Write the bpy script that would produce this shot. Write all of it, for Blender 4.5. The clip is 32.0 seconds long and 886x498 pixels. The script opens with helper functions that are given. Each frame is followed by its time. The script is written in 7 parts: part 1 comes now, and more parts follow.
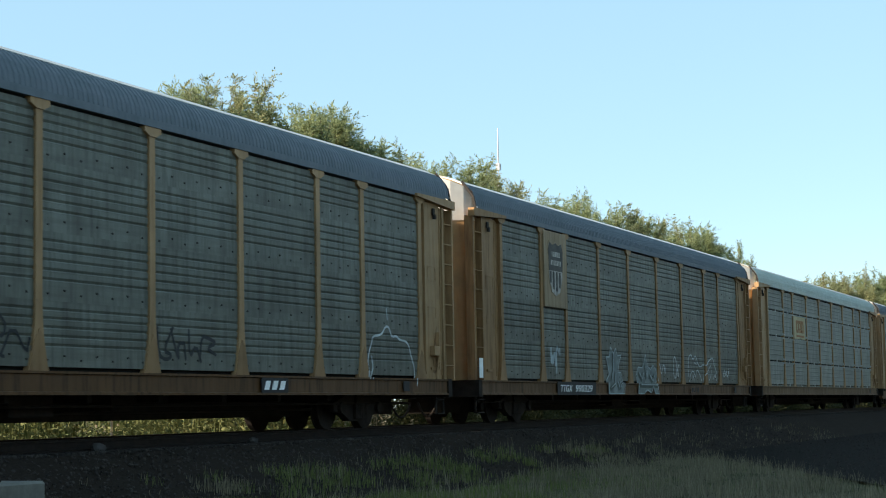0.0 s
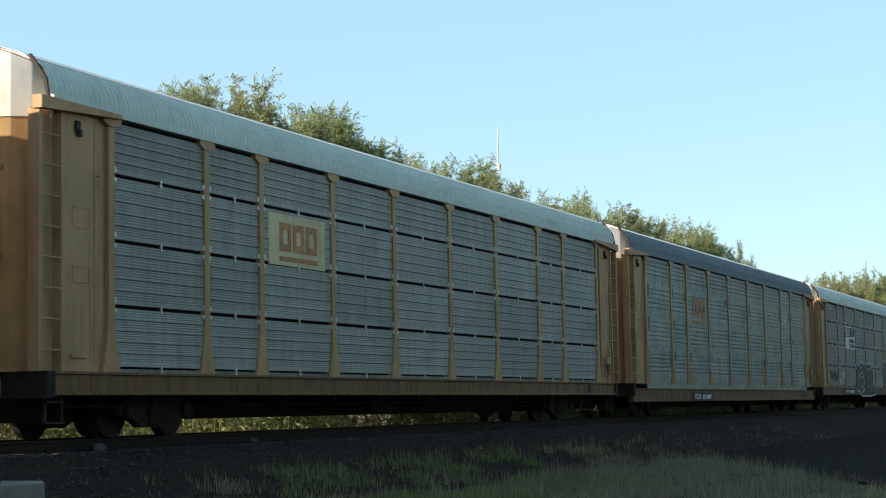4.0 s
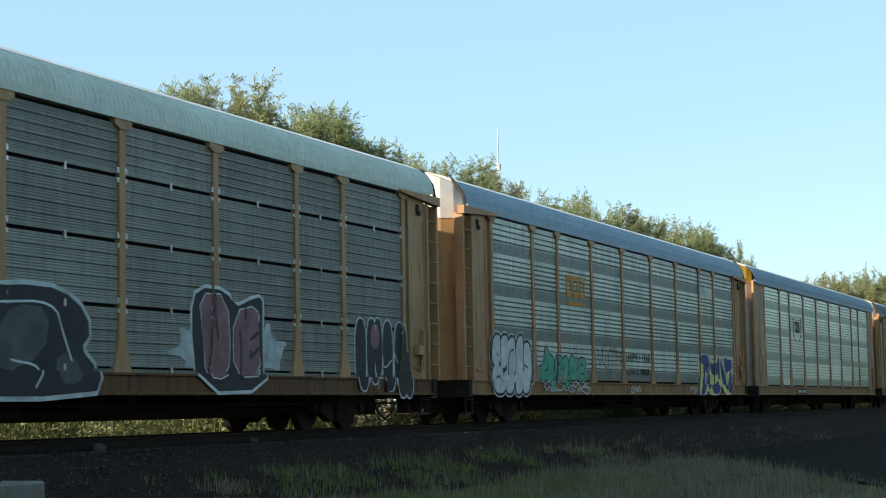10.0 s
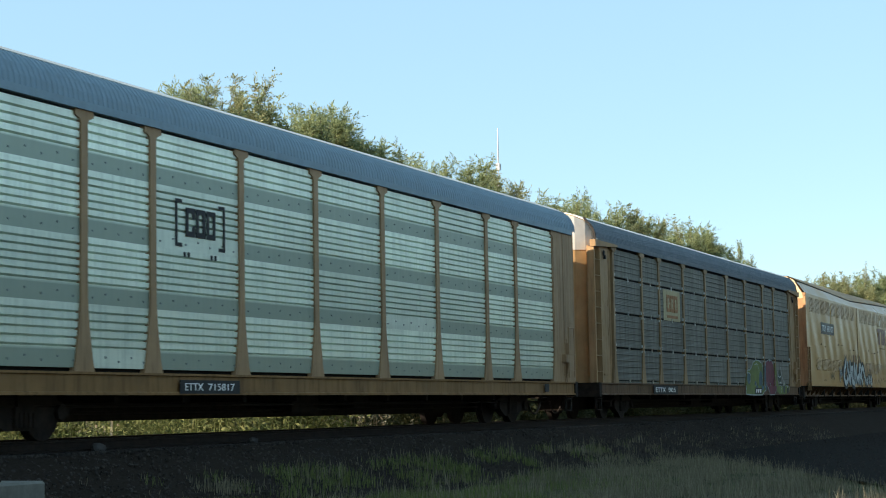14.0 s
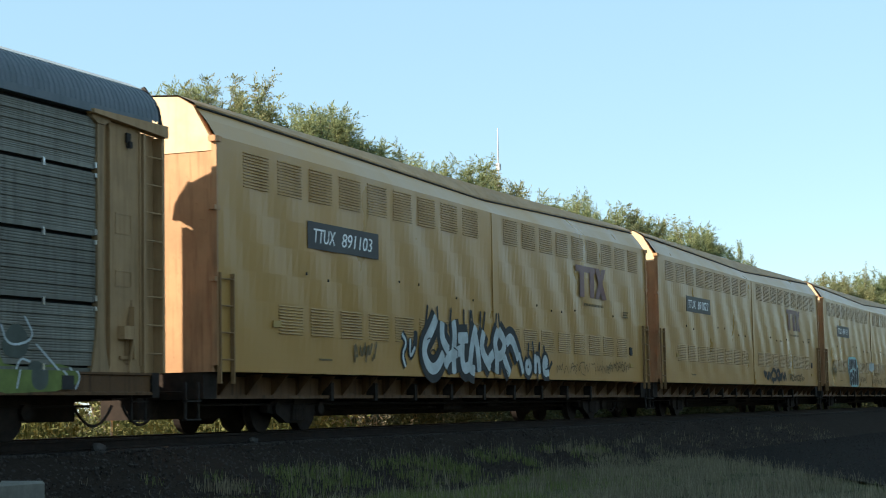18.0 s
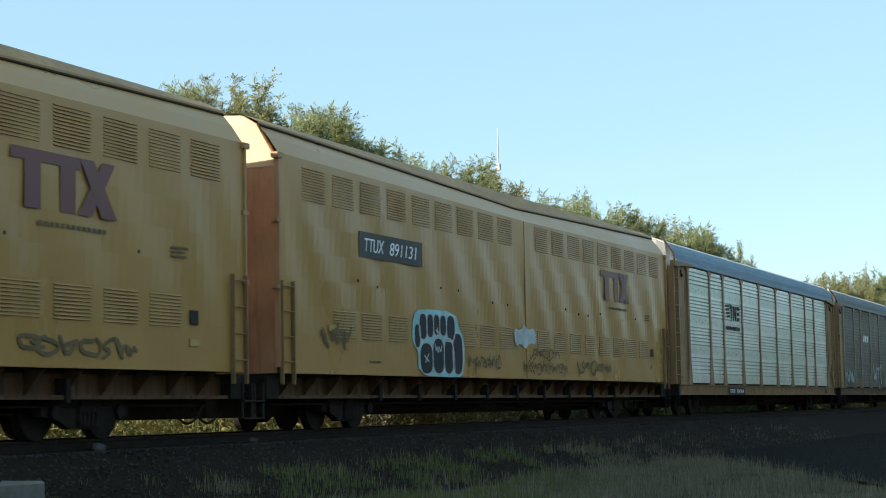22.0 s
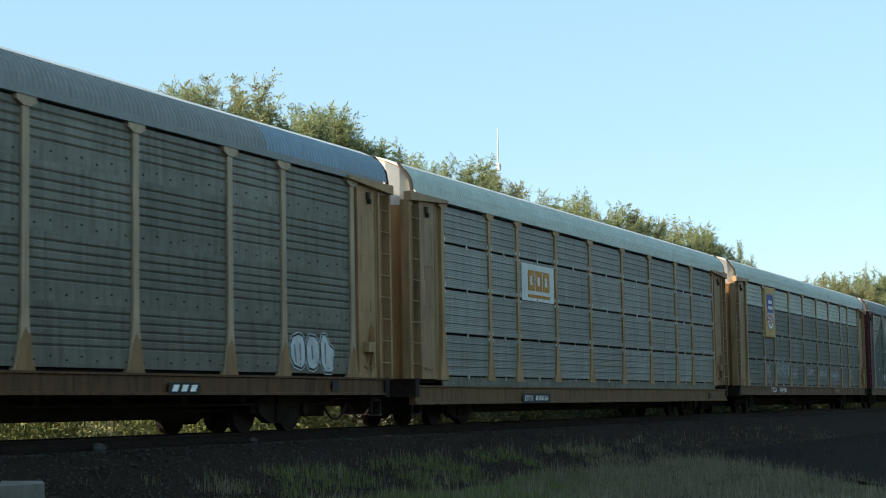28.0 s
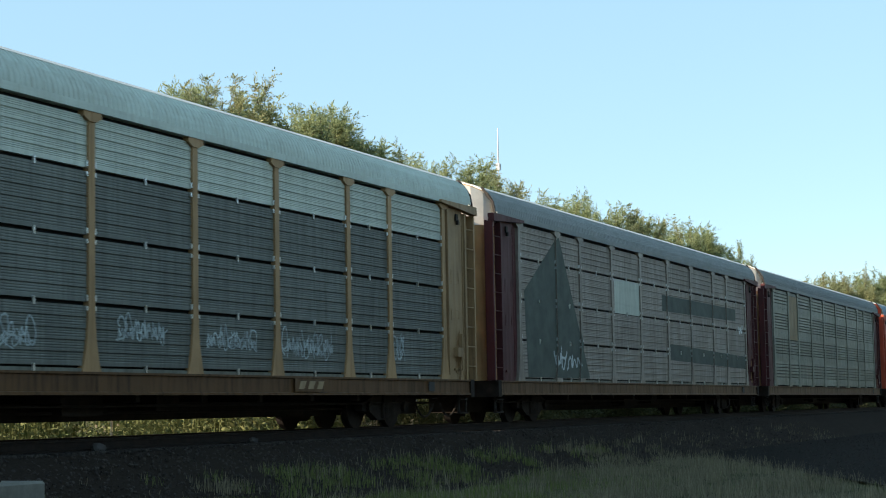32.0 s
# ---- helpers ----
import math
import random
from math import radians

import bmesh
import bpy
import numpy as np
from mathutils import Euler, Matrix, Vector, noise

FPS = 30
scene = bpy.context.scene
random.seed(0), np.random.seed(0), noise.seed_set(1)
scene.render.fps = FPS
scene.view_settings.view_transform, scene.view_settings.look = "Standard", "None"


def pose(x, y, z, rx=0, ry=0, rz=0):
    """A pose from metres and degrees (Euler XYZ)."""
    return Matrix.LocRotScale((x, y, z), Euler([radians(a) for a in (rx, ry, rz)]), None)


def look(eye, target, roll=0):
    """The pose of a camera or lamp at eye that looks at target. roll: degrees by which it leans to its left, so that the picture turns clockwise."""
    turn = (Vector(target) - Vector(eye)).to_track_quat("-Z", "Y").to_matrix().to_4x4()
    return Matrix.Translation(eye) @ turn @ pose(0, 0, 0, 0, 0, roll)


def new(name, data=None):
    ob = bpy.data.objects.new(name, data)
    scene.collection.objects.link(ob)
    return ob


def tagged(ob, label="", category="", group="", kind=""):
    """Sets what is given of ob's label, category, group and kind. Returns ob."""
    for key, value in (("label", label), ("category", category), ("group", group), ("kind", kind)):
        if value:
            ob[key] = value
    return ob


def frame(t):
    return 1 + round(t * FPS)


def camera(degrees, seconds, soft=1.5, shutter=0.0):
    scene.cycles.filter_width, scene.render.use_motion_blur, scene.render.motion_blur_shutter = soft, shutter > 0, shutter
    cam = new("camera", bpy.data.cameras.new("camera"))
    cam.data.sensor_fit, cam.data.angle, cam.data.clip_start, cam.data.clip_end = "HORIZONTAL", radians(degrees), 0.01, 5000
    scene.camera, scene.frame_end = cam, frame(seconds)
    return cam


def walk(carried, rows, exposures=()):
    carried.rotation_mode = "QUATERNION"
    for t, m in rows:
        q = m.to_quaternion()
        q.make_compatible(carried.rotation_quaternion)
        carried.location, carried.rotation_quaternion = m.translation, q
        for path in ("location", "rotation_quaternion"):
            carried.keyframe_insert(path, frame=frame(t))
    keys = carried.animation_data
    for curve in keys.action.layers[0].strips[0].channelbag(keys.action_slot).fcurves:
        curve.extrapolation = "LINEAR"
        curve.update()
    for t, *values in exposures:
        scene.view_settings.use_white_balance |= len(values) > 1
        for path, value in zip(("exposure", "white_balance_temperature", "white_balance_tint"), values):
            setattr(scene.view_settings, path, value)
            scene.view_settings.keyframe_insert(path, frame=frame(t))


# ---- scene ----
# Camera: stands still on a low bank beside the track, 14.8 m from the sides of the train.
cam = camera(27.85, 32.0, soft=1.0, shutter=0.12)
EYE = Vector((0.0, -14.812, 0.37))
AIM = EYE + Vector((0.92030851, 0.38095777, 0.08890125)) * 50
STAND = look(EYE, AIM, -1.05)
walk(cam, [(0.0, STAND), (32.0, STAND)], exposures=[(0.0, 1.47, 7000, 10), (32.0, 1.47, 7000, 10)])

# Light: clear sky, low sun beyond the train and ahead of it.
SUN_WAY = Vector((-1.22, 1.6, 0.9)).normalized()
world = bpy.data.worlds.new("world")
scene.world = world
world.use_nodes = True
sky_nodes = world.node_tree.nodes
sky = sky_nodes.new("ShaderNodeTexSky")
sky.sky_type, sky.sun_disc = "NISHITA", False
sky.sun_elevation = math.asin(SUN_WAY.z)
sky.sun_rotation = math.atan2(SUN_WAY.x, SUN_WAY.y)
sky.air_density, sky.dust_density, sky.ozone_density = 0.8, 0.0, 2.0
haze = sky_nodes.new("ShaderNodeMix")          # thin even haze over the whole sky
haze.data_type = "RGBA"
haze.inputs["Factor"].default_value = 0.6
haze.inputs["B"].default_value = (2.15, 3.75, 4.9, 1)
world.node_tree.links.new(sky.outputs["Color"], haze.inputs["A"])
world.node_tree.links.new(haze.outputs["Result"], sky_nodes["Background"].inputs["Color"])
sky_nodes["Background"].inputs["Strength"].default_value = 0.085
sun_data = bpy.data.lights.new("sun", "SUN")
sun_data.energy, sun_data.angle, sun_data.color = 5.0, radians(0.53), (1.0, 0.92, 0.79)
sun = new("sun", sun_data)
sun.matrix_world = look(SUN_WAY * 200, (0, 0, 0))

# ---- materials ----


def node_mat(name):
    m = bpy.data.materials.new(name)
    m.use_nodes = True
    n, l = m.node_tree.nodes, m.node_tree.links
    return m, n, l, n["Principled BSDF"]


def mix_rgb(n, l, fac, a, b, blend="MIX"):
    """A colour mix; fac, a and b are sockets or values."""
    x = n.new("ShaderNodeMix")
    x.data_type, x.blend_type = "RGBA", blend
    for sock, val in ((x.inputs["Factor"], fac), (x.inputs["A"], a), (x.inputs["B"], b)):
        if isinstance(val, (int, float)):
            sock.default_value = val if sock.name == "Factor" else (val, val, val, 1)
        elif isinstance(val, tuple):
            sock.default_value = (*val, 1)
        else:
            l.new(val, sock)
    return x.outputs["Result"]


def spread(n, l, scale, stretch=(1, 1, 1), detail=4.0, rough=0.6, vary=True):
    """Noise in the object's own metres, shifted from object to object."""
    co = n.new("ShaderNodeTexCoord")
    mp = n.new("ShaderNodeMapping")
    mp.inputs["Scale"].default_value = stretch
    l.new(co.outputs["Object"], mp.inputs["Vector"])
    if vary:
        oi = n.new("ShaderNodeObjectInfo")
        cx = n.new("ShaderNodeCombineXYZ")
        mu = n.new("ShaderNodeMath")
        mu.operation = "MULTIPLY"
        mu.inputs[1].default_value = 37.0
        l.new(oi.outputs["Random"], mu.inputs[0])
        for k in ("X", "Y", "Z"):
            l.new(mu.outputs[0], cx.inputs[k])
        l.new(cx.outputs[0], mp.inputs["Location"])
    tx = n.new("ShaderNodeTexNoise")
    tx.inputs["Scale"].default_value, tx.inputs["Detail"].default_value = scale, detail
    tx.inputs["Roughness"].default_value = rough
    l.new(mp.outputs[0], tx.inputs["Vector"])
    return tx.outputs["Fac"]


def ramp(n, l, fac, lo, hi, a=0.0, b=1.0):
    r = n.new("ShaderNodeMapRange")
    r.inputs["From Min"].default_value, r.inputs["From Max"].default_value = lo, hi
    r.inputs["To Min"].default_value, r.inputs["To Max"].default_value = a, b
    l.new(fac, r.inputs["Value"])
    return r.outputs["Result"]


def bump(n, l, bsdf, fac, strength, distance):
    b = n.new("ShaderNodeBump")
    b.inputs["Strength"].default_value, b.inputs["Distance"].default_value = strength, distance
    l.new(fac, b.inputs["Height"])
    l.new(b.outputs[0], bsdf.inputs["Normal"])


def worn_paint(name, base, grime, amount=0.5, rough=0.55, metal=0.0, streak=True):
    """Weathered paint: soft fading, run-down dirt streaks, small chips of grime."""
    m, n, l, b = node_mat(name)
    fade = spread(n, l, 1.3)
    light = tuple(min(1, c * 1.18) for c in base)
    dark = tuple(c * 0.82 for c in base)
    col = mix_rgb(n, l, ramp(n, l, fade, 0.3, 0.7), dark, light)
    run = spread(n, l, 2.2, (4.0, 4.0, 0.35) if streak else (1, 1, 1), 6.0)
    col = mix_rgb(n, l, ramp(n, l, run, 0.5, 0.78, 0.0, amount), col, grime)
    fleck = spread(n, l, 14.0, (1, 1, 1), 5.0, 0.7)
    col = mix_rgb(n, l, ramp(n, l, fleck, 0.62, 0.72, 0.0, amount * 0.8), col, grime)
    l.new(col, b.inputs["Base Color"])
    b.inputs["Metallic"].default_value = metal
    l.new(ramp(n, l, run, 0.3, 0.8, rough - 0.1, rough + 0.2), b.inputs["Roughness"])
    b.inputs["Specular IOR Level"].default_value = 0.2
    bump(n, l, b, fleck, 0.15, 0.004)
    return m


def sheet_metal(name, tone, stain, amount=0.5, metal=0.35, rough=0.42, band=0.0, top=None):
    """Galvanised side sheets: per-sheet tone, streaks of dirt, a darker flat along the lower lap of some sheets.
    top: a cleaner tone above that height in the car, for cars whose top row is cleaner."""
    m, n, l, b = node_mat(name)
    oi = n.new("ShaderNodeObjectInfo")
    lo = tuple(c * 0.84 for c in tone)
    hi = tuple(min(1, c * 1.14) for c in tone)
    col = mix_rgb(n, l, oi.outputs["Random"], lo, hi)
    patch = spread(n, l, 0.9)
    col = mix_rgb(n, l, ramp(n, l, patch, 0.35, 0.7, 0.0, 0.8 * amount), col, stain)
    run = spread(n, l, 2.6, (3.2, 3.2, 0.3), 6.0, 0.65)
    col = mix_rgb(n, l, ramp(n, l, run, 0.46, 0.72, 0.0, amount), col, stain)
    thin = spread(n, l, 5.5, (3.0, 3.0, 0.12), 5.0, 0.7)
    col = mix_rgb(n, l, ramp(n, l, thin, 0.5, 0.68, 0.0, amount * 0.5), col, stain)
    lay = spread(n, l, 3.0, (0.15, 1, 3.0), 4.0)
    col = mix_rgb(n, l, ramp(n, l, lay, 0.45, 0.7, 0.0, amount * 0.6), col, stain)
    if band:
        co = n.new("ShaderNodeTexCoord")
        sp = n.new("ShaderNodeSeparateXYZ")
        l.new(co.outputs["Object"], sp.inputs[0])
        edge = ramp(n, l, sp.outputs["Z"], 0.30, 0.25)
        pick = n.new("ShaderNodeMath")
        pick.operation = "GREATER_THAN"
        pick.inputs[1].default_value = 0.06
        l.new(oi.outputs["Random"], pick.inputs[0])
        both = n.new("ShaderNodeMath")
        both.operation = "MULTIPLY"
        l.new(edge, both.inputs[0])
        l.new(pick.outputs[0], both.inputs[1])
        both2 = n.new("ShaderNodeMath")
        both2.operation = "MULTIPLY"
        both2.inputs[1].default_value = band
        l.new(both.outputs[0], both2.inputs[0])
        col = mix_rgb(n, l, both2.outputs[0], col, stain)
    l.new(col, b.inputs["Base Color"])
    b.inputs["Metallic"].default_value = metal
    b.inputs["Specular IOR Level"].default_value = 0.28
    l.new(ramp(n, l, run, 0.3, 0.75, rough, rough + 0.25), b.inputs["Roughness"])
    bump(n, l, b, spread(n, l, 5.0, (1, 1, 2)), 0.12, 0.01)
    return m


def smooth_paint(name, base, rough):
    """Even gloss paint on flat plate, dulled in soft clouds."""
    m, n, l, b = node_mat(name)
    cloud = spread(n, l, 0.5, (1, 1, 0.6))
    col = mix_rgb(n, l, ramp(n, l, cloud, 0.3, 0.7), tuple(c * 0.93 for c in base), tuple(c * 1.07 for c in base))
    spot = spread(n, l, 9.0, (1, 1, 0.5), 5.0, 0.7)
    col = mix_rgb(n, l, ramp(n, l, spot, 0.66, 0.76, 0.0, 0.35), col, tuple(c * 0.5 for c in base))
    l.new(col, b.inputs["Base Color"])
    b.inputs["Specular IOR Level"].default_value = 0.32
    l.new(ramp(n, l, cloud, 0.3, 0.7, rough - 0.05, rough + 0.1), b.inputs["Roughness"])
    return m


def plain(name, rgb, rough=0.6, metal=0.0, noise_amt=0.25, scale=6.0, relief=0.0):
    m, n, l, b = node_mat(name)
    f = spread(n, l, scale, (1, 1, 1), 5.0)
    col = mix_rgb(n, l, ramp(n, l, f, 0.3, 0.7), tuple(c * (1 - noise_amt) for c in rgb), tuple(min(1, c * (1 + noise_amt)) for c in rgb))
    l.new(col, b.inputs["Base Color"])
    b.inputs["Roughness"].default_value, b.inputs["Metallic"].default_value = rough, metal
    b.inputs["Specular IOR Level"].default_value = 0.25
    if relief:
        bump(n, l, b, f, 0.5, relief)
    return m


YELLOW = (0.34, 0.205, 0.102)
RUST = (0.10, 0.045, 0.02)
M = {}
M["yellow"] = worn_paint("weathered_yellow_paint", YELLOW, (0.13, 0.075, 0.03), 0.55)
M["tan"] = worn_paint("faded_tan_paint", (0.34, 0.207, 0.112), (0.11, 0.065, 0.036), 0.6)
M["pale_tan"] = worn_paint("pale_faded_tan_paint", (0.3612, 0.276, 0.1785), (0.1204, 0.072, 0.0385), 0.5)
M["rusty_tan"] = worn_paint("rusty_tan_paint", (0.35, 0.192, 0.098), (0.1, 0.052, 0.028), 0.65)
M["rusty_yellow"] = worn_paint("rusty_yellow_paint", (0.27, 0.15, 0.066), RUST, 0.85)
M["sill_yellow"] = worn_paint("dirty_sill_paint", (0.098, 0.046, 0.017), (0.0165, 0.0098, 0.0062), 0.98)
M["cream"] = worn_paint("orange_brown_end_paint", (0.42, 0.25, 0.115), (0.17, 0.08, 0.03), 0.45)
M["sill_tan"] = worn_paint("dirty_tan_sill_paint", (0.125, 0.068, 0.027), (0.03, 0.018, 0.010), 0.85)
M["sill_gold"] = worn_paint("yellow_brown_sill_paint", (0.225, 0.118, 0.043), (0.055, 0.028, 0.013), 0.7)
M["dull_tan"] = worn_paint("dull_tan_paint", (0.29, 0.185, 0.098), (0.065, 0.036, 0.02), 0.65)
# next two: door paint whitened as sunlight above the shadow line
M["end_sunlit"] = worn_paint("sunlit_door_paint", (0.70, 0.64, 0.57), (0.4, 0.28, 0.18), 0.25)
M["box_end_sunlit"] = worn_paint("sunlit_box_door_paint", (0.62, 0.46, 0.28), (0.35, 0.22, 0.12), 0.3)
M["orange"] = worn_paint("orange_yellow_paint", (0.72, 0.36, 0.03), (0.3, 0.13, 0.03), 0.3)
M["maroon"] = worn_paint("maroon_paint", (0.075, 0.02, 0.022), (0.03, 0.02, 0.02), 0.5)
M["red"] = worn_paint("red_paint", (0.42, 0.07, 0.035), (0.1, 0.03, 0.02), 0.4)
M["brown_end"] = worn_paint("brown_end_paint", (0.26, 0.15, 0.07), RUST, 0.6)
M["roof_dark"] = sheet_metal("dark_grey_roof_sheet", (0.120, 0.138, 0.162), (0.072, 0.108, 0.120), 0.4, 0.2, 0.5)
M["roof_blue"] = sheet_metal("blue_grey_roof_sheet", (0.2058, 0.2992, 0.3675), (0.1764, 0.2205, 0.2499), 0.4, 0.25, 0.45)
M["roof_light"] = sheet_metal("pale_grey_roof_sheet", (0.4488, 0.51, 0.46), (0.2904, 0.2915, 0.2476), 0.4, 0.2, 0.45)
M["roof_mid"] = sheet_metal("grey_roof_sheet", (0.2268, 0.234, 0.2318), (0.1512, 0.18, 0.1656), 0.4, 0.2, 0.5)
# roof top strip: the sun's brightness is put into this pale tone
M["crown"] = sheet_metal("crown_sheet_paled_as_sunlit", (0.72, 0.70, 0.66), (0.3, 0.29, 0.27), 0.4, 0.2, 0.5)
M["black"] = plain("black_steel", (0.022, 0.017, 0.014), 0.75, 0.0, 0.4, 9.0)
# black put in for the shade inside seams and open slots
M["gap_shade"] = plain("gap_shade_black", (0.01, 0.01, 0.01), 0.9)
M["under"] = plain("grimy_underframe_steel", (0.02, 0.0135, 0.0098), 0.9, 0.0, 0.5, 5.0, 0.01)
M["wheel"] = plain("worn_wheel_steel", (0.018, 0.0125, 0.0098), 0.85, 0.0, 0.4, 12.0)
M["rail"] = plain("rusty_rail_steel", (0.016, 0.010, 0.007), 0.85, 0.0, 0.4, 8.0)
M["rail_head"] = plain("polished_rail_head", (0.04, 0.034, 0.03), 0.75, 0.2, 0.2, 20.0)
M["white"] = plain("white_marking_paint", (0.920, 0.920, 0.884), 0.6, 0.0, 0.18, 5.0)
M["ink"] = plain("black_marking_paint", (0.02, 0.02, 0.022), 0.6, 0.0, 0.3, 6.0)
M["blue"] = plain("blue_marking_paint", (0.03, 0.07, 0.24), 0.6, 0.0, 0.2, 6.0)
M["stripe_red"] = plain("red_stripe_paint", (0.26, 0.03, 0.045), 0.6, 0.0, 0.2, 6.0)
M["sign_orange"] = plain("orange_brown_marking", (0.442, 0.195, 0.026), 0.6, 0.0, 0.3, 6.0)
M["sign_rust"] = plain("faded_rust_marking", (0.338, 0.156, 0.065), 0.65, 0.0, 0.35, 6.0)
M["sign_white"] = sheet_metal("white_sign_field", (0.66, 0.68, 0.64), (0.4, 0.38, 0.32), 0.4, 0.0, 0.5)
M["sign_cream"] = sheet_metal("cream_sign_field", (0.5, 0.42, 0.24), (0.3, 0.22, 0.12), 0.5, 0.0, 0.5)
M["sign_yellow"] = worn_paint("yellow_sign_field", (0.476, 0.306, 0.1125), (0.255, 0.153, 0.075), 0.25)
M["sign_tan"] = worn_paint("faded_tan_sign_field", (0.27, 0.19, 0.11), (0.12, 0.075, 0.045), 0.6)
M["faded_ink"] = plain("faded_black_marking", (0.075, 0.068, 0.06), 0.7, 0.0, 0.5, 4.0)
M["faded_white"] = plain("faded_white_marking", (0.36, 0.33, 0.29), 0.7, 0.0, 0.5, 4.0)
M["g_dim"] = plain("dim_grey_spray_paint", (0.19, 0.215, 0.205), 0.7, 0.0, 0.4, 3.0)
M["chrome"] = plain("bright_galvanised_latch", (0.6, 0.62, 0.62), 0.3, 0.8, 0.1)
M["g_white"] = plain("white_spray_paint", (0.715, 0.754, 0.754), 0.7, 0.0, 0.25, 3.0)
M["g_grey"] = plain("faint_grey_spray_paint", (0.351, 0.403, 0.403), 0.7, 0.0, 0.35, 3.0)
M["g_black"] = plain("black_spray_paint", (0.022, 0.024, 0.026), 0.6, 0.0, 0.3, 3.0)
M["g_silver"] = plain("silver_spray_paint", (0.468, 0.520, 0.533), 0.5, 0.2, 0.25, 3.0)
M["g_green"] = plain("green_spray_paint", (0.046, 0.312, 0.195), 0.6, 0.0, 0.3, 3.0)
M["g_blue"] = plain("dark_blue_spray_paint", (0.018, 0.036, 0.150), 0.6, 0.0, 0.3, 3.0)
M["g_yellow"] = plain("pale_yellow_spray_paint", (0.572, 0.546, 0.182), 0.6, 0.0, 0.25, 3.0)
M["g_teal"] = plain("pale_teal_spray_paint", (0.312, 0.598, 0.611), 0.6, 0.0, 0.25, 3.0)
M["g_pink"] = plain("dull_pink_spray_paint", (0.1901, 0.1001, 0.1101), 0.6, 0.0, 0.3, 3.0)
M["g_red"] = plain("dull_crimson_spray_paint", (0.13, 0.022, 0.04), 0.6, 0.0, 0.35, 3.0)
M["g_deep"] = plain("dark_teal_spray_paint", (0.05, 0.10, 0.13), 0.6, 0.0, 0.35, 3.0)
M["g_olive"] = plain("olive_green_spray_paint", (0.125, 0.165, 0.04), 0.6, 0.0, 0.3, 3.0)
M["g_patch"] = plain("dark_green_grey_cover_paint", (0.072, 0.085, 0.072), 0.7, 0.0, 0.3, 2.0)
M["rivet"] = plain("grey_rivet_steel", (0.2, 0.23, 0.23), 0.6, 0.2, 0.2)
M["soot"] = plain("soot_stain", (0.1029, 0.1228, 0.1228), 0.75, 0.0, 0.5, 5.0)
M["g_dirt"] = plain("brown_scrawl_paint", (0.156, 0.111, 0.058), 0.7, 0.0, 0.3, 3.0)
M["bark"] = plain("grey_brown_bark", (0.12, 0.09, 0.065), 0.9, 0.0, 0.4, 7.0, 0.03)
M["concrete"] = plain("pale_weathered_concrete", (0.1404, 0.137, 0.1209), 0.85, 0.0, 0.2, 9.0, 0.006)
M["mast"] = plain("galvanised_mast_steel", (0.4, 0.4, 0.42), 0.5, 0.3, 0.15)
M["tie"] = plain("weathered_sleeper_wood", (0.03, 0.025, 0.022), 0.9, 0.0, 0.4, 7.0, 0.01)
M["stone"] = plain("grey_ballast_stone", (0.05, 0.047, 0.045), 0.9, 0.0, 0.6, 3.0)


def ground_mat(name, a, b, c, scale, relief):
    m, n, l, bs = node_mat(name)
    big = spread(n, l, 0.35, vary=False)
    mid = spread(n, l, scale, vary=False, detail=6.0, rough=0.7)
    col = mix_rgb(n, l, ramp(n, l, mid, 0.3, 0.7), a, b)
    col = mix_rgb(n, l, ramp(n, l, big, 0.42, 0.65), col, c)
    l.new(col, bs.inputs["Base Color"])
    bs.inputs["Roughness"].default_value = 0.95
    bs.inputs["Specular IOR Level"].default_value = 0.03
    bump(n, l, bs, mid, 0.8, relief)
    return m


M["earth"] = ground_mat("dry_earth_and_litter", (0.05, 0.045, 0.028), (0.1, 0.09, 0.055), (0.04, 0.055, 0.02), 4.0, 0.05)
# ballast and lane tones lowered to hold the shade beside the train
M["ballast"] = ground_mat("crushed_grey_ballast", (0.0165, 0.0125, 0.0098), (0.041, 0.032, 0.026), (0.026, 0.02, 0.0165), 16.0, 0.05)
M["road"] = ground_mat("shade_dark_gravel", (0.00884, 0.00714, 0.00612), (0.01632, 0.01326, 0.01122), (0.01156, 0.00952, 0.00816), 9.0, 0.015)


def leaf_mat(name, a, b, trans=0.35):
    """Leaves: tone varies from leaf to leaf; light comes through them."""
    m, n, l, bs = node_mat(name)
    g = n.new("ShaderNodeNewGeometry")
    col = mix_rgb(n, l, g.outputs["Random Per Island"], a, b)
    l.new(col, bs.inputs["Base Color"])
    bs.inputs["Roughness"].default_value = 0.75
    bs.inputs["Specular IOR Level"].default_value = 0.2
    tr = n.new("ShaderNodeBsdfTranslucent")
    l.new(col, tr.inputs["Color"])
    mx = n.new("ShaderNodeMixShader")
    mx.inputs[0].default_value = trans
    l.new(bs.outputs[0], mx.inputs[1])
    l.new(tr.outputs[0], mx.inputs[2])
    l.new(mx.outputs[0], n["Material Output"].inputs["Surface"])
    return m


M["leaf"] = leaf_mat("light_green_leaves", (0.145, 0.185, 0.085), (0.33, 0.355, 0.185), 0.48)
M["leaf_dry"] = leaf_mat("yellow_green_leaves", (0.165, 0.18, 0.085), (0.37, 0.36, 0.19), 0.48)
M["leaf_dark"] = leaf_mat("dark_green_leaves", (0.117, 0.1375, 0.07), (0.26, 0.275, 0.147), 0.45)
M["bush_leaf"] = leaf_mat("yellow_green_bush_leaves", (0.06, 0.08, 0.024), (0.19, 0.19, 0.075), 0.3)
# leaf tone lowered to stand in for shade under the tree row
M["shade_leaf"] = leaf_mat("shade_dark_leaves", (0.03, 0.038, 0.016), (0.085, 0.088, 0.038), 0.25)
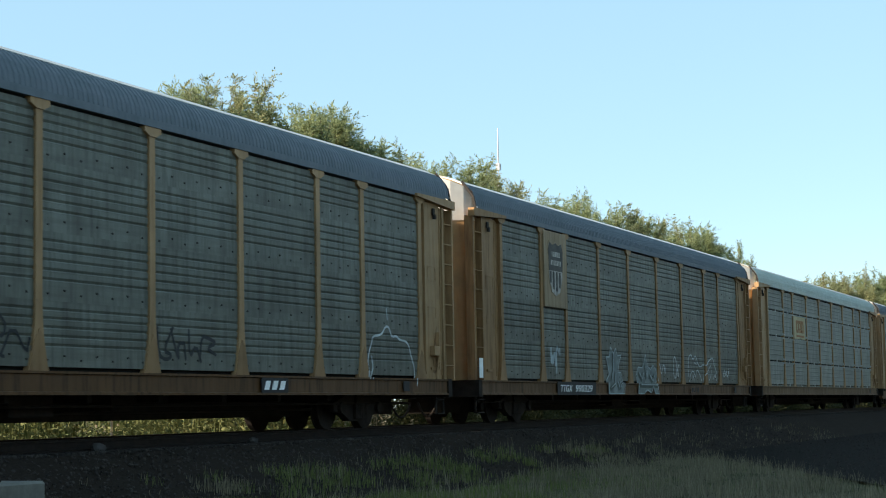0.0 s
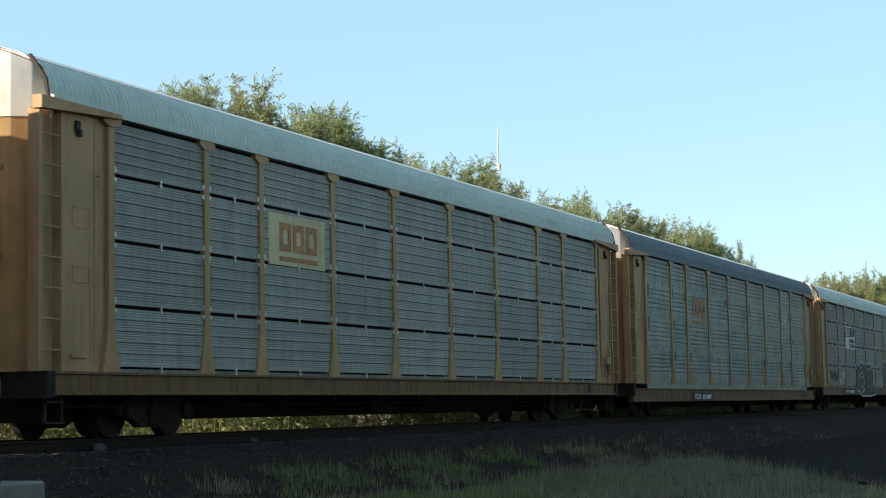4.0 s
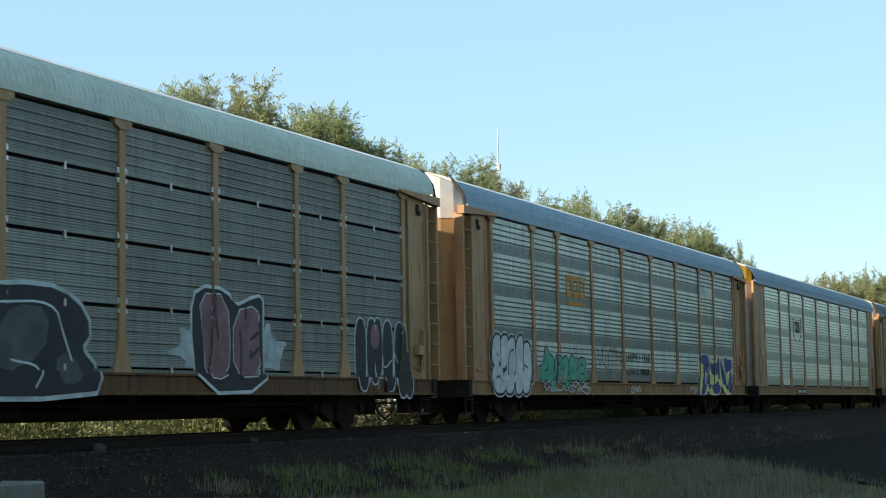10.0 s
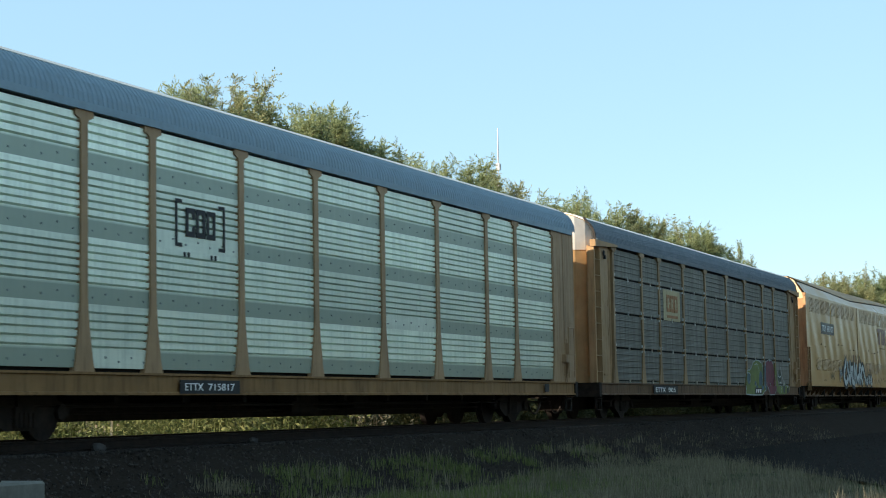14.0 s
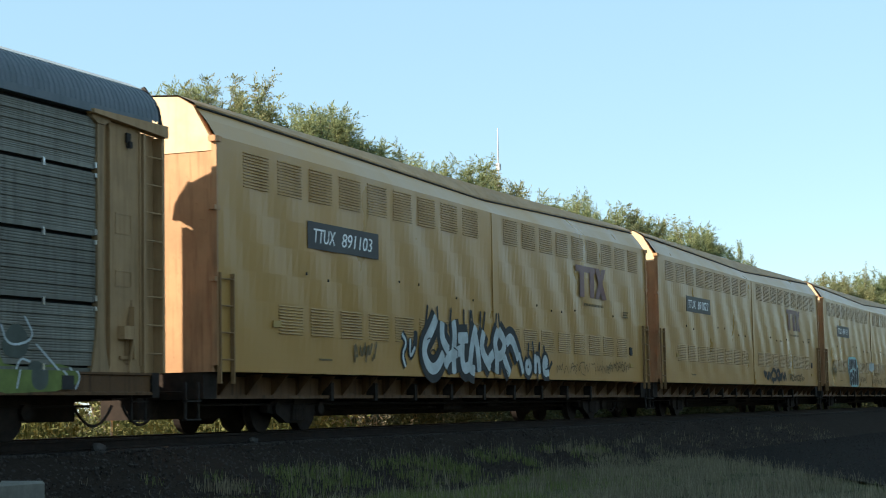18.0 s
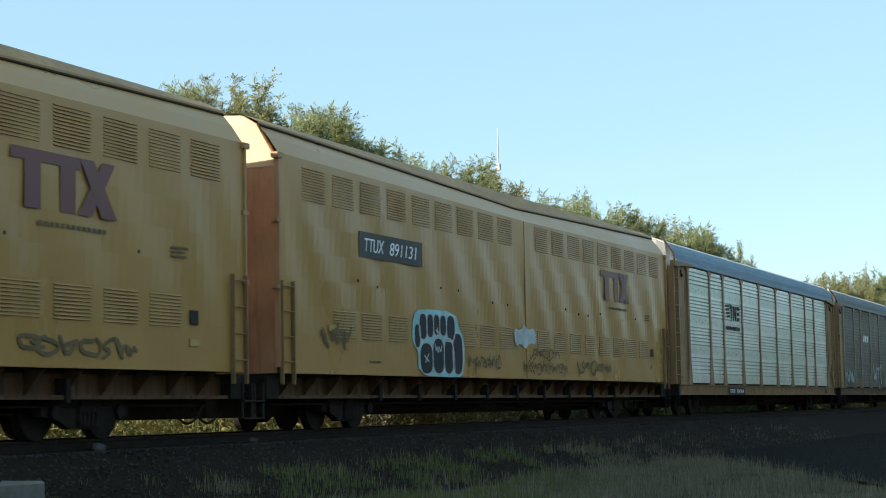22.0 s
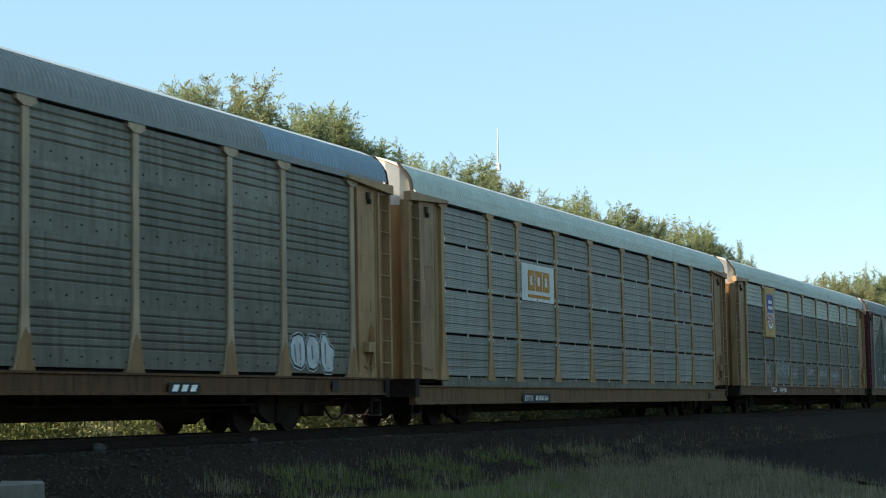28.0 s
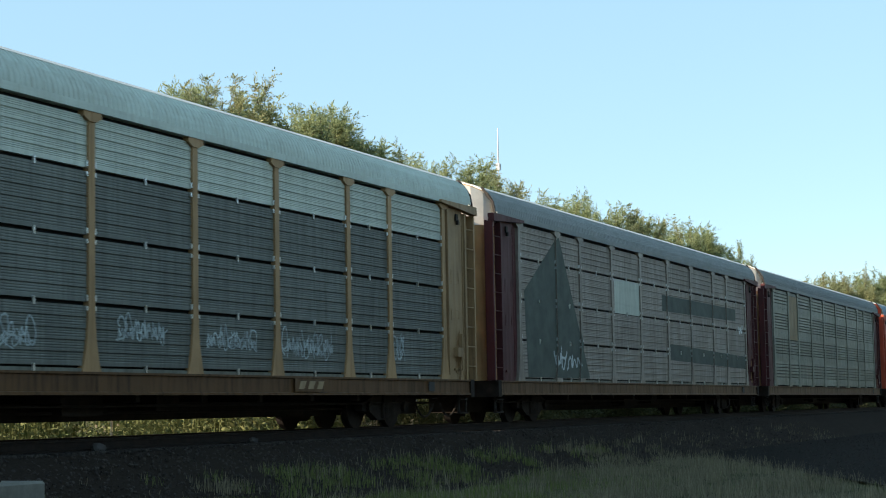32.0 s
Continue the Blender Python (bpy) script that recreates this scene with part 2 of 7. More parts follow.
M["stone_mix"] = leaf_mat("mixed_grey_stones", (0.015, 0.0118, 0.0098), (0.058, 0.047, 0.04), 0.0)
M["pale_bark"] = plain("pale_bark", (0.4, 0.33, 0.26), 0.85, 0.0, 0.3, 8.0)
M["grass"] = leaf_mat("green_grass_blades", (0.082, 0.115, 0.028), (0.20, 0.225, 0.08), 0.35)
M["grass_dry"] = leaf_mat("dry_straw_grass", (0.11, 0.095, 0.062), (0.30, 0.26, 0.18), 0.35)

# ---- building helpers ----



def part(name, bm, material, parent=None, label=""):
    """Links a bmesh (or a mesh) as one object under a thing or a part."""
    if isinstance(bm, bmesh.types.BMesh):
        me = bpy.data.meshes.new(name)
        bm.normal_update()
        bm.to_mesh(me)
        bm.free()
        me.materials.append(M[material] if isinstance(material, str) else material)
    else:
        me = bm
    ob = new(name, me)
    if parent is not None:
        ob.parent = parent
    if label:
        tagged(ob, label=label)
    return ob


def box(bm, x0, x1, y0, y1, z0, z1, bevel=0.0):
    v = [bm.verts.new((x, y, z)) for x in (x0, x1) for y in (y0, y1) for z in (z0, z1)]
    fs = []
    for q in ((0, 1, 3, 2), (4, 6, 7, 5), (0, 4, 5, 1), (2, 3, 7, 6), (0, 2, 6, 4), (1, 5, 7, 3)):
        fs.append(bm.faces.new([v[i] for i in q]))
    if bevel:
        es = list({e for f in fs for e in f.edges})
        bmesh.ops.bevel(bm, geom=es, offset=bevel, segments=1, affect="EDGES")
    return bm


def boxes(*rows, bevel=0.0):
    bm = bmesh.new()
    for r in rows:
        box(bm, *r, bevel=bevel)
    return bm


def tube(bm, a, b, ra, rb=None, sides=8):
    """A tapered round bar from a to b."""
    a, b = Vector(a), Vector(b)
    rb = ra if rb is None else rb
    d = (b - a).normalized()
    u = d.orthogonal().normalized()
    w = d.cross(u)
    rings = []
    for c, r in ((a, ra), (b, rb)):
        rings.append([bm.verts.new(c + (u * math.cos(t) + w * math.sin(t)) * r) for t in (2 * math.pi * k / sides for k in range(sides))])
    for k in range(sides):
        bm.faces.new((rings[0][k], rings[0][(k + 1) % sides], rings[1][(k + 1) % sides], rings[1][k]))
    bm.faces.new(rings[0][::-1])
    bm.faces.new(rings[1])
    return bm


def sweep(bm, pts, r, sides=6):
    """One bent round bar through all the points."""
    pts = [Vector(p) for p in pts]
    rings = []
    for i, c in enumerate(pts):
        d = (pts[min(i + 1, len(pts) - 1)] - pts[max(i - 1, 0)]).normalized()
        u = d.cross(Vector((0, 1, 0.01))).normalized()
        w = d.cross(u)
        rings.append([bm.verts.new(c + (u * math.cos(t) + w * math.sin(t)) * r) for t in (2 * math.pi * k / sides for k in range(sides))])
    for a, b in zip(rings, rings[1:]):
        for k in range(sides):
            bm.faces.new((a[k], a[(k + 1) % sides], b[(k + 1) % sides], b[k]))
    bm.faces.new(rings[0][::-1])
    bm.faces.new(rings[-1])
    return bm


def prism_x(bm, outline, x0, x1):
    """Extrudes an outline of (y, z) along x."""
    a = [bm.verts.new((x0, y, z)) for y, z in outline]
    b = [bm.verts.new((x1, y, z)) for y, z in outline]
    k = len(outline)
    for i in range(k):
        bm.faces.new((a[i], a[(i + 1) % k], b[(i + 1) % k], b[i]))
    bm.faces.new(a[::-1])
    bm.faces.new(b)
    return bm


def prism_y(bm, outline, y0, y1):
    """Extrudes an outline of (x, z) along y."""
    a = [bm.verts.new((x, y0, z)) for x, z in outline]
    b = [bm.verts.new((x, y1, z)) for x, z in outline]
    k = len(outline)
    for i in range(k):
        bm.faces.new((a[i], b[i], b[(i + 1) % k], a[(i + 1) % k]))
    bm.faces.new(a)
    bm.faces.new(b[::-1])
    return bm


def lettering(text, height, width=None, slant=0.0):
    """A thin mesh of built-in type standing in the x-z plane, facing -y, its lower left corner at 0."""
    cu = bpy.data.curves.new("type", "FONT")
    cu.body, cu.size, cu.extrude, cu.shear = text, 1.0, 0.002, slant
    ob = new("type", cu)
    dg = bpy.context.evaluated_depsgraph_get()
    me = bpy.data.meshes.new_from_object(ob.evaluated_get(dg))
    bpy.data.objects.remove(ob)
    bpy.data.curves.remove(cu)
    co = np.empty(len(me.vertices) * 3)
    me.vertices.foreach_get("co", co)
    co = co.reshape(-1, 3)
    lo, hi = co.min(0), co.max(0)
    sz = height / (hi[1] - lo[1])
    sx = sz if width is None else width / (hi[0] - lo[0])
    out = np.stack([(co[:, 0] - lo[0]) * sx, -co[:, 2], (co[:, 1] - lo[1]) * sz], 1)
    me.vertices.foreach_set("co", out.ravel())
    me.materials.clear()
    return me


def type_part(name, text, height, at, material, parent, width=None, slant=0.0, face=0):
    me = lettering(text, height, width, slant)
    me.materials.append(M[material])
    ob = part(name, me, None, parent)
    ob.matrix_basis = pose(*at, 0, 0, face)
    return ob
# ---- the setting: track and ground ----
TRACK = 1.6        # the track's centre line, in y


def ground_height(x, y):
    """Height of the bank: ballast slope, flat verge, and level ground beyond the track."""
    if y > 4.2:
        return -0.42 + min(0.5, (y - 4.2) * 0.05)
    if y > -2.9:
        return -1.2
    return -1.04 - min(0.15, (-2.6 - y) * 0.015)


def build_ground():
    bm = bmesh.new()
    ys = [-3000, -600, -120, -40, -22, -16, -12, -9, -7, -5, -3.8, -3.0, -2.91, -2.89, 4.19, 4.21, 5, 6, 8, 10, 14, 20, 40, 120, 600, 3000]
    xs = [-3000, -600, -150, -40, 0, 20, 40, 60, 80, 120, 200, 400, 900, 3000]
    grid = [[bm.verts.new((x, y, ground_height(x, y) + (noise.noise((x * 0.13, y * 0.2, 0)) * 0.06 if -40 < y < 40 and abs(y) > 4.3 else 0))) for x in xs] for y in ys]
    for j in range(len(ys) - 1):
        for i in range(len(xs) - 1):
            bm.faces.new((grid[j][i], grid[j][i + 1], grid[j + 1][i + 1], grid[j + 1][i]))
    tagged(part("ground", bm, "earth"), "dry earth and grass verge along the railway", "ground", kind="structure")


def bank_height(y):
    """The ballast's cross-section."""
    if y < -0.15:
        return max(-1.10, -0.20 + (y + 0.15) * 0.36)
    if y > 3.35:
        return max(-0.9, -0.20 - (y - 3.35) * 0.36)
    return -0.20


def build_ballast():
    bm = bmesh.new()
    ys = [-3.1, -2.75, -2.4, -2.0, -1.6, -1.2, -0.8, -0.4, -0.15, 0.3, 0.85, 1.6, 2.35, 2.9, 3.35, 4.0, 4.6, 5.4]
    xs = [-400, -100] + [10 + 0.8 * k for k in range(90)] + [100, 140, 200, 300, 600, 1200]
    grid = [[bm.verts.new((x, y, bank_height(y) + noise.noise((x * 1.3, y * 2.0, 4)) * (0.05 if y < 0.2 else 0.015))) for x in xs] for y in ys]
    for j in range(len(ys) - 1):
        for i in range(len(xs) - 1):
            bm.faces.new((grid[j][i], grid[j][i + 1], grid[j + 1][i + 1], grid[j + 1][i]))
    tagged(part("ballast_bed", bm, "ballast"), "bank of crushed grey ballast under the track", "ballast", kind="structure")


def build_track():
    rows = ((1.6 - 0.7525, "near"), (1.6 + 0.7525, "far"))
    half = [(-0.07, -0.172), (0.07, -0.172), (0.07, -0.155), (0.012, -0.13), (0.012, -0.045), (0.036, -0.035), (0.036, -0.004), (0.028, 0.0),
            (-0.028, 0.0), (-0.036, -0.004), (-0.036, -0.035), (-0.012, -0.045), (-0.012, -0.13), (-0.07, -0.155)]
    for yc, _ in rows:
        bm = prism_x(bmesh.new(), [(y + yc, z) for y, z in half], -400, 1200)
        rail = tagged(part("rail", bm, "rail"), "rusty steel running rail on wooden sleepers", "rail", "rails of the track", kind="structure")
        part("rail_head", boxes((-400, 1200, yc - 0.026, yc + 0.026, 0.0005, 0.003)), "rail_head", rail, "polished running surface")
    bm = bmesh.new()
    box(bm, -0.115, 0.115, -1.3, 1.3, -0.18, 0.0, bevel=0.012)
    me = part("sleeper", bm, "tie").data
    bpy.data.objects.remove(bpy.data.objects["sleeper"])
    track = tagged(new("sleepers"), "row of dark weathered wooden sleepers", "sleepers", kind="structure")
    rnd = random.Random(5)
    for k in range(230):
        ob = part("sleeper", me, None, track)
        ob.matrix_basis = pose(8 + 0.5 * k, 1.6 + rnd.uniform(-0.05, 0.05), -0.172 + rnd.uniform(-0.008, 0.0), 0, 0, rnd.uniform(-1, 1))


build_ground()
build_ballast()
build_track()

# ---- rail cars ----
SHEET = 1.53                    # outer plane of the side sheets
POSTS = (-11.95, -9.1, -7.2, -4.35, -1.5, 1.5, 4.35, 7.3, 9.25, 12.1)
SEAMS = (1.06, 2.0, 2.99, 3.99, 4.82)
ROOF_LINE = ((1.58, 4.97), (1.56, 5.14), (1.49, 5.31), (1.38, 5.44), (1.24, 5.53), (1.0, 5.635), (0.7, 5.73), (0.35, 5.77), (0.0, 5.785))
MESH = {}


def shared(key, build, material):
    """A mesh built once for each key and material."""
    k = (key, material)
    if k not in MESH:
        bm = build()
        me = bpy.data.meshes.new(key if isinstance(key, str) else key[0])
        bm.normal_update()
        bm.to_mesh(me)
        bm.free()
        me.materials.append(M[material] if material in M else bpy.data.materials[material])
        MESH[k] = me
    return MESH[k]


def put(name, key, build, material, parent, x=0.0, y=0.0, z=0.0, rz=0.0, label=""):
    ob = part(name, shared(key, build, material), None, parent, label)
    ob.matrix_basis = pose(x, y, z, 0, 0, rz)
    return ob


def sheet_profile(h, kind):
    """Outline (y, z) of a ribbed side sheet of height h; y = 0 is its outer face, y grows inwards."""
    pts = [(0.0, 0.0)]
    if kind == "fine":                      # five lapped boards, each with small ribs and a deep joint below it
        board = (h - 0.02) / 5
        for k in range(5):
            z = 0.01 + k * board
            if k:
                pts += [(0.0, z - 0.002), (0.022, z + 0.002), (0.022, z + 0.006), (0.0, z + 0.022)]
            for j in range(3):
                q = z + 0.052 + j * (board - 0.06) / 3
                pts += [(0.0, q), (0.005, q + 0.008), (0.005, q + 0.012), (0.0, q + 0.024)]
    else:
        z0, z1, pitch, rise, under, depth = (0.28, h - 0.02, 0.125, 0.016, 0.034, 0.016) if kind == "lapped" else (0.29, h - 0.02, 0.112, 0.010, 0.024, 0.06)
        count = int((z1 - z0) / pitch)
        for k in range(count):              # each rib hangs over the groove below it
            z = z0 + k * (z1 - z0) / count
            pts += [(0.0, z), (depth, z + rise), (depth, z + rise + 0.006), (0.0, z + rise + 0.006 + under)]
    pts.append((0.0, h))
    return pts + [(0.08, h), (0.08, 0.0)]


def sheet(w, h, kind):
    def build():
        bm = bmesh.new()
        return prism_x(bm, sheet_profile(h, kind), -w / 2, w / 2)
    return build


def near_post():
    """Side post: a slim upright with a cap plate at the top and a foot that widens to the sill."""
    bm = bmesh.new()
    prism_y(bm, [(-0.25, 0), (0.25, 0), (0.2, 0.14), (0.12, 0.5), (0.09, 0.8), (0.082, 1.1), (0.082, 3.80), (-0.082, 3.80), (-0.082, 1.1), (-0.09, 0.8), (-0.12, 0.5), (-0.2, 0.14)], -0.035, 0.06)
    prism_y(bm, [(-0.09, 3.73), (0.09, 3.73), (0.24, 3.80), (0.24, 3.88), (-0.24, 3.88), (-0.24, 3.80)], -0.055, 0.05)
    return bm


def taper_post():
    """Side post that spreads at its head in a Y and at its foot."""
    bm = bmesh.new()
    prism_y(bm, [(-0.27, 0), (0.27, 0), (0.21, 0.2), (0.12, 0.75), (0.084, 1.1), (0.084, 3.68), (0.11, 3.74), (0.24, 3.79), (0.24, 3.88), (-0.24, 3.88), (-0.24, 3.79),
                 (-0.11, 3.74), (-0.084, 3.68), (-0.084, 1.1), (-0.12, 0.75), (-0.21, 0.2)], -0.035, 0.06)
    return bm


def roof_shell(x0, x1, pitch=0.13, deep=0.014):
    """Ribbed roof: the ribs run over the car from eave to eave."""
    def build():
        prof = [(-y, z) for y, z in ROOF_LINE] + [(y, z) for y, z in ROOF_LINE[-2::-1]]
        n = int((x1 - x0) / pitch)
        verts, faces = [], []
        for k in range(n):
            xa = x0 + k * (x1 - x0) / n
            step = (x1 - x0) / n
            for dx, d in ((0, 0), (0.42, 0), (0.55, -deep), (0.87, -deep)):
                for y, z in prof:
                    verts.append((xa + dx * step, y * (1 + d * 0.6), z + d))
        for y, z in prof:
            verts.append((x1, y, z))
        m = len(prof)
        for r in range(len(verts) // m - 1):
            for i in range(m - 1):
                a = r * m + i
                faces.append((a, a + 1, a + m + 1, a + m))
        bm = bmesh.new()
        vs = [bm.verts.new(v) for v in verts]
        for f in faces:
            bm.faces.new([vs[i] for i in f])
        return bm
    return build


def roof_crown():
    """Cover sheet along the top of the roof, its pale colour standing in for sunlight."""
    line = [(1.27, 5.515), (1.19, 5.551), (1.0, 5.640), (0.7, 5.735), (0.35, 5.775), (0.0, 5.79)]
    line = [(-y, z + 0.004) for y, z in line] + [(y, z + 0.004) for y, z in line[-2::-1]]
    return prism_x(bmesh.new(), [(1.26, 5.50)] + line[::-1] + [(-1.26, 5.50)], -13.52, 13.76)


def eave(x0, x1):
    def build():
        bm = bmesh.new()
        for s in (-1, 1):
            prism_x(bm, [(s * 1.60, 4.86), (s * 1.60, 4.98), (s * 1.50, 4.99), (s * 1.44, 4.86)][::s], x0, x1)
        return bm
    return build


DOOR_PLAN = ((13.30, 1.44), (13.44, 1.41), (13.57, 1.28), (13.72, 1.02), (13.77, 0.86), (13.77, 0.012))


def roof_z(y):
    """Height of the roof's underside at a distance y from the middle."""
    for (ya, za), (yb, zb) in zip(ROOF_LINE, ROOF_LINE[1:]):
        if yb <= y <= ya:
            return za + (zb - za) * (ya - y) / (ya - yb) - 0.03
    return 4.93


def end_leaf(side, sign, z0=1.0, z1=None, out=0.0):
    """One leaf of the end doors, bent round the corner in plan; z1 None: cut to the roof's line."""
    def build():
        bm = bmesh.new()
        plan = [(sign * (x + out), side * y, roof_z(y) - (0.02 if out else 0) if z1 is None else z1) for x, y in DOOR_PLAN]
        back = [(sign * (x - 0.07), side * min(y, 1.36), z) for (x, y), (_, _, z) in zip(DOOR_PLAN, plan)]
        loop = plan + back[::-1]
        lo = [bm.verts.new((x, y, z0)) for x, y, _ in loop]
        hi = [bm.verts.new((x, y, z)) for x, y, z in loop]
        k = len(loop)
        for i in range(k):
            bm.faces.new((lo[i], lo[(i + 1) % k], hi[(i + 1) % k], hi[i]))
        for i in range(len(plan) - 1):
            j = k - 1 - i
            bm.faces.new((lo[i], lo[j], lo[j - 1], lo[i + 1]))
            bm.faces.new((hi[i], hi[i + 1], hi[j - 1], hi[j]))
        bmesh.ops.recalc_face_normals(bm, faces=bm.faces[:])
        return bm
    return build


def ladder_stile():
    return boxes((-0.035, 0.035, -0.05, 0.14, 0.0, 3.72))


def bmesh_mirror(bm):
    """The same shape mirrored in x."""
    for v in bm.verts:
        v.co.x = -v.co.x
    bmesh.ops.reverse_faces(bm, faces=bm.faces[:])
    return bm


def rung():
    bm = bmesh.new()
    tube(bm, (0, 0, 0), (0.56, 0, 0), 0.014, sides=6)
    return bm


def corner_panel():
    """Smooth plate between the ladder and the corner post, with a deep shadowed slot beside it and raised placard frames."""
    bm = boxes((-0.5, 0.36, 0.0, 0.05, 0.0, 3.78), (-0.5, -0.46, -0.02, 0.0, 0.1, 3.72), (0.32, 0.36, -0.012, 0.0, 0.1, 3.7), (-0.5, 0.68, 0.055, 0.1, 0.0, 3.8))
    for z0, z1 in ((2.1, 2.42), (1.3, 1.55)):
        box(bm, -0.24, 0.2, -0.008, 0.0, z1 - 0.02, z1)
        box(bm, -0.24, 0.2, -0.008, 0.0, z0, z0 + 0.02)
        box(bm, -0.24, -0.22, -0.008, 0.0, z0 + 0.02, z1 - 0.02)
        box(bm, 0.18, 0.2, -0.008, 0.0, z0 + 0.02, z1 - 0.02)
    box(bm, -0.3, 0.1, -0.03, 0.0, 0.2, 0.25)
    return bm


def side_frame():
    """Cast side frame of a truck: a bow over two axle boxes."""
    bm = bmesh.new()
    prism_y(bm, [(-1.15, 0.50), (-1.15, 0.36), (-0.72, 0.30), (-0.42, 0.16), (0.42, 0.16), (0.72, 0.30), (1.15, 0.36), (1.15, 0.50), (0.6, 0.66), (-0.6, 0.66)], -0.08, 0.08)
    for s in (-0.86, 0.86):
        tube(bm, (s, -0.15, 0.42), (s, 0.0, 0.42), 0.12, sides=10)
    for k in range(5):
        tube(bm, (-0.22 + 0.11 * k, -0.1, 0.2), (-0.22 + 0.11 * k, -0.1, 0.5), 0.05, sides=6)
    return bm


def wheelset():
    bm = bmesh.new()
    for s in (-1, 1):
        y = s * 0.7525
        tube(bm, (0, y - 0.06, 0), (0, y + 0.06, 0), 0.42, sides=28)
        tube(bm, (0, y - s * 0.085, 0), (0, y - s * 0.055, 0), 0.447, sides=28)
        for k in range(3):
            a = k * 2.094
            box(bm, math.cos(a) * 0.25 - 0.03, math.cos(a) * 0.25 + 0.03, y + s * 0.06 - 0.004, y + s * 0.06 + 0.012, math.sin(a) * 0.25 - 0.03, math.sin(a) * 0.25 + 0.03)
    tube(bm, (0, -0.95, 0), (0, 0.95, 0), 0.08, sides=10)
    return bm


def hose(sign):
    """Air hose that hangs in a bow from the coupler."""
    def build():
        row = [(sign * 1.1 * u, 0.0, -0.34 * math.sin(math.pi * u) ** 0.8 - 0.04 * u) for u in (k / 10 for k in range(11))]
        return sweep(bmesh.new(), row, 0.024)
    return build


def coupler(sign):
    def build():
        bm = boxes((min(0, sign * 0.75), max(0, sign * 0.75), -0.1, 0.1, 0.66, 0.86))
        box(bm, min(sign * 0.6, sign * 0.92), max(sign * 0.6, sign * 0.92), -0.17, 0.16, 0.6, 0.92)
        tube(bm, (sign * 0.2, -1.05, 0.72), (sign * 0.2, 0.0, 0.72), 0.016, sides=6)
        return bm
    return build


WHEELS = []


def running_gear(car, at=9.95, end=13.9):
    """Two trucks, draft gear, couplers, hoses and the centre sill under a car."""
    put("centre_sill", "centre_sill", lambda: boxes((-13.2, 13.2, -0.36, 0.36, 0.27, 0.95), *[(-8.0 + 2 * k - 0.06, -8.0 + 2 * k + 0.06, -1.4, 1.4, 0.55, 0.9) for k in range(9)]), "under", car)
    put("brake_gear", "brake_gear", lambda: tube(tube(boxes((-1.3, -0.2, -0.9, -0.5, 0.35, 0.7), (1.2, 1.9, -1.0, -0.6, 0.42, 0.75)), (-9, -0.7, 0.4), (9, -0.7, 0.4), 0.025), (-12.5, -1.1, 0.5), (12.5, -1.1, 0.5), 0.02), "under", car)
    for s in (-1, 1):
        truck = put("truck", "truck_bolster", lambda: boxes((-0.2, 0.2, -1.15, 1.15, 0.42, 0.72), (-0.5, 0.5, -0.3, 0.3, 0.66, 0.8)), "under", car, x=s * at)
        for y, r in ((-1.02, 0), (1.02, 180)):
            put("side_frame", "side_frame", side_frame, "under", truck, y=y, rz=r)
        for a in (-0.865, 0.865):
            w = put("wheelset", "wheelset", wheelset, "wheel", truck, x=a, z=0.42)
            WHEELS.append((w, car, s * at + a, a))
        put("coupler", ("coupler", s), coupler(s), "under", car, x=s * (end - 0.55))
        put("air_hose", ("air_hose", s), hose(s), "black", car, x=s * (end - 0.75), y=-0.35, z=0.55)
        put("step", ("sill_step", s), lambda s=s: boxes((-0.22, -0.19, -0.02, 0.02, 0, 0.62), (0.19, 0.22, -0.02, 0.02, 0, 0.62), (-0.22, 0.22, -0.05, 0.05, 0, 0.025), (-0.22, 0.22, -0.05, 0.05, 0.3, 0.325)), "black", car, x=s * 13.3, y=-1.45, z=0.25)


def rivet_rows(kind):
    def build():
        bm = bmesh.new()
        for b in range(9):
            xa, xb = POSTS[b] + 0.25, POSTS[b + 1] - 0.25
            n = 7 if xb - xa > 2 else 5
            for r in range(4):
                for k in range(n):
                    x = xa + (xb - xa) * k / (n - 1)
                    z = SEAMS[r] + (0.16 if k % 2 else 0.1)
                    box(bm, x - 0.016, x + 0.016, -SHEET - 0.010, -SHEET + 0.004, z - 0.014, z + 0.014)
        return bm
    return build


def latches():
    """Bright clips at the ends and middle of each seam between the rows of sheets."""
    bm = bmesh.new()
    for b in range(9):
        xa, xb = POSTS[b] + 0.11, POSTS[b + 1] - 0.11
        for z in SEAMS[:4]:
            box(bm, (xa + xb) / 2 - 0.018, (xa + xb) / 2 + 0.018, -SHEET - 0.03, -SHEET, z - 0.065, z + 0.05)
            for x in (xa, xb) if z > 1.5 else ():
                box(bm, x - 0.018, x + 0.018, -SHEET - 0.03, -SHEET, z + 0.045, z + 0.13)
                box(bm, x - 0.018, x + 0.018, -SHEET - 0.03, -SHEET, z - 0.10, z - 0.035)
    return bm


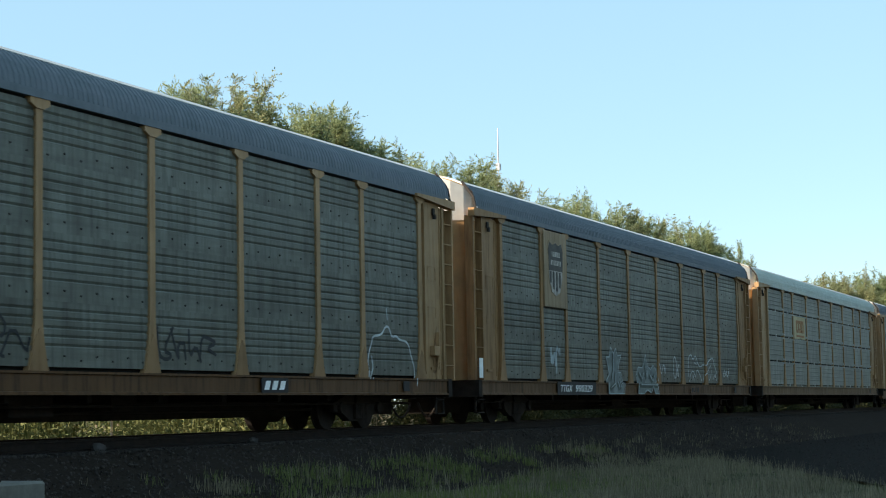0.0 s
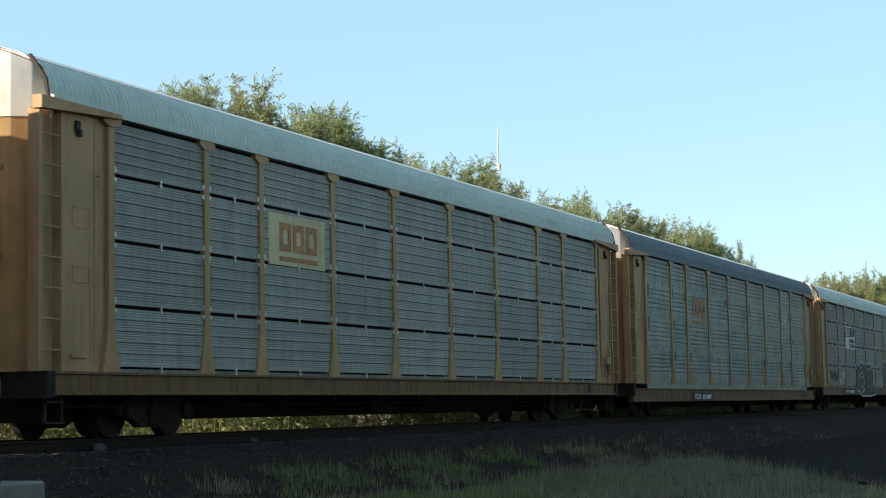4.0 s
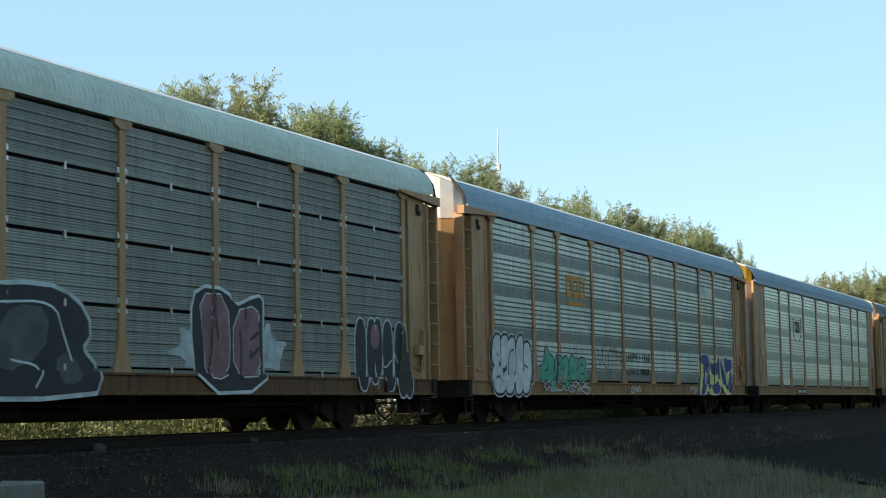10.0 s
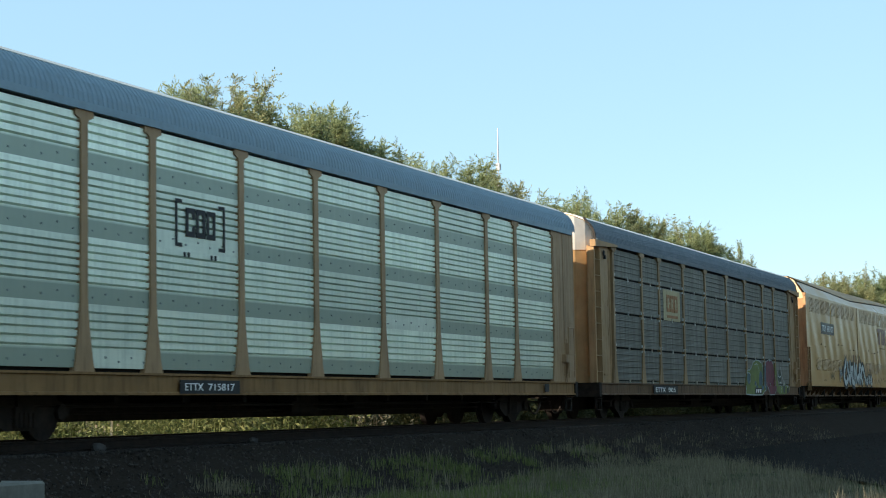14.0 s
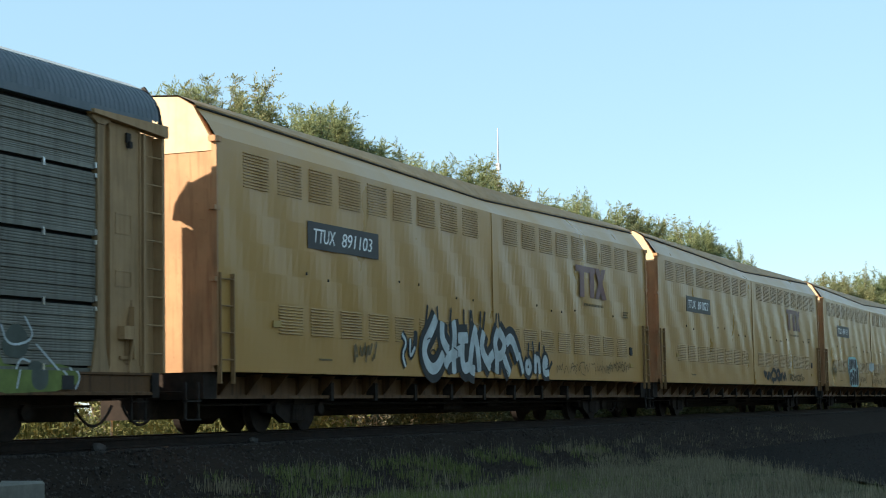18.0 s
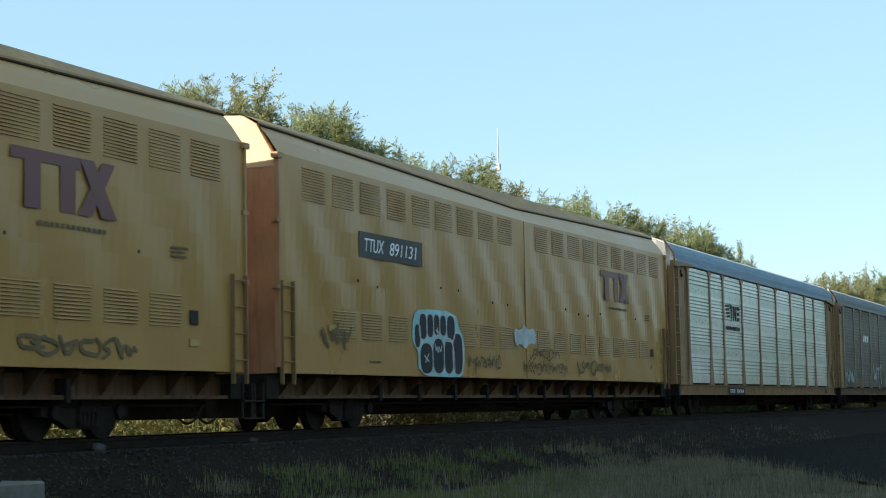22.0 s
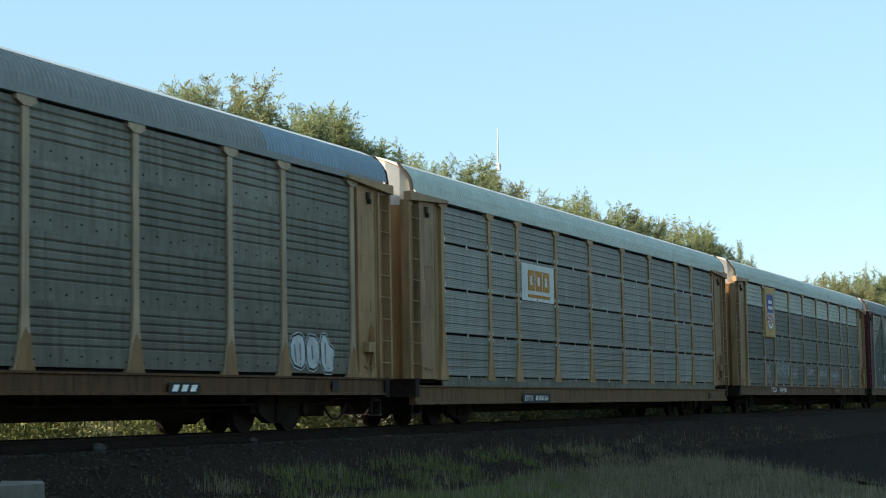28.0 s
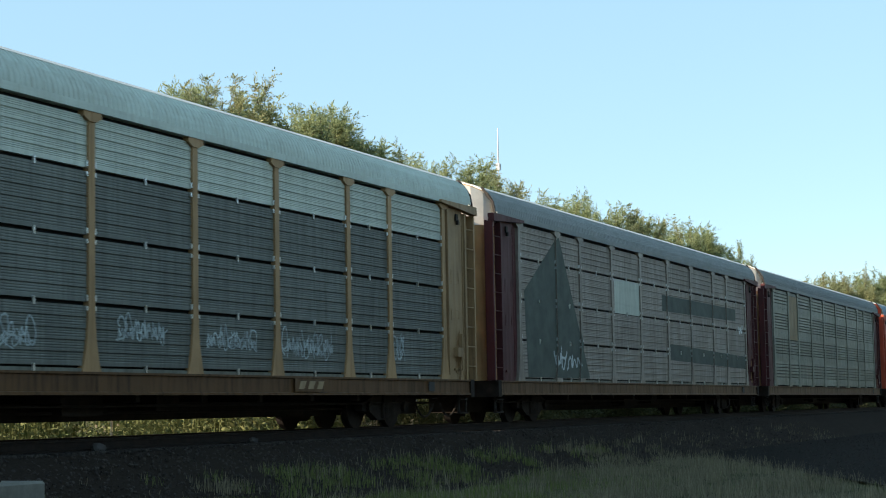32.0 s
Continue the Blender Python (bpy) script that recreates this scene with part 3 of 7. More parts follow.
def rack_car(c):
    """An enclosed car carrier: flat car, ribbed side sheets between posts, ribbed roof, end doors."""
    car = tagged(new("autorack_car"), c["label"], "rail car", "cars of the freight train")
    yel, sill = c.get("paint", "yellow"), c.get("sill", "sill_yellow")
    kind, side = c["kind"], c["sheet"]
    drop = c.get("drop", 0.0)
    # roof and eaves
    cut = c.get("roof_cut")
    if cut:
        put("roof", ("roof", cut), roof_shell(-13.55, cut), c["roof"], car)
        put("roof", ("roof_rear", cut), roof_shell(cut + 0.01, 13.8), c["roof_rear"], car, label="newer blue-grey roof section")
    else:
        put("roof", "roof", roof_shell(-13.55, 13.8), c["roof"], car)
    put("roof_crown", "roof_crown", roof_crown, "crown", car, label="crown sheet, paled as if sunlit")
    put("eave_rail", "eave_rail", eave(-13.5, 13.5), c.get("eave", c["roof"]), car)
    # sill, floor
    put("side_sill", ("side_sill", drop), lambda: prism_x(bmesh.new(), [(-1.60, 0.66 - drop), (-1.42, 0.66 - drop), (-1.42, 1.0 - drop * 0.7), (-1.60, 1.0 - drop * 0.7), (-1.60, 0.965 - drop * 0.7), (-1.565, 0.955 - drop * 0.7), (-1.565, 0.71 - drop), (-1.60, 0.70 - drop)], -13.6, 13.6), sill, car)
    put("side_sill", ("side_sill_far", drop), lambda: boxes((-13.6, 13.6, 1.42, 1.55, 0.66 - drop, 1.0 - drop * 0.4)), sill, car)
    put("floor", "rack_floor", lambda: boxes((-13.5, 13.5, -1.42, 1.42, 0.93, 1.0)), "under", car)
    put("deck", "upper_deck", lambda: boxes((-13.2, 13.2, -1.40, 1.40, 2.9, 2.97)), "under", car)
    put("backing", "shade_backing", lambda: boxes((-12.0, 12.1, -1.44, -1.42, 1.0, 4.86), (-12.0, 12.1, 1.42, 1.44, 1.0, 4.86)), "gap_shade", car)
    # posts and sheets
    post = "taper_post" if c.get("taper") else "post"
    build = taper_post if c.get("taper") else near_post
    for x in POSTS:
        put("post", post, build, c.get("post", yel), car, x=x, y=-1.53, z=0.98)
        if kind == "lapped":
            put("post_foot", "post_foot", lambda: prism_y(bmesh.new(), [(-0.235, 0.01), (0.235, 0.01), (0.19, 0.14), (0.112, 0.5), (0.0, 0.62), (-0.06, 0.52), (-0.115, 0.45), (-0.19, 0.14)], -0.0405, -0.035), "brown_end", car, x=x, y=-1.53, z=0.98)
        put("post", "far_post", near_post, yel, car, x=-x, y=1.53, z=0.98, rz=180)
    seam = 0.06 if c.get("seams") else 0.0
    if c.get("seams") or drop:
        put("skirt", ("skirt", drop), lambda: boxes((-12.0, 12.15, -1.535, -1.50, 0.97 - drop * 0.6, 1.055)), "s_dull" if c.get("seams") else side, car, label="dark grey skirt below the sheets")
    for b in range(9):
        w = POSTS[b + 1] - POSTS[b] - 0.13
        xm = (POSTS[b] + POSTS[b + 1]) / 2
        for r in range(4):
            h = round(SEAMS[r + 1] - SEAMS[r] - seam, 3)
            mat = c.get("top_sheet", side) if r == 3 else side
            put("side_panel", ("side_panel", round(w, 2), h, kind), sheet(w, h, kind), mat, car, xm, -SHEET, SEAMS[r] + seam / 2)
        put("side_panel", ("far_panel", round(w, 2), kind), sheet(w, 3.76, kind), side, car, -xm, SHEET, 1.06, rz=180)
    if c.get("rivets", True):
        tagged(put("rivets", "rivets", rivet_rows(kind), "rivet" if kind == "bold" else "black", car), kind="stuff")
    if c.get("seams"):
        tagged(put("latch_set", "latch_set", latches, "chrome", car), kind="stuff")
    # the ends: corner panels, ladders, doors
    for s in (-1, 1):
        if c.get("flush"):
            put("corner_panel", ("flush_panel", s), lambda: boxes((-0.85, 0.85, 0.0, 0.08, 0.0, 3.95), (-0.02, 0.02, -0.008, 0.0, 0, 3.95)), yel, car, x=s * 12.82, y=-1.55, z=1.0)
            grab = put("grab_iron", "corner_grab", lambda: tube(tube(tube(bmesh.new(), (-0.25, -0.08, 0.1), (-0.25, -0.08, 1.4), 0.014), (0.2, -0.08, 0.1), (0.2, -0.08, 1.4), 0.014), (-0.25, -0.08, 1.4), (0.2, -0.08, 1.4), 0.014), yel, car, x=s * 13.15, y=-1.55, z=1.0)
            for k in range(3):
                put("rung", "short_rung", lambda: tube(bmesh.new(), (-0.25, 0, 0), (0.2, 0, 0), 0.013, sides=6), yel, grab, y=-0.08, z=0.3 + 0.4 * k)
            put("roof_cap", ("roof_cap", s), lambda: roof_shell(-0.5, 0.5, 2.0, 0.0)(), yel, car, x=s * 13.1, z=0.018)
        else:
            put("corner_panel", ("corner_panel", s), corner_panel if s < 0 else (lambda: bmesh_mirror(corner_panel())), yel, car, x=s * 12.72, y=-1.545, z=1.0)
            ladder = put("ladder", "ladder_stile", ladder_stile, yel, car, x=s * 13.82, y=-1.55, z=1.0)
            put("stile", "ladder_stile", ladder_stile, yel, ladder, x=-s * 0.54)
            for k in range(8):
                put("rung", "rung", rung, yel, ladder, x=-0.55 if s > 0 else 0.0, y=-0.03, z=0.3 + 0.44 * k)
            put("ladder_back", ("ladder_back", s), lambda s=s: boxes((-0.27, 0.27, 0.10, 0.15, 0, 3.75)) if s < 0 else boxes((-0.05, 0.27, 0.10, 0.15, 0, 3.75)), yel, car, x=s * 13.55, y=-1.53, z=1.0)
            if s > 0:
                put("slot", "slot_shade", lambda: boxes((-0.2, 0.14, 0.16, 0.2, 0, 3.75)), "gap_shade", car, x=13.36, y=-1.53, z=1.0)
            put("canopy_bar", ("canopy_bar", s), lambda s=s: prism_y(bmesh.new(), [(s * 13.88, 4.72), (s * 11.8, 4.84), (s * 11.8, 4.90), (s * 13.88, 4.91)][::-s], -1.66, -1.5), yel, car)
            put("hook", "canopy_hook", lambda: boxes((-0.07, 0.05, -0.03, 0.0, 0.1, 0.25), (-0.03, 0.05, -0.06, 0.0, 0.02, 0.12)), "black", car, x=s * 12.85, y=-1.56, z=4.42)
        put("corner_panel", "far_corner", lambda: boxes((-0.8, 0.8, -0.05, 0.05, 0, 3.88)), yel, car, x=s * 12.9, y=1.5, z=0.98)
        lower = "pale_door" if c.get("flush") else c.get("end", "cream")
        for y in (-1, 1):
            put("end_door", ("end_door", s, y), end_leaf(y, s), lower, car)
            if c.get("end", "cream") in ("cream", "orange"):
                put("door_top", ("door_top", s, y), end_leaf(y, s, 4.86 if c.get("flush") else 4.66, None, 0.012), "orange" if c.get("flush") else "end_sunlit", car, label="orange upper door plate" if c.get("flush") else "upper door plate, off-white as if sunlit")
            for z in (1.5, 2.6, 3.75):
                put("door_rib", "door_rib", lambda: boxes((-0.02, 0.02, -0.4, 0.4, 0, 0.06)), lower, car, x=s * 13.78, y=y * 0.45, z=z)
            put("lock_rod", "lock_rod", lambda: tube(bmesh.new(), (0, 0, 1.1), (0, 0, 5.4), 0.03, sides=8), c.get("rod", yel), car, x=s * 13.81, y=y * 0.2)
        if not c.get("flush"):
            for z in (2.6, 3.9):
                put("door_slot", "door_slot", lambda: boxes((-0.012, 0.012, -0.3, 0.3, 0, 0.07)), "brown_end", car, x=s * 13.775, y=-0.62, z=z, label="dark slot across the door")
        if not c.get("flush"):
            for y in (-1, 1):
                put("end_arch", ("end_arch", y), lambda y=y: prism_x(bmesh.new(), [(y * p, q) for p, q in ((1.6, 4.93), (1.55, 5.2), (1.28, 5.57), (1.23, 5.545), (1.5, 5.175), (1.545, 4.93))][::y], -0.025, 0.025), "black", car, x=-13.6 if s < 0 else 13.78)
        put("end_sill", "end_sill", lambda: boxes((-0.1, 0.1, -1.606, 1.5, 0.62, 1.004)), "under", car, x=s * 13.56)
        if s > 0:
            put("brake_lever_box", "lever_box", lambda: tube(boxes((-0.16, 0.10, -0.12, 0.0, 0, 0.2), (0.14, 0.20, -0.1, 0.0, -0.3, 0.5)), (0.02, -0.08, -0.5), (0.17, -0.08, 0.1), 0.02), yel, car, x=12.75, y=-1.545, z=1.5)
            put("lever_stain", "lever_stain", lambda: prism_y(bmesh.new(), [(-0.12, -0.35), (0.1, -0.4), (0.16, 0.3), (0.1, 0.62), (-0.04, 0.3)], -0.006, 0.0), "brown_end", car, x=12.86, y=-1.55, z=1.5, label="dark rubbed stain round the lever")
    if c.get("flush"):
        put("door_panel", "pale_door_panel", lambda: boxes((-0.012, 0.0, -0.84, -0.25, 1.1, 4.25)), "pale_door", car, x=-13.773, label="pale repainted door panel")
    running_gear(car)
    return car


def vent(w, h, slats):
    """Louvred vent: a shallow dark pocket behind slanted slats."""
    def build():
        bm = bmesh.new()
        for k in range(slats):
            z = (k + 0.3) * h / slats
            t = h / slats * 0.55
            prism_x(bm, [(0.0, z), (-0.013, z + 0.004), (-0.003, z + t)], -w / 2, w / 2)
        return bm
    return build


VENT_UP = [-11.27 + 1.265 * k for k in range(9)] + [1.45 + 1.28 * k for k in range(9)]
VENT_LOW = VENT_UP[1:9] + VENT_UP[9:17]


def sagged(x):
    """The seam between side and roof sinks towards the middle of the car."""
    return 0.25 * max(0.0, 1 - abs(x - 0.6) / 12.9) ** 1.1


def smooth_side(near):
    """Plate side of a yellow box car, slightly buckled between its hidden frames."""
    def build():
        bm = bmesh.new()
        nx, zs = 112, [1.05, 1.4, 1.8, 2.3, 2.8, 3.3, 3.8, 4.3, 4.8, 5.0]
        rows = []
        for i in range(nx + 1):
            x = -12.65 + 25.62 * i / nx
            col = []
            for j, z in enumerate(zs):
                wave = 0.014 * math.sin(x * 3.7 + z * 2.3 + 2.2 * noise.noise((x * 0.5, z * 0.3, 1))) * math.sin(math.pi * (z - 1.05) / 3.95) ** 0.7 * (1 if 0 < i < nx else 0) + 0.006 * noise.noise((x * 1.1, z * 0.9, 3))
                zz = z - (sagged(x) * 0.35 if j == len(zs) - 1 else 0)
                col.append((x, -1.56 + wave, zz))
            x_, y_ = x, 0
            top = sagged(x)
            col += [(x, -1.36, 5.30 - top * 0.8), (x, -1.14, 5.56 - top)]
            rows.append([bm.verts.new((p[0], p[1] * near, p[2])) for p in col])
        for i in range(nx):
            for j in range(len(rows[0]) - 1):
                q = (rows[i][j], rows[i + 1][j], rows[i + 1][j + 1], rows[i][j + 1])
                bm.faces.new(q if near > 0 else q[::-1])
        return bm
    return build


def smooth_roof():
    bm = bmesh.new()
    nx = 40
    rows = []
    for i in range(nx + 1):
        x = -12.7 + 25.72 * i / nx
        t = sagged(x)
        rows.append([bm.verts.new((x, y, z - t * k)) for y, z, k in ((-1.19, 5.55, 1.0), (-1.18, 5.59, 1.0), (-0.85, 5.745, 0.15), (0, 5.80, 0.1), (0.85, 5.745, 0.15), (1.18, 5.59, 1.0), (1.19, 5.55, 1.0))])
    for i in range(nx):
        for j in range(6):
            bm.faces.new((rows[i][j], rows[i + 1][j], rows[i + 1][j + 1], rows[i][j + 1]))
    return bm


def box_end(side, sign):
    def build():
        out = [(0.012, 1.05), (1.5, 1.05), (1.5, 4.95), (1.14, 5.55), (0.85, 5.725), (0.012, 5.78)]
        pts = [(side * y, z) for y, z in out]
        bm = bmesh.new()
        prism_x(bm, pts if side > 0 else pts[::-1], -0.05, 0.05)
        return bm
    return build


def smooth_car(c):
    """A tall smooth-sided yellow car carrier with louvred vents and an outrigger sill."""
    car = tagged(new("smooth_autorack_car"), c["label"], "rail car", "cars of the freight train")
    put("side_wall", "side_wall", smooth_side(1), "box_yellow", car)
    put("side_wall", "far_side_wall", smooth_side(-1), "box_yellow", car)
    put("roof", "box_roof", smooth_roof, "box_roof", car)
    put("roof_gutter", "roof_gutter", gutter, "black", car)
    for x in VENT_UP:
        put("vent", "vent_upper", vent(0.93, 0.64, 12), "box_vent", car, x=x, y=-1.568, z=4.22)
    for x in VENT_LOW:
        put("vent", "vent_lower", vent(0.93, 0.54, 10), "box_vent", car, x=x, y=-1.568, z=1.73)
    put("floor", "box_floor", lambda: boxes((-12.6, 12.6, -1.22, 1.22, 0.98, 1.06)), "under", car)
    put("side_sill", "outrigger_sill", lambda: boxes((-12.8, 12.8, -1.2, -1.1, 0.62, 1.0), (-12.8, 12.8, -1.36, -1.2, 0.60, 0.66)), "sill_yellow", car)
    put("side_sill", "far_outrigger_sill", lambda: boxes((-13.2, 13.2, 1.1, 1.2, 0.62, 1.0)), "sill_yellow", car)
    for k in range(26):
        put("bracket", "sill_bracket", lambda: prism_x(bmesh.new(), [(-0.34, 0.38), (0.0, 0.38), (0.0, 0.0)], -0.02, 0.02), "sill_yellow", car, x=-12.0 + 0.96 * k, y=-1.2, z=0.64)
    put("lap_strip", "lap_strip", lambda: boxes((-0.18, 0.18, -0.006, 0.01, 1.07, 4.9)), "box_yellow", car, x=0.36, y=-1.572)
    for s in (-1, 1):
        end = -12.6 if s < 0 else 12.92
        ladder = put("ladder", "short_ladder", lambda: boxes((-0.018, 0.018, -0.07, 0.0, -0.25, 1.6)), "brown_end", car, x=end - s * 0.18 + 0.22, y=-1.57, z=1.1)
        put("stile", "short_ladder", lambda: boxes((-0.018, 0.018, -0.07, 0.0, -0.25, 1.6)), "brown_end", ladder, x=-0.45)
        for k in range(4):
            put("rung", "short_rung_box", lambda: tube(bmesh.new(), (-0.45, -0.05, 0), (0, -0.05, 0), 0.014, sides=6), "brown_end", ladder, z=0.15 + 0.45 * k)
        for y in (-1, 1):
            put("end_door", ("box_end", s, y), box_end(y, s), "box_end", car, x=end)
            put("door_top", ("box_door_top", y), lambda y=y: prism_x(bmesh.new(), [(y * p, q) for p, q in ((0.02, 4.76), (1.48, 4.76), (1.48, 4.94), (1.13, 5.545), (0.84, 5.72), (0.02, 5.775))][::y], -0.006, 0.006), "box_end_sunlit", car, x=end + s * 0.06, label="upper door plate, pale cream as if sunlit")
            put("lock_rod", "lock_rod_box", lambda: tube(bmesh.new(), (0, 0, 1.1), (0, 0, 5.5), 0.025, sides=8), "box_yellow", car, x=end + s * 0.07, y=y * 0.25)
        put("corner_hinge", "corner_hinge", lambda: boxes((-0.03, 0.03, -0.1, 0.0, 0.0, 3.75), (-0.1, 0.12, -0.12, 0.02, 3.75, 3.85), (-0.1, 0.1, -0.1, 0.02, 2.6, 2.68), (-0.1, 0.1, -0.1, 0.02, 1.4, 1.48)), "box_end", car, x=end + s * 0.08, y=-1.5, z=1.15)
        put("end_sill", "box_end_sill", lambda: boxes((-0.2, 0.25, -1.4, 1.4, 0.6, 1.02)), "under", car, x=end + s * 0.05)
    running_gear(car, at=8.9, end=13.3)
    return car


def gutter():
    """Dark joint line under the roof's edge."""
    bm = bmesh.new()
    for i in range(40):
        xa, xb = -12.65 + 25.62 * i / 40, -12.65 + 25.62 * (i + 1) / 40
        va = [bm.verts.new((x, y, z - sagged(x))) for x in (xa, xb) for y, z in ((-1.21, 5.52), (-1.18, 5.55), (-1.19, 5.505))]
        bm.faces.new((va[0], va[3], va[4], va[1]))
        bm.faces.new((va[2], va[5], va[3], va[0]))
        bm.faces.new((va[1], va[4], va[5], va[2]))
    bmesh.ops.remove_doubles(bm, verts=bm.verts[:], dist=0.0005)
    return bm


M["box_yellow"] = smooth_paint("smooth_yellow_paint", (0.43, 0.228, 0.067), 0.3)
M["panel_purple"] = smooth_paint("faded_maroon_side_paint", (0.165, 0.062, 0.058), 0.42)
M["panel_ink"] = smooth_paint("black_side_paint", (0.02, 0.02, 0.022), 0.42)
M["box_end"] = worn_paint("brown_stained_yellow_end_paint", (0.42, 0.23, 0.115), (0.15, 0.06, 0.025), 0.6)
M["box_roof"] = worn_paint("yellow_grey_roof_paint", (0.37, 0.205, 0.078), (0.17, 0.1, 0.05), 0.3, 0.5)
M["box_vent"] = worn_paint("vent_yellow_paint", (0.37, 0.205, 0.063), (0.2, 0.11, 0.04), 0.3, 0.5)
M["pale_door"] = worn_paint("pale_pinkish_door_paint", (0.45, 0.37, 0.315), (0.15, 0.095, 0.068), 0.6)
M["s_dull"] = sheet_metal("dull_grey_green_sheet", (0.172, 0.182, 0.154), (0.064, 0.061, 0.048), 0.7, 0.2)
M["s_dark"] = sheet_metal("dark_stained_sheet", (0.185, 0.179, 0.146), (0.08, 0.068, 0.052), 0.6, 0.35)
M["s_charcoal"] = sheet_metal("dark_slate_sheet", (0.150, 0.158, 0.140), (0.0618, 0.066, 0.0576), 0.5, 0.2)
M["s_blue"] = sheet_metal("blue_grey_sheet", (0.285, 0.295, 0.26), (0.135, 0.125, 0.106), 0.4, 0.2)
M["s_slate"] = sheet_metal("slate_grey_sheet", (0.235, 0.243, 0.213), (0.105, 0.1, 0.086), 0.5, 0.2)
M["s_umber"] = sheet_metal("dark_umber_grey_sheet", (0.19, 0.185, 0.155), (0.075, 0.068, 0.055), 0.55, 0.2)
M["s_csx"] = sheet_metal("pale_green_grey_sheet", (0.275, 0.30, 0.262), (0.1037, 0.114, 0.09043), 0.65, 0.25)
M["s_bright"] = sheet_metal("bright_galvanised_sheet", (0.82, 0.885, 0.76), (0.29, 0.34, 0.28), 0.28, 0.45, 0.32, 1.0)
M["s_silver"] = sheet_metal("clean_galvanised_sheet", (0.90, 0.97, 0.86), (0.36, 0.47, 0.40), 0.3, 0.6, 0.3, 0.3)
M["s_ribs"] = sheet_metal("banded_galvanised_sheet", (0.60, 0.66, 0.58), (0.12, 0.145, 0.13), 0.45, 0.4, 0.36, 0.95)
M["s_pale"] = sheet_metal("pale_dusty_sheet", (0.3287, 0.2869, 0.2451), (0.1396, 0.1091, 0.08858), 0.6, 0.15)
M["s_top"] = sheet_metal("pale_green_top_sheet", (0.50, 0.54, 0.47), (0.2518, 0.273, 0.2326), 0.4, 0.25)
M["s_mid"] = sheet_metal("grey_weathered_sheet", (0.277, 0.280, 0.235), (0.111, 0.105, 0.080), 0.5, 0.25)

CARS = [
    dict(mid=-167.84, kind="lapped", sheet="s_dull", roof="roof_dark", label="grey-green enclosed car carrier with yellow posts and dark roof"),
    dict(mid=-138.91, kind="lapped", sheet="s_dull", roof="roof_dark", paint="rusty_yellow", end="cream", label="dull grey car carrier with rusty yellow ends and faded shield panel"),
    dict(mid=-109.76, kind="fine", sill="sill_tan", sheet="s_blue", roof="roof_light", seams=True, rivets=False, label="blue-grey car carrier with black seams and pale roof"),
    dict(mid=-80.86, kind="lapped", sheet="s_csx", roof="roof_dark", drop=0.2, end="cream", label="pale green-grey car carrier with dark roof and deep tan sill"),
    dict(mid=-51.87, kind="fine", sheet="s_slate", roof="roof_light", seams=True, rivets=False, label="slate grey car carrier with pale roof and spray-painted sides"),
    dict(mid=-22.71, kind="bold", sill="sill_gold", sheet="s_ribs", roof="roof_blue", paint="rusty_tan", label="banded galvanised car carrier with spray-painted sides and blue-grey roof"),
    dict(mid=6.44, kind="bold", sill="sill_gold", sheet="s_bright", roof="roof_blue", paint="tan", taper=True, flush=True, end="orange", label="bright galvanised car carrier with brown ends and orange doors"),
    dict(mid=35.63, kind="fine", post="dull_tan", sheet="s_umber", roof="roof_dark", seams=True, rivets=False, label="slate grey car carrier with dark roof and cream sign"),
    dict(mid=63.84, smooth=True, label="smooth yellow car carrier with vents and black and white scrawl"),
    dict(mid=90.83, smooth=True, label="smooth yellow car carrier with two rows of vents"),
    dict(mid=117.75, smooth=True, label="smooth yellow car carrier with a teal and black scrawl"),
    dict(mid=145.52, kind="bold", sill="sill_gold", sheet="s_silver", roof="roof_blue", taper=True, post="tan", label="bright silver galvanised car carrier with blue-grey roof"),
    dict(mid=173.93, kind="lapped", post="pale_tan", sheet="s_dark", roof="roof_mid", roof_cut=8.6, roof_rear="roof_blue", label="dark stained car carrier with patched roof and white scrawl"),
    dict(mid=202.57, kind="fine", paint="dull_tan", post="yellow", sill="sill_tan", sheet="s_blue", roof="roof_light", seams=True, rivets=False, drop=0.2, label="blue-grey car carrier with white sign and pale roof"),
    dict(mid=231.70, kind="fine", paint="dull_tan", post="yellow", sheet="s_charcoal", top_sheet="s_top", roof="roof_light", seams=True, rivets=False, label="two-tone grey car carrier with yellow shield panel"),
    dict(mid=260.56, kind="fine", post="s_pale", sheet="s_pale", roof="roof_mid", paint="maroon", sill="sill_yellow", seams=True, rivets=False, end="cream", label="dusty pale car carrier with maroon ends and dark painted shapes"),
    dict(mid=289.52, kind="bold", post="s_mid", sheet="s_mid", roof="roof_mid", paint="maroon", label="grey weathered car carrier with dark ends and tan panel"),
    dict(mid=318.52, kind="bold", sheet="s_csx", roof="roof_blue", paint="red", end="red", label="grey car carrier with red ends"),
]

for c in CARS:
    c["car"] = smooth_car(c) if c.get("smooth") else rack_car(c)

# ---- markings on the cars ----


def ribbon(bm, pts, w, y):
    """A flat stroke of width w through the points (x, z), with round joints, all of it facing -y."""
    step = [0]

    def lay(poly):
        step[0] += 1
        bm.faces.new([bm.verts.new((px, y - step[0] * 0.0002, pz)) for px, pz in poly])
    for i, (x, z) in enumerate(pts):
        n = 8
        lay([(x + math.cos(2 * math.pi * k / n) * w / 2, z + math.sin(2 * math.pi * k / n) * w / 2) for k in range(n)])
        if i:
            xa, za = pts[i - 1]
            d = math.hypot(x - xa, z - za) or 1
            nx, nz = -(z - za) / d * w / 2, (x - xa) / d * w / 2
            lay([(xa - nx, za - nz), (x - nx, z - nz), (x + nx, z + nz), (xa + nx, za + nz)])


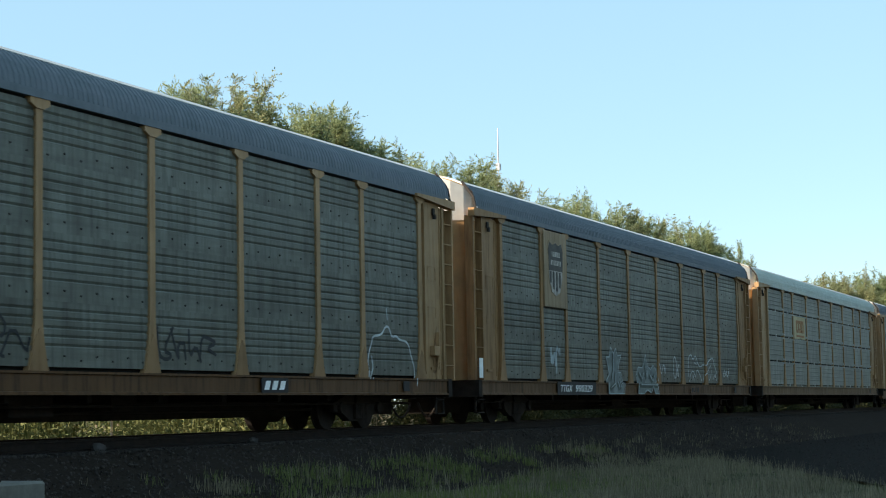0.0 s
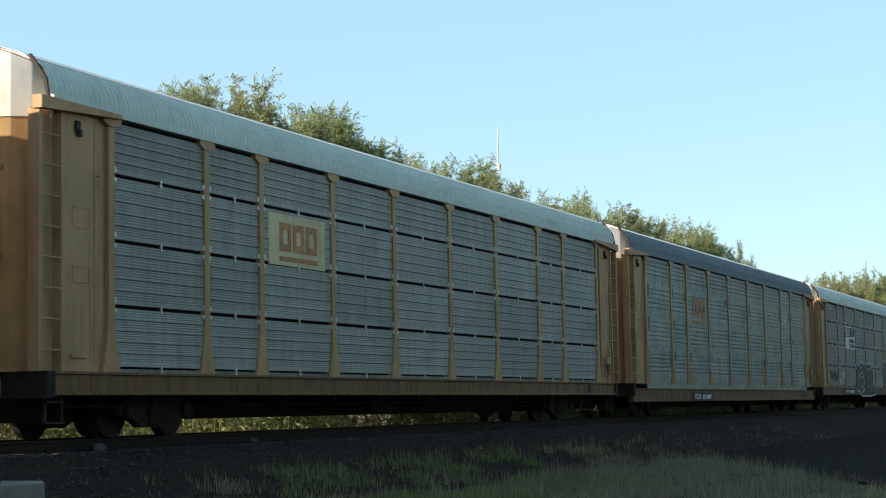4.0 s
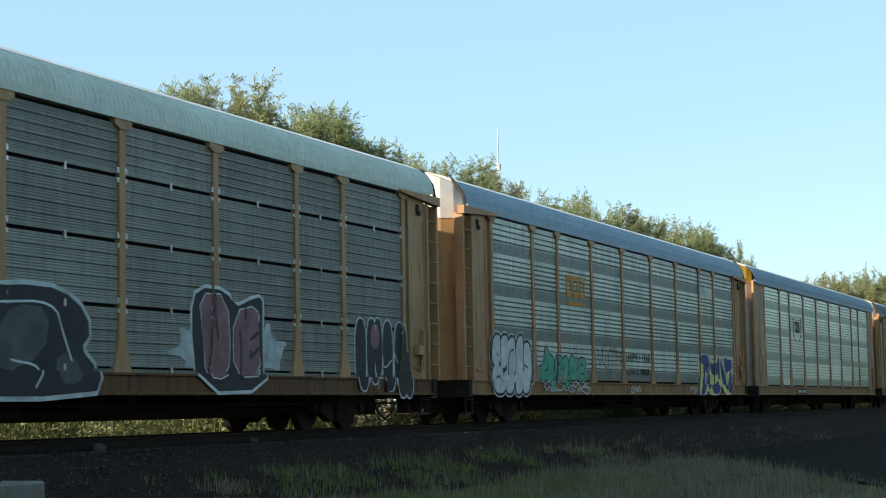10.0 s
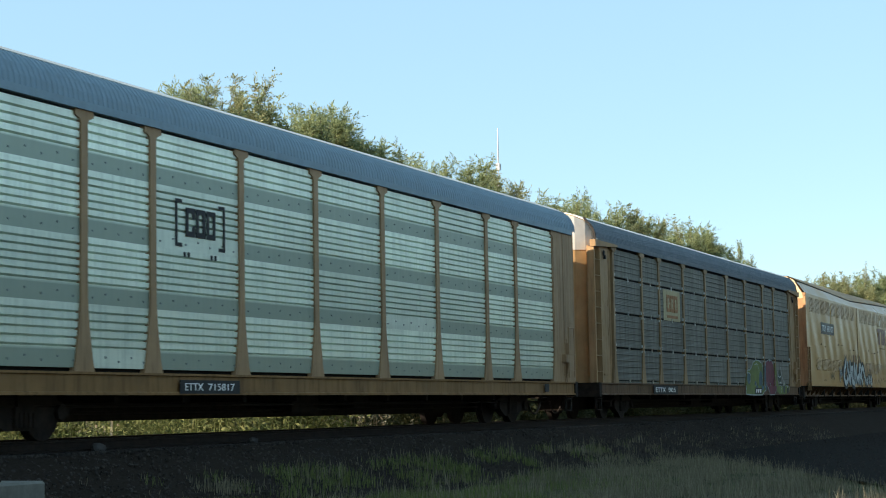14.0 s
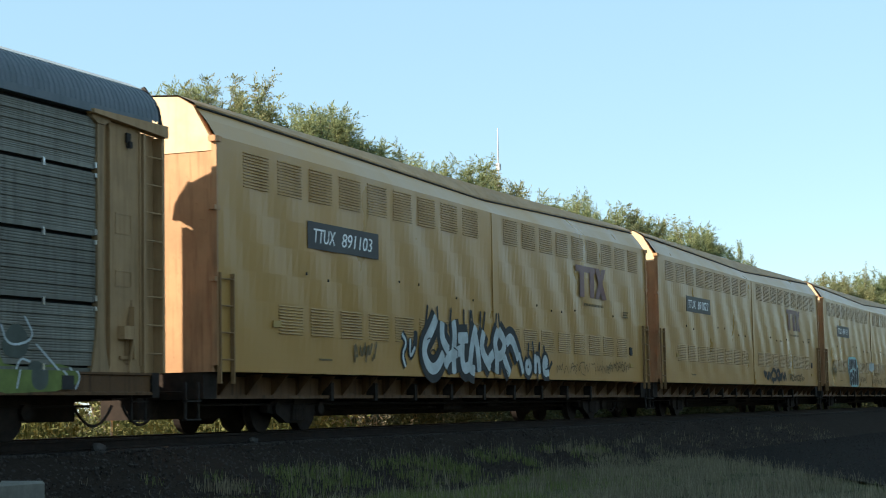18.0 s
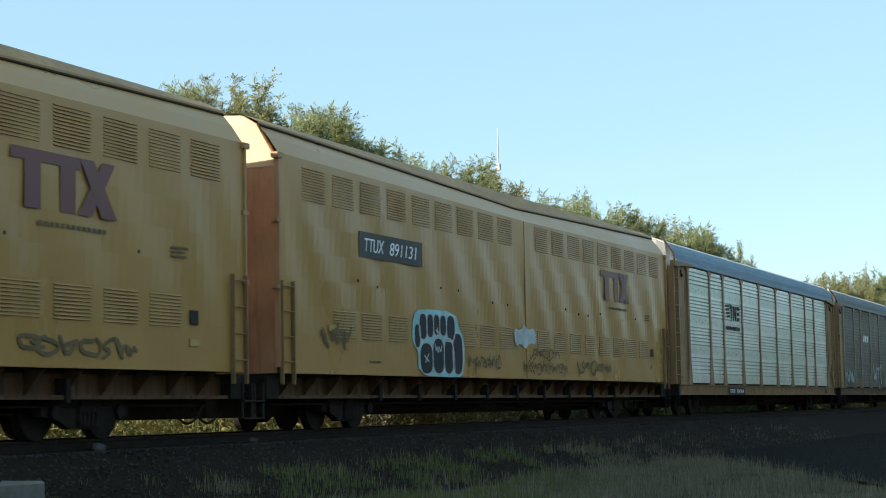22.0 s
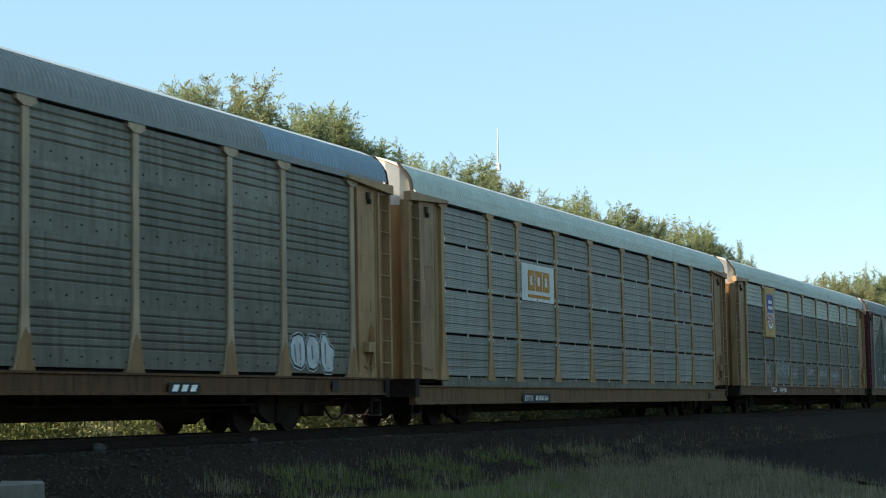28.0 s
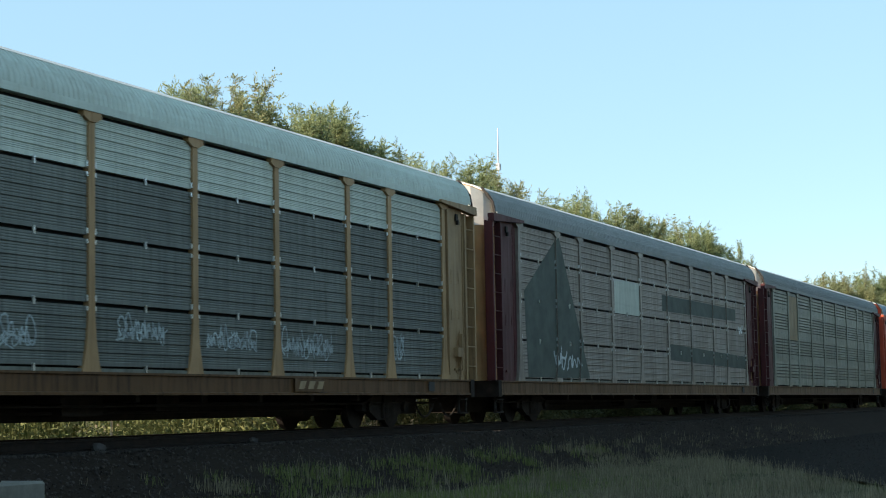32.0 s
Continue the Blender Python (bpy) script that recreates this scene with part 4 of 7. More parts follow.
def drape(bm, smooth=False):
    """Lays a flat drawing on a car's side: on the sheets, over the posts' faces and over the sill."""
    if smooth:
        for v in bm.verts:
            v.co.y -= 1.582
        return bm
    regions = [(-99, 99, -9, 1.01, -1.603)]
    for za, zb, half in ((1.01, 1.14, 0.27), (1.14, 1.35, 0.21), (1.35, 1.75, 0.15), (1.75, 99, 0.1)):
        edges = [-99.0] + [q for p in POSTS for q in (p - half, p + half)] + [99.0]
        for i in range(len(edges) - 1):
            regions.append((edges[i], edges[i + 1], za, zb, -1.573 if i % 2 else -SHEET - 0.003))
    xs = [v.co.x for v in bm.verts]
    zs = [v.co.z for v in bm.verts]
    lo, hi = min(xs), max(xs)
    out = bmesh.new()
    for xa, xb, za, zb, y in regions:
        if xb < lo or xa > hi or zb < min(zs) or za > max(zs):
            continue
        c = bm.copy()
        for co, no in (((xa, 0, 0), (-1, 0, 0)), ((xb, 0, 0), (1, 0, 0)), ((0, 0, za), (0, 0, -1)), ((0, 0, zb), (0, 0, 1))):
            bmesh.ops.bisect_plane(c, geom=c.verts[:] + c.edges[:] + c.faces[:], plane_co=co, plane_no=no, clear_outer=True)
        vm = {v: out.verts.new((v.co.x, v.co.y + y, v.co.z)) for v in c.verts}
        for f in c.faces:
            if len(f.verts) > 2:
                out.faces.new([vm[v] for v in f.verts])
        c.free()
    bm.free()
    return out


HOOKS = ([(0.0, 0.1), (0.1, 0.85), (0.5, 1.0), (0.75, 0.7), (0.3, 0.5), (0.9, 0.05)], [(0.85, 0.9), (0.2, 0.8), (0.05, 0.35), (0.4, 0.0), (0.9, 0.2), (0.8, 0.55), (0.45, 0.45)],
         [(0.4, 0.0), (0.05, 0.3), (0.1, 0.8), (0.5, 1.0), (0.9, 0.7), (0.8, 0.2), (0.3, 0.12)], [(0.0, 0.0), (0.4, 1.0), (0.85, 0.1), (0.6, 0.42), (0.2, 0.38)], [(0.1, 0.95), (0.2, 0.1), (0.55, 0.55), (0.75, 0.1), (1.0, 0.9)])


def squiggle(rnd, x, z, w, h):
    """An abstract bent stroke with a few sharp turns and a hook, in no writing."""
    n = rnd.randint(4, 7)
    up = rnd.random() < 0.5
    pts = []
    if rnd.random() < 0.45:                # a hooked or looped stroke
        flip = rnd.random() < 0.4
        over = rnd.random() < 0.6
        pts = [(x + w * ((1 - u if flip else u) * 1.3 + rnd.gauss(-0.1, 0.14)), z + h * ((1 - v if over else v) + rnd.gauss(0, 0.1))) for u, v in rnd.choice(HOOKS[:4])]
        n = 0
    for k in range(n):
        u = k / (n - 1)
        v = (rnd.uniform(0.7, 1.0) if up else rnd.uniform(0.0, 0.3)) if rnd.random() < 0.8 else rnd.uniform(0.3, 0.7)
        up = not up
        pts.append((x + w * (u + rnd.uniform(-0.22, 0.22)), z + h * v))
    for _ in range(1):
        q = [pts[0]]
        for (ax, az), (bx, bz) in zip(pts, pts[1:]):
            q += [(ax * 0.75 + bx * 0.25, az * 0.75 + bz * 0.25), (ax * 0.25 + bx * 0.75, az * 0.25 + bz * 0.75)]
        pts = q + [pts[-1]]
    return pts


def scrawl(car, x0, x1, z0, z1, layers, count, seed, smooth=False, spikes=0, label="", forms=None, barbs=0, narrow=1.0):
    """Spray-painted lettering that cannot be read: bent strokes side by side, in layers of (material, stroke width)."""
    rnd = random.Random(seed)
    strokes = []
    cell = (x1 - x0) / count
    for k in range(0 if forms else count):
        w, h = cell * rnd.uniform(0.8, 1.1) * narrow, (z1 - z0) * rnd.uniform(0.75, 1.0)
        strokes.append(squiggle(rnd, x0 + k * cell, z0 + (z1 - z0 - h) * rnd.random(), w, h))
    for f in forms or ():
        strokes.append([(x0 + u * (x1 - x0), z0 + v * (z1 - z0)) for u, v in f])
    for k in range(spikes):
        px = rnd.uniform(x0, x1)
        pz = rnd.uniform(z0, z1)
        strokes.append([(px, pz), (px + rnd.uniform(-0.3, 0.3), pz + rnd.uniform(0.25, 0.6)), (px + rnd.uniform(-0.4, 0.4), pz + rnd.uniform(0.1, 0.5))])
    root = None
    for j, (mat, w) in enumerate(layers):
        bm = bmesh.new()
        for i, s in enumerate(strokes):
            ribbon(bm, s, w, -0.004 * j - 0.00003 * i)
        for i in range(barbs if j == 0 else 0):
            px, up = rnd.uniform(x0, x1), rnd.random() < 0.6
            pz, tip = (z1 - 0.15, rnd.uniform(0.3, 0.6)) if up else (z0 + 0.15, -rnd.uniform(0.15, 0.3))
            tri = [(px - 0.16, pz), (px + rnd.uniform(-0.3, 0.3), pz + tip), (px + 0.16, pz)]
            bm.faces.new([bm.verts.new((qx, 0.0005 - 0.00002 * i, qz)) for qx, qz in (tri[::-1] if up else tri)])
        ob = part("graffiti" if root is None else "graffiti_fill", drape(bm, smooth), mat, root or car)
        tagged(ob, kind="stuff")
        if root is None:
            root = ob
            tagged(ob, label=label or "spray-painted lettering")


def rounded(pts, times=2, closed=True):
    """Cuts the corners of a line of points until it is smooth."""
    for _ in range(times):
        q = [] if closed else [pts[0]]
        for (ax, az), (bx, bz) in zip(pts, pts[1:] + pts[:1] if closed else pts[1:]):
            q += [(ax * 0.75 + bx * 0.25, az * 0.75 + bz * 0.25), (ax * 0.25 + bx * 0.75, az * 0.25 + bz * 0.75)]
        pts = q if closed else q + [pts[-1]]
    return pts


def strip(bm, pts, w, y, closed=False):
    """A flat band of width w along a smooth line of (x, z); tapers to nothing at free ends."""
    n = len(pts)
    left, right = [], []
    for i, (x, z) in enumerate(pts):
        (ax, az), (bx, bz) = (pts[i - 1], pts[(i + 1) % n]) if closed else (pts[max(i - 1, 0)], pts[min(i + 1, n - 1)])
        d = math.hypot(bx - ax, bz - az) or 1
        h = w / 2 if closed or 0 < i < n - 1 else w / 4
        nx, nz = -(bz - az) / d * h, (bx - ax) / d * h
        left.append(bm.verts.new((x + nx, y, z + nz)))
        right.append(bm.verts.new((x - nx, y, z - nz)))
    for i in range(n if closed else n - 1):
        j = (i + 1) % n
        bm.faces.new((right[i], right[j], left[j], left[i]))


def blob(cx, cz, rx, rz, lean=0.0):
    """A finger-like rounded outline."""
    return [(cx + rx * math.copysign(abs(math.cos(t)) ** 0.8, math.cos(t)) + lean * rz * math.sin(t), cz + rz * math.copysign(abs(math.sin(t)) ** 0.7, math.sin(t))) for t in (2 * math.pi * k / 14 for k in range(14))]


def sprayed(car, x0, x1, z0, z1, layers, label, smooth=False):
    """A sprayed piece in layers, the lowest first: (material, width, outlines) paints filled outlines grown by width / 2;
    (material, width, lines, "line") paints open bands; (material, width, outlines, "edge") paints closed bands."""
    def at(p):
        return (x0 + p[0] * (x1 - x0), z0 + p[1] * (z1 - z0))
    root = None
    for j, (mat, w, shapes, *how) in enumerate(layers):
        bm = bmesh.new()
        for i, sh in enumerate(shapes):
            y = -0.002 * j - 0.00006 * i
            if how and how[0] == "line":
                strip(bm, rounded([at(p) for p in sh], 2, False), w, y)
                continue
            ring = rounded([at(p) for p in sh], 1)
            if w:
                strip(bm, ring, w, y, True)
            if not how:
                bm.faces.new([bm.verts.new((px, y - 0.00003, pz)) for px, pz in ring])
        bmesh.ops.triangulate(bm, faces=bm.faces[:])
        for f in bm.faces:
            f.normal_update()
            if f.normal.y > 0:
                f.normal_flip()
        ob = tagged(part("graffiti" if root is None else "graffiti_layer", drape(bm, smooth), mat, root or car), kind="stuff")
        if root is None:
            root = tagged(ob, label=label)


FORMS = {
    "branch": ([(0.0, 0.0), (0.03, 0.3), (0.2, 0.42), (0.02, 0.78), (0.2, 0.78), (0.3, 1.0), (0.46, 0.86), (0.6, 0.98), (0.72, 0.82), (0.93, 0.84), (0.78, 0.66), (0.7, 0.46), (0.9, 0.46), (1.0, 0.26), (0.96, 0.0)],
               [[(0.42, 0.84), (0.4, 0.5), (0.3, 0.3)], [(0.55, 0.45), (0.5, 0.25), (0.62, 0.1)], [(0.12, 0.1), (0.4, 0.2)], [(0.7, 0.12), (0.85, 0.24)]]),
    "crest": ([(0.0, 0.0), (0.05, 0.3), (0.0, 0.45), (0.12, 0.68), (0.3, 0.66), (0.38, 0.8), (0.46, 1.0), (0.54, 0.72), (0.7, 0.62), (0.8, 0.74), (0.96, 0.62), (1.0, 0.35), (0.9, 0.28), (0.98, 0.0), (0.8, 0.0), (0.7, 0.2), (0.6, 0.02), (0.4, 0.1), (0.25, 0.0)],
              [[(0.12, 0.5), (0.25, 0.35), (0.3, 0.5)], [(0.42, 0.7), (0.46, 0.4), (0.52, 0.6)], [(0.62, 0.45), (0.75, 0.3), (0.86, 0.48)], [(0.1, 0.2), (0.9, 0.2)]]),
}


def outlined(car, x0, x1, z0, z1, form, label):
    """An unreadable sprayed form: grey fill, darker shading strokes, thin white outline."""
    out, inner = FORMS[form]

    def at(p):
        return (x0 + p[0] * (x1 - x0), z0 + p[1] * (z1 - z0))
    bm = bmesh.new()
    bm.faces.new([bm.verts.new((at(p)[0], 0.0, at(p)[1])) for p in out])
    root = tagged(part("graffiti", drape(bm), "g_dim", car), label=label, kind="stuff")
    for mat, w, y, rows in (("g_patch", 0.12, -0.004, inner), ("g_grey", 0.035, -0.012, [out + out[:1]] + [[(a + 0.05, b + 0.03) for a, b in r] for r in inner])):
        bm = bmesh.new()
        for k, r in enumerate(rows):
            ribbon(bm, [at(p) for p in r], w, y - 0.0001 * k)
        tagged(part("graffiti_stroke", drape(bm), mat, root), kind="stuff")


def flat(car, name, polys, mat, y=0.0, smooth=False, label="", parent=None):
    """Flat painted polygons of (x, z) on the car's side."""
    bm = bmesh.new()
    for k, p in enumerate(polys):
        bm.faces.new([bm.verts.new((px, -y - 0.0003 * k, pz)) for px, pz in p])
    ob = part(name, drape(bm, smooth), mat, parent or car)
    if label:
        tagged(ob, label=label)
    return ob


def rect(x0, x1, z0, z1):
    return [(x0, z0), (x1, z0), (x1, z1), (x0, z1)]


def number_board(car, text, x0, x1, z0, z1, board="ink", y=-1.604, slant=0.0):
    """Painted number panel with white characters."""
    b = part("number_panel", boxes((x0, x1, y - 0.006, y, z0, z1)), board, car, "dark painted number panel")
    pad = (z1 - z0) * 0.24
    words = text.split()
    each = (x1 - x0) * 0.84 / (len(text.replace(" ", "")) + 1)
    at = x0 + (x1 - x0) * 0.08
    for w in words:
        type_part("lettering", w, z1 - z0 - 2 * pad, (at, y - 0.008, z0 + pad), "white", b, each * len(w) * 0.96, slant)
        at += each * (len(w) + 1)


def bar_mark(car, x0, x1, z0, z1, board="ink", mark="white", y=-1.604):
    """A small owner's mark, drawn as plain slanted bars on a dark field."""
    b = part("owner_mark", boxes((x0, x1, y - 0.005, y, z0, z1)), board, car)
    w, h = x1 - x0, z1 - z0
    for k in range(3):
        xa = x0 + w * (0.1 + 0.28 * k)
        bm = bmesh.new()
        prism_y(bm, [(xa, z0 + h * 0.2), (xa + w * 0.17, z0 + h * 0.2), (xa + w * 0.24, z0 + h * 0.8), (xa + w * 0.07, z0 + h * 0.8)], y - 0.009, y - 0.0055)
        part("mark_bar", bm, mark, b)


def blocks_sign(car, x0, x1, z0, z1, mark, line=True, field=None, y=None):
    """A three-block emblem over a bar, on an optional painted field."""
    y = -SHEET - 0.006 if y is None else y
    w, h = x1 - x0, z1 - z0
    root = car
    if field:
        root = part("sign_field", boxes((x0 - w * 0.28, x1 + w * 0.22, y - 0.004, y, z0 - h * 0.12, z1 + h * 0.22)), field, car, "painted sign field")
    for k in range(3):
        xa, xb = x0 + w * (0.345 * k), x0 + w * (0.345 * k + 0.30)
        za, zb = z0 + h * 0.26, z1
        bm = bmesh.new()
        t = w * 0.085
        for r in ((xa, xa + t, za + t, zb - t), (xa, xb, za, za + t), (xa, xb, zb - t, zb)) + (((xb - t, xb, za + t, za + t * 2.2), (xb - t, xb, zb - t * 2.2, zb - t)) if k == 0 else ((xb - t, xb, za + t, zb - t),)):
            box(bm, r[0], r[1], y - 0.012, y - 0.005, r[2], r[3])
        part("emblem_block", bm, mark, root)
    if line:
        part("emblem_bar", boxes((x0, x1, y - 0.012, y - 0.005, z0, z0 + h * 0.12)), mark, root)


def shield_sign(car, faded=False):
    """A tall painted panel with a striped shield, its two words as plain bars."""
    x0, x1, z0, z1 = -9.02, -7.28, 2.88, 4.82
    y = -1.596
    field = part("shield_panel", boxes((x0, x1, y - 0.012, y + 0.06, z0, z1), bevel=0.01), "sign_tan" if faded else "sign_yellow", car, "painted panel with a striped shield")
    cx, half, top, bot = (x0 + x1) / 2, 0.57, z1 - 0.28, z0 + 0.3
    out = [(cx, bot), (cx + half * 0.55, bot + 0.1), (cx + half * 0.9, bot + 0.45), (cx + half * 0.92, top - 0.5), (cx + half, top - 0.2), (cx + half * 0.8, top), (cx + half * 0.4, top - 0.06),
           (cx, top), (cx - half * 0.4, top - 0.06), (cx - half * 0.8, top), (cx - half, top - 0.2), (cx - half * 0.92, top - 0.5), (cx - half * 0.9, bot + 0.45), (cx - half * 0.55, bot + 0.1)]
    bm = bmesh.new()
    prism_y(bm, [(cx + (px - cx) * 1.1, bot - 0.03 + (pz - bot) * 1.045) for px, pz in out], y - 0.016, y - 0.012)
    part("shield_edge", bm, "sign_tan" if faded else "blue", field)
    bm = bmesh.new()
    prism_y(bm, out, y - 0.020, y - 0.016)
    part("shield", bm, "white" if not faded else "faded_white", field)
    zs = top - 0.72
    bm = bmesh.new()
    prism_y(bm, [(cx - half * 0.92, zs), (cx + half * 0.92, zs)] + out[4:11] + [out[11]], y - 0.024, y - 0.020)
    part("shield_head", bm, "faded_ink" if faded else "blue", field)
    for k in range(7 if not faded else 4):
        n = 7 if not faded else 4
        xa = cx - half * 0.84 + k * (half * 1.68 / n)
        dip = 0.12 + 0.36 * (abs(xa + 0.05 - cx) / half) ** 2
        part("shield_stripe", boxes((xa, xa + half * 1.68 / n * 0.52, y - 0.024, y - 0.020, bot + dip, zs - 0.02)), "faded_ink" if faded else "stripe_red", field)
    for z, n, pitch in ((zs + 0.14, 7, 0.115), (zs + 0.36, 5, 0.135)):
        for k in range(n):
            xa = cx + (k - n / 2) * pitch
            part("word_bar", boxes((xa + 0.015, xa + pitch - 0.02, y - 0.028, y - 0.024, z, z + 0.13)), "white" if not faded else "faded_white", field)


def striped_sign(car, x0, x1, z0, z1):
    """White field with black speed lines, a block emblem and two bars of lettering."""
    y = -SHEET - 0.006
    f = part("sign_field", boxes((x0, x1, y - 0.004, y, z0, z1)), "sign_white", car, "white painted sign field")
    w, h = x1 - x0, z1 - z0
    for k in range(6):
        part("speed_line", boxes((x0, x0 + w * (0.48 + 0.012 * k), y - 0.009, y - 0.005, z1 - h * (0.10 + 0.075 * k), z1 - h * (0.06 + 0.075 * k))), "ink", f)
    for a, b in ((0.50, 0.60), (0.64, 0.74), (0.78, 0.94)):
        bm = bmesh.new()
        prism_y(bm, [(x0 + w * a, z0 + h * 0.56), (x0 + w * b, z0 + h * 0.56), (x0 + w * b, z1 - h * 0.04), (x0 + w * a, z1 - h * 0.04)], y - 0.011, y - 0.005)
        part("emblem_block", bm, "ink", f)
    for z, n in ((0.28, 7), (0.06, 8)):
        for k in range(n):
            part("word_bar", boxes((x0 + w * (0.40 + 0.072 * k), x0 + w * (0.448 + 0.072 * k), y - 0.011, y - 0.005, z0 + h * z, z0 + h * (z + 0.16))), "ink", f)


def slant_sign(car, x0, x1, z0, z1):
    """Black emblem: two slanted blocks with lines in one of them, a dark pair of blocks and a fine bar below."""
    y = -SHEET - 0.006
    w, h = x1 - x0, z1 - z0
    root = None
    shapes = [[(0.02 + 0.035 * k, 0.92 - 0.13 * k), (0.32, 0.95 - 0.13 * k), (0.30, 0.87 - 0.13 * k), (0.05 + 0.035 * k, 0.84 - 0.13 * k)] for k in range(4)]
    shapes += [[(0.34, 1.0), (0.47, 0.92), (0.44, 0.4), (0.38, 0.3), (0.40, 0.62)], [(0.52, 0.38), (0.58, 0.38), (0.60, 0.92), (0.54, 0.92)], [(0.60, 0.92), (0.66, 0.38), (0.72, 0.38), (0.66, 0.92)], [(0.70, 0.38), (0.76, 0.38), (0.78, 0.92), (0.72, 0.92)],
               [(0.82, 0.78), (0.98, 0.78), (0.98, 0.92), (0.82, 0.92)], [(0.82, 0.58), (0.97, 0.58), (0.97, 0.70), (0.82, 0.70)], [(0.81, 0.38), (0.96, 0.38), (0.96, 0.50), (0.81, 0.50)]]
    for s in shapes:
        ob = part("emblem_block", prism_y(bmesh.new(), [(x0 + w * u, z0 + h * v) for u, v in s], y - 0.008, y), "ink", root or car)
        root = root or ob
    for k in range(12):
        part("word_bar", boxes((x0 + w * (0.03 + 0.08 * k), x0 + w * (0.085 + 0.08 * k), y - 0.008, y, z0, z0 + h * 0.14)), "ink", root)


def bracket_sign(car, x0, x1, z0, z1):
    """Black three-block emblem between square brackets."""
    y = -SHEET - 0.006
    w, h = x1 - x0, z1 - z0
    for s in (0, 1):
        xa = x0 if s == 0 else x1
        d = 1 if s == 0 else -1
        bm = bmesh.new()
        t = 0.06
        prism_y(bm, [(xa, z0), (xa + d * 0.2, z0), (xa + d * 0.2, z0 + t), (xa + d * t, z0 + t), (xa + d * t, z1 - t), (xa + d * 0.2, z1 - t), (xa + d * 0.2, z1), (xa, z1)][::d], y - 0.008, y)
        part("bracket_mark", bm, "ink", car)
    blocks_sign(car, x0 + w * 0.2, x1 - w * 0.2, z0 + h * 0.02, z1 - h * 0.16, "ink", line=False)
    for k in range(4):
        xa = x0 + w * (0.16, 0.24, 0.7, 0.78)[k]
        part("tick_mark", boxes((xa, xa + 0.06, y - 0.008, y, z0 - 0.16, z0 - 0.08)), "ink", car)


def owner_emblem(car, x0, x1, z0, z1):
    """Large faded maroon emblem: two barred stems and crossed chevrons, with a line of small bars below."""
    w, h = x1 - x0, z1 - z0
    shapes = [rect(x0, x0 + w * 0.66, z1 - h * 0.2, z1), rect(x0 + w * 0.12, x0 + w * 0.27, z0, z1 - h * 0.2), rect(x0 + w * 0.45, x0 + w * 0.6, z0, z1 - h * 0.2),
              [(x0 + w * 0.62, z0), (x0 + w * 0.76, z0), (x0 + w * 1.0, z1), (x0 + w * 0.87, z1)], [(x0 + w * 0.86, z0), (x0 + w * 1.02, z0), (x0 + w * 0.78, z1), (x0 + w * 0.64, z1)]]
    root = None
    for s in shapes:
        root_new = flat(car, "emblem_block", [s], "panel_purple", smooth=True, parent=root, y=0.002 * shapes.index(s))
        root = root or root_new
    for k in range(13):
        flat(car, "word_bar", [rect(x0 + w * (0.25 + 0.052 * k), x0 + w * (0.285 + 0.052 * k), z0 - h * 0.27, z0 - h * 0.19)], "g_dirt", smooth=True, parent=root)


def stencil(car, x, z, n=3, w=0.36, y=-1.56, mat="g_dirt"):
    """Small block of unreadable stencilled lines."""
    root = None
    for k in range(n):
        ob = part("stencil_line", boxes((x, x + w * (1, 0.8, 0.9, 0.7)[k % 4], y - 0.003, y, z - k * 0.07, z - k * 0.07 + 0.035)), mat, root or car)
        root = root or ob


car_of = [c["car"] for c in CARS]
# first cars
bar_mark(car_of[0], 4.95, 5.95, 0.70, 0.96)
sprayed(car_of[0], 9.45, 11.8, 0.85, 2.05, [("g_silver", 0.045, [[(0.0, 0.1), (0.02, 0.5), (0.1, 0.72), (0.12, 0.82), (0.3, 0.84), (0.38, 1.0), (0.46, 0.98), (0.5, 0.82), (0.62, 0.85), (0.66, 0.78), (0.86, 0.76), (0.92, 0.5), (1.0, 0.3), (0.98, 0.0)]], "line"), ("g_grey", 0.05, [[(0.05, 0.1), (0.12, 0.3), (0.08, 0.5)], [(0.4, 1.3), (0.42, 1.1)]], "line")], "thin white sprayed outline like a hill")
scrawl(car_of[0], 1.7, 3.5, 1.12, 1.8, [("g_black", 0.06)], 4, 4, label="thin black sprayed scrawl")
scrawl(car_of[0], -3.4, -1.7, 1.12, 1.9, [("g_black", 0.05)], 3, 5, label="thin black sprayed scrawl")
shield_sign(car_of[1], faded=True)
number_board(car_of[1], "TTGX   990329", -8.2, -5.0, 0.66, 1.0, slant=0.25)
bar_mark(car_of[1], 5.0, 6.2, 0.70, 0.94, "sill_yellow", "ink")
outlined(car_of[1], -3.85, -2.3, 0.7, 2.0, "branch", "pale sprayed letter with white outline")
outlined(car_of[1], -0.95, 1.3, 0.7, 1.85, "crest", "pale grey sprayed letters with white outline")
scrawl(car_of[1], 1.6, 2.4, 1.1, 1.8, [("g_silver", 0.045)], 1, 16)
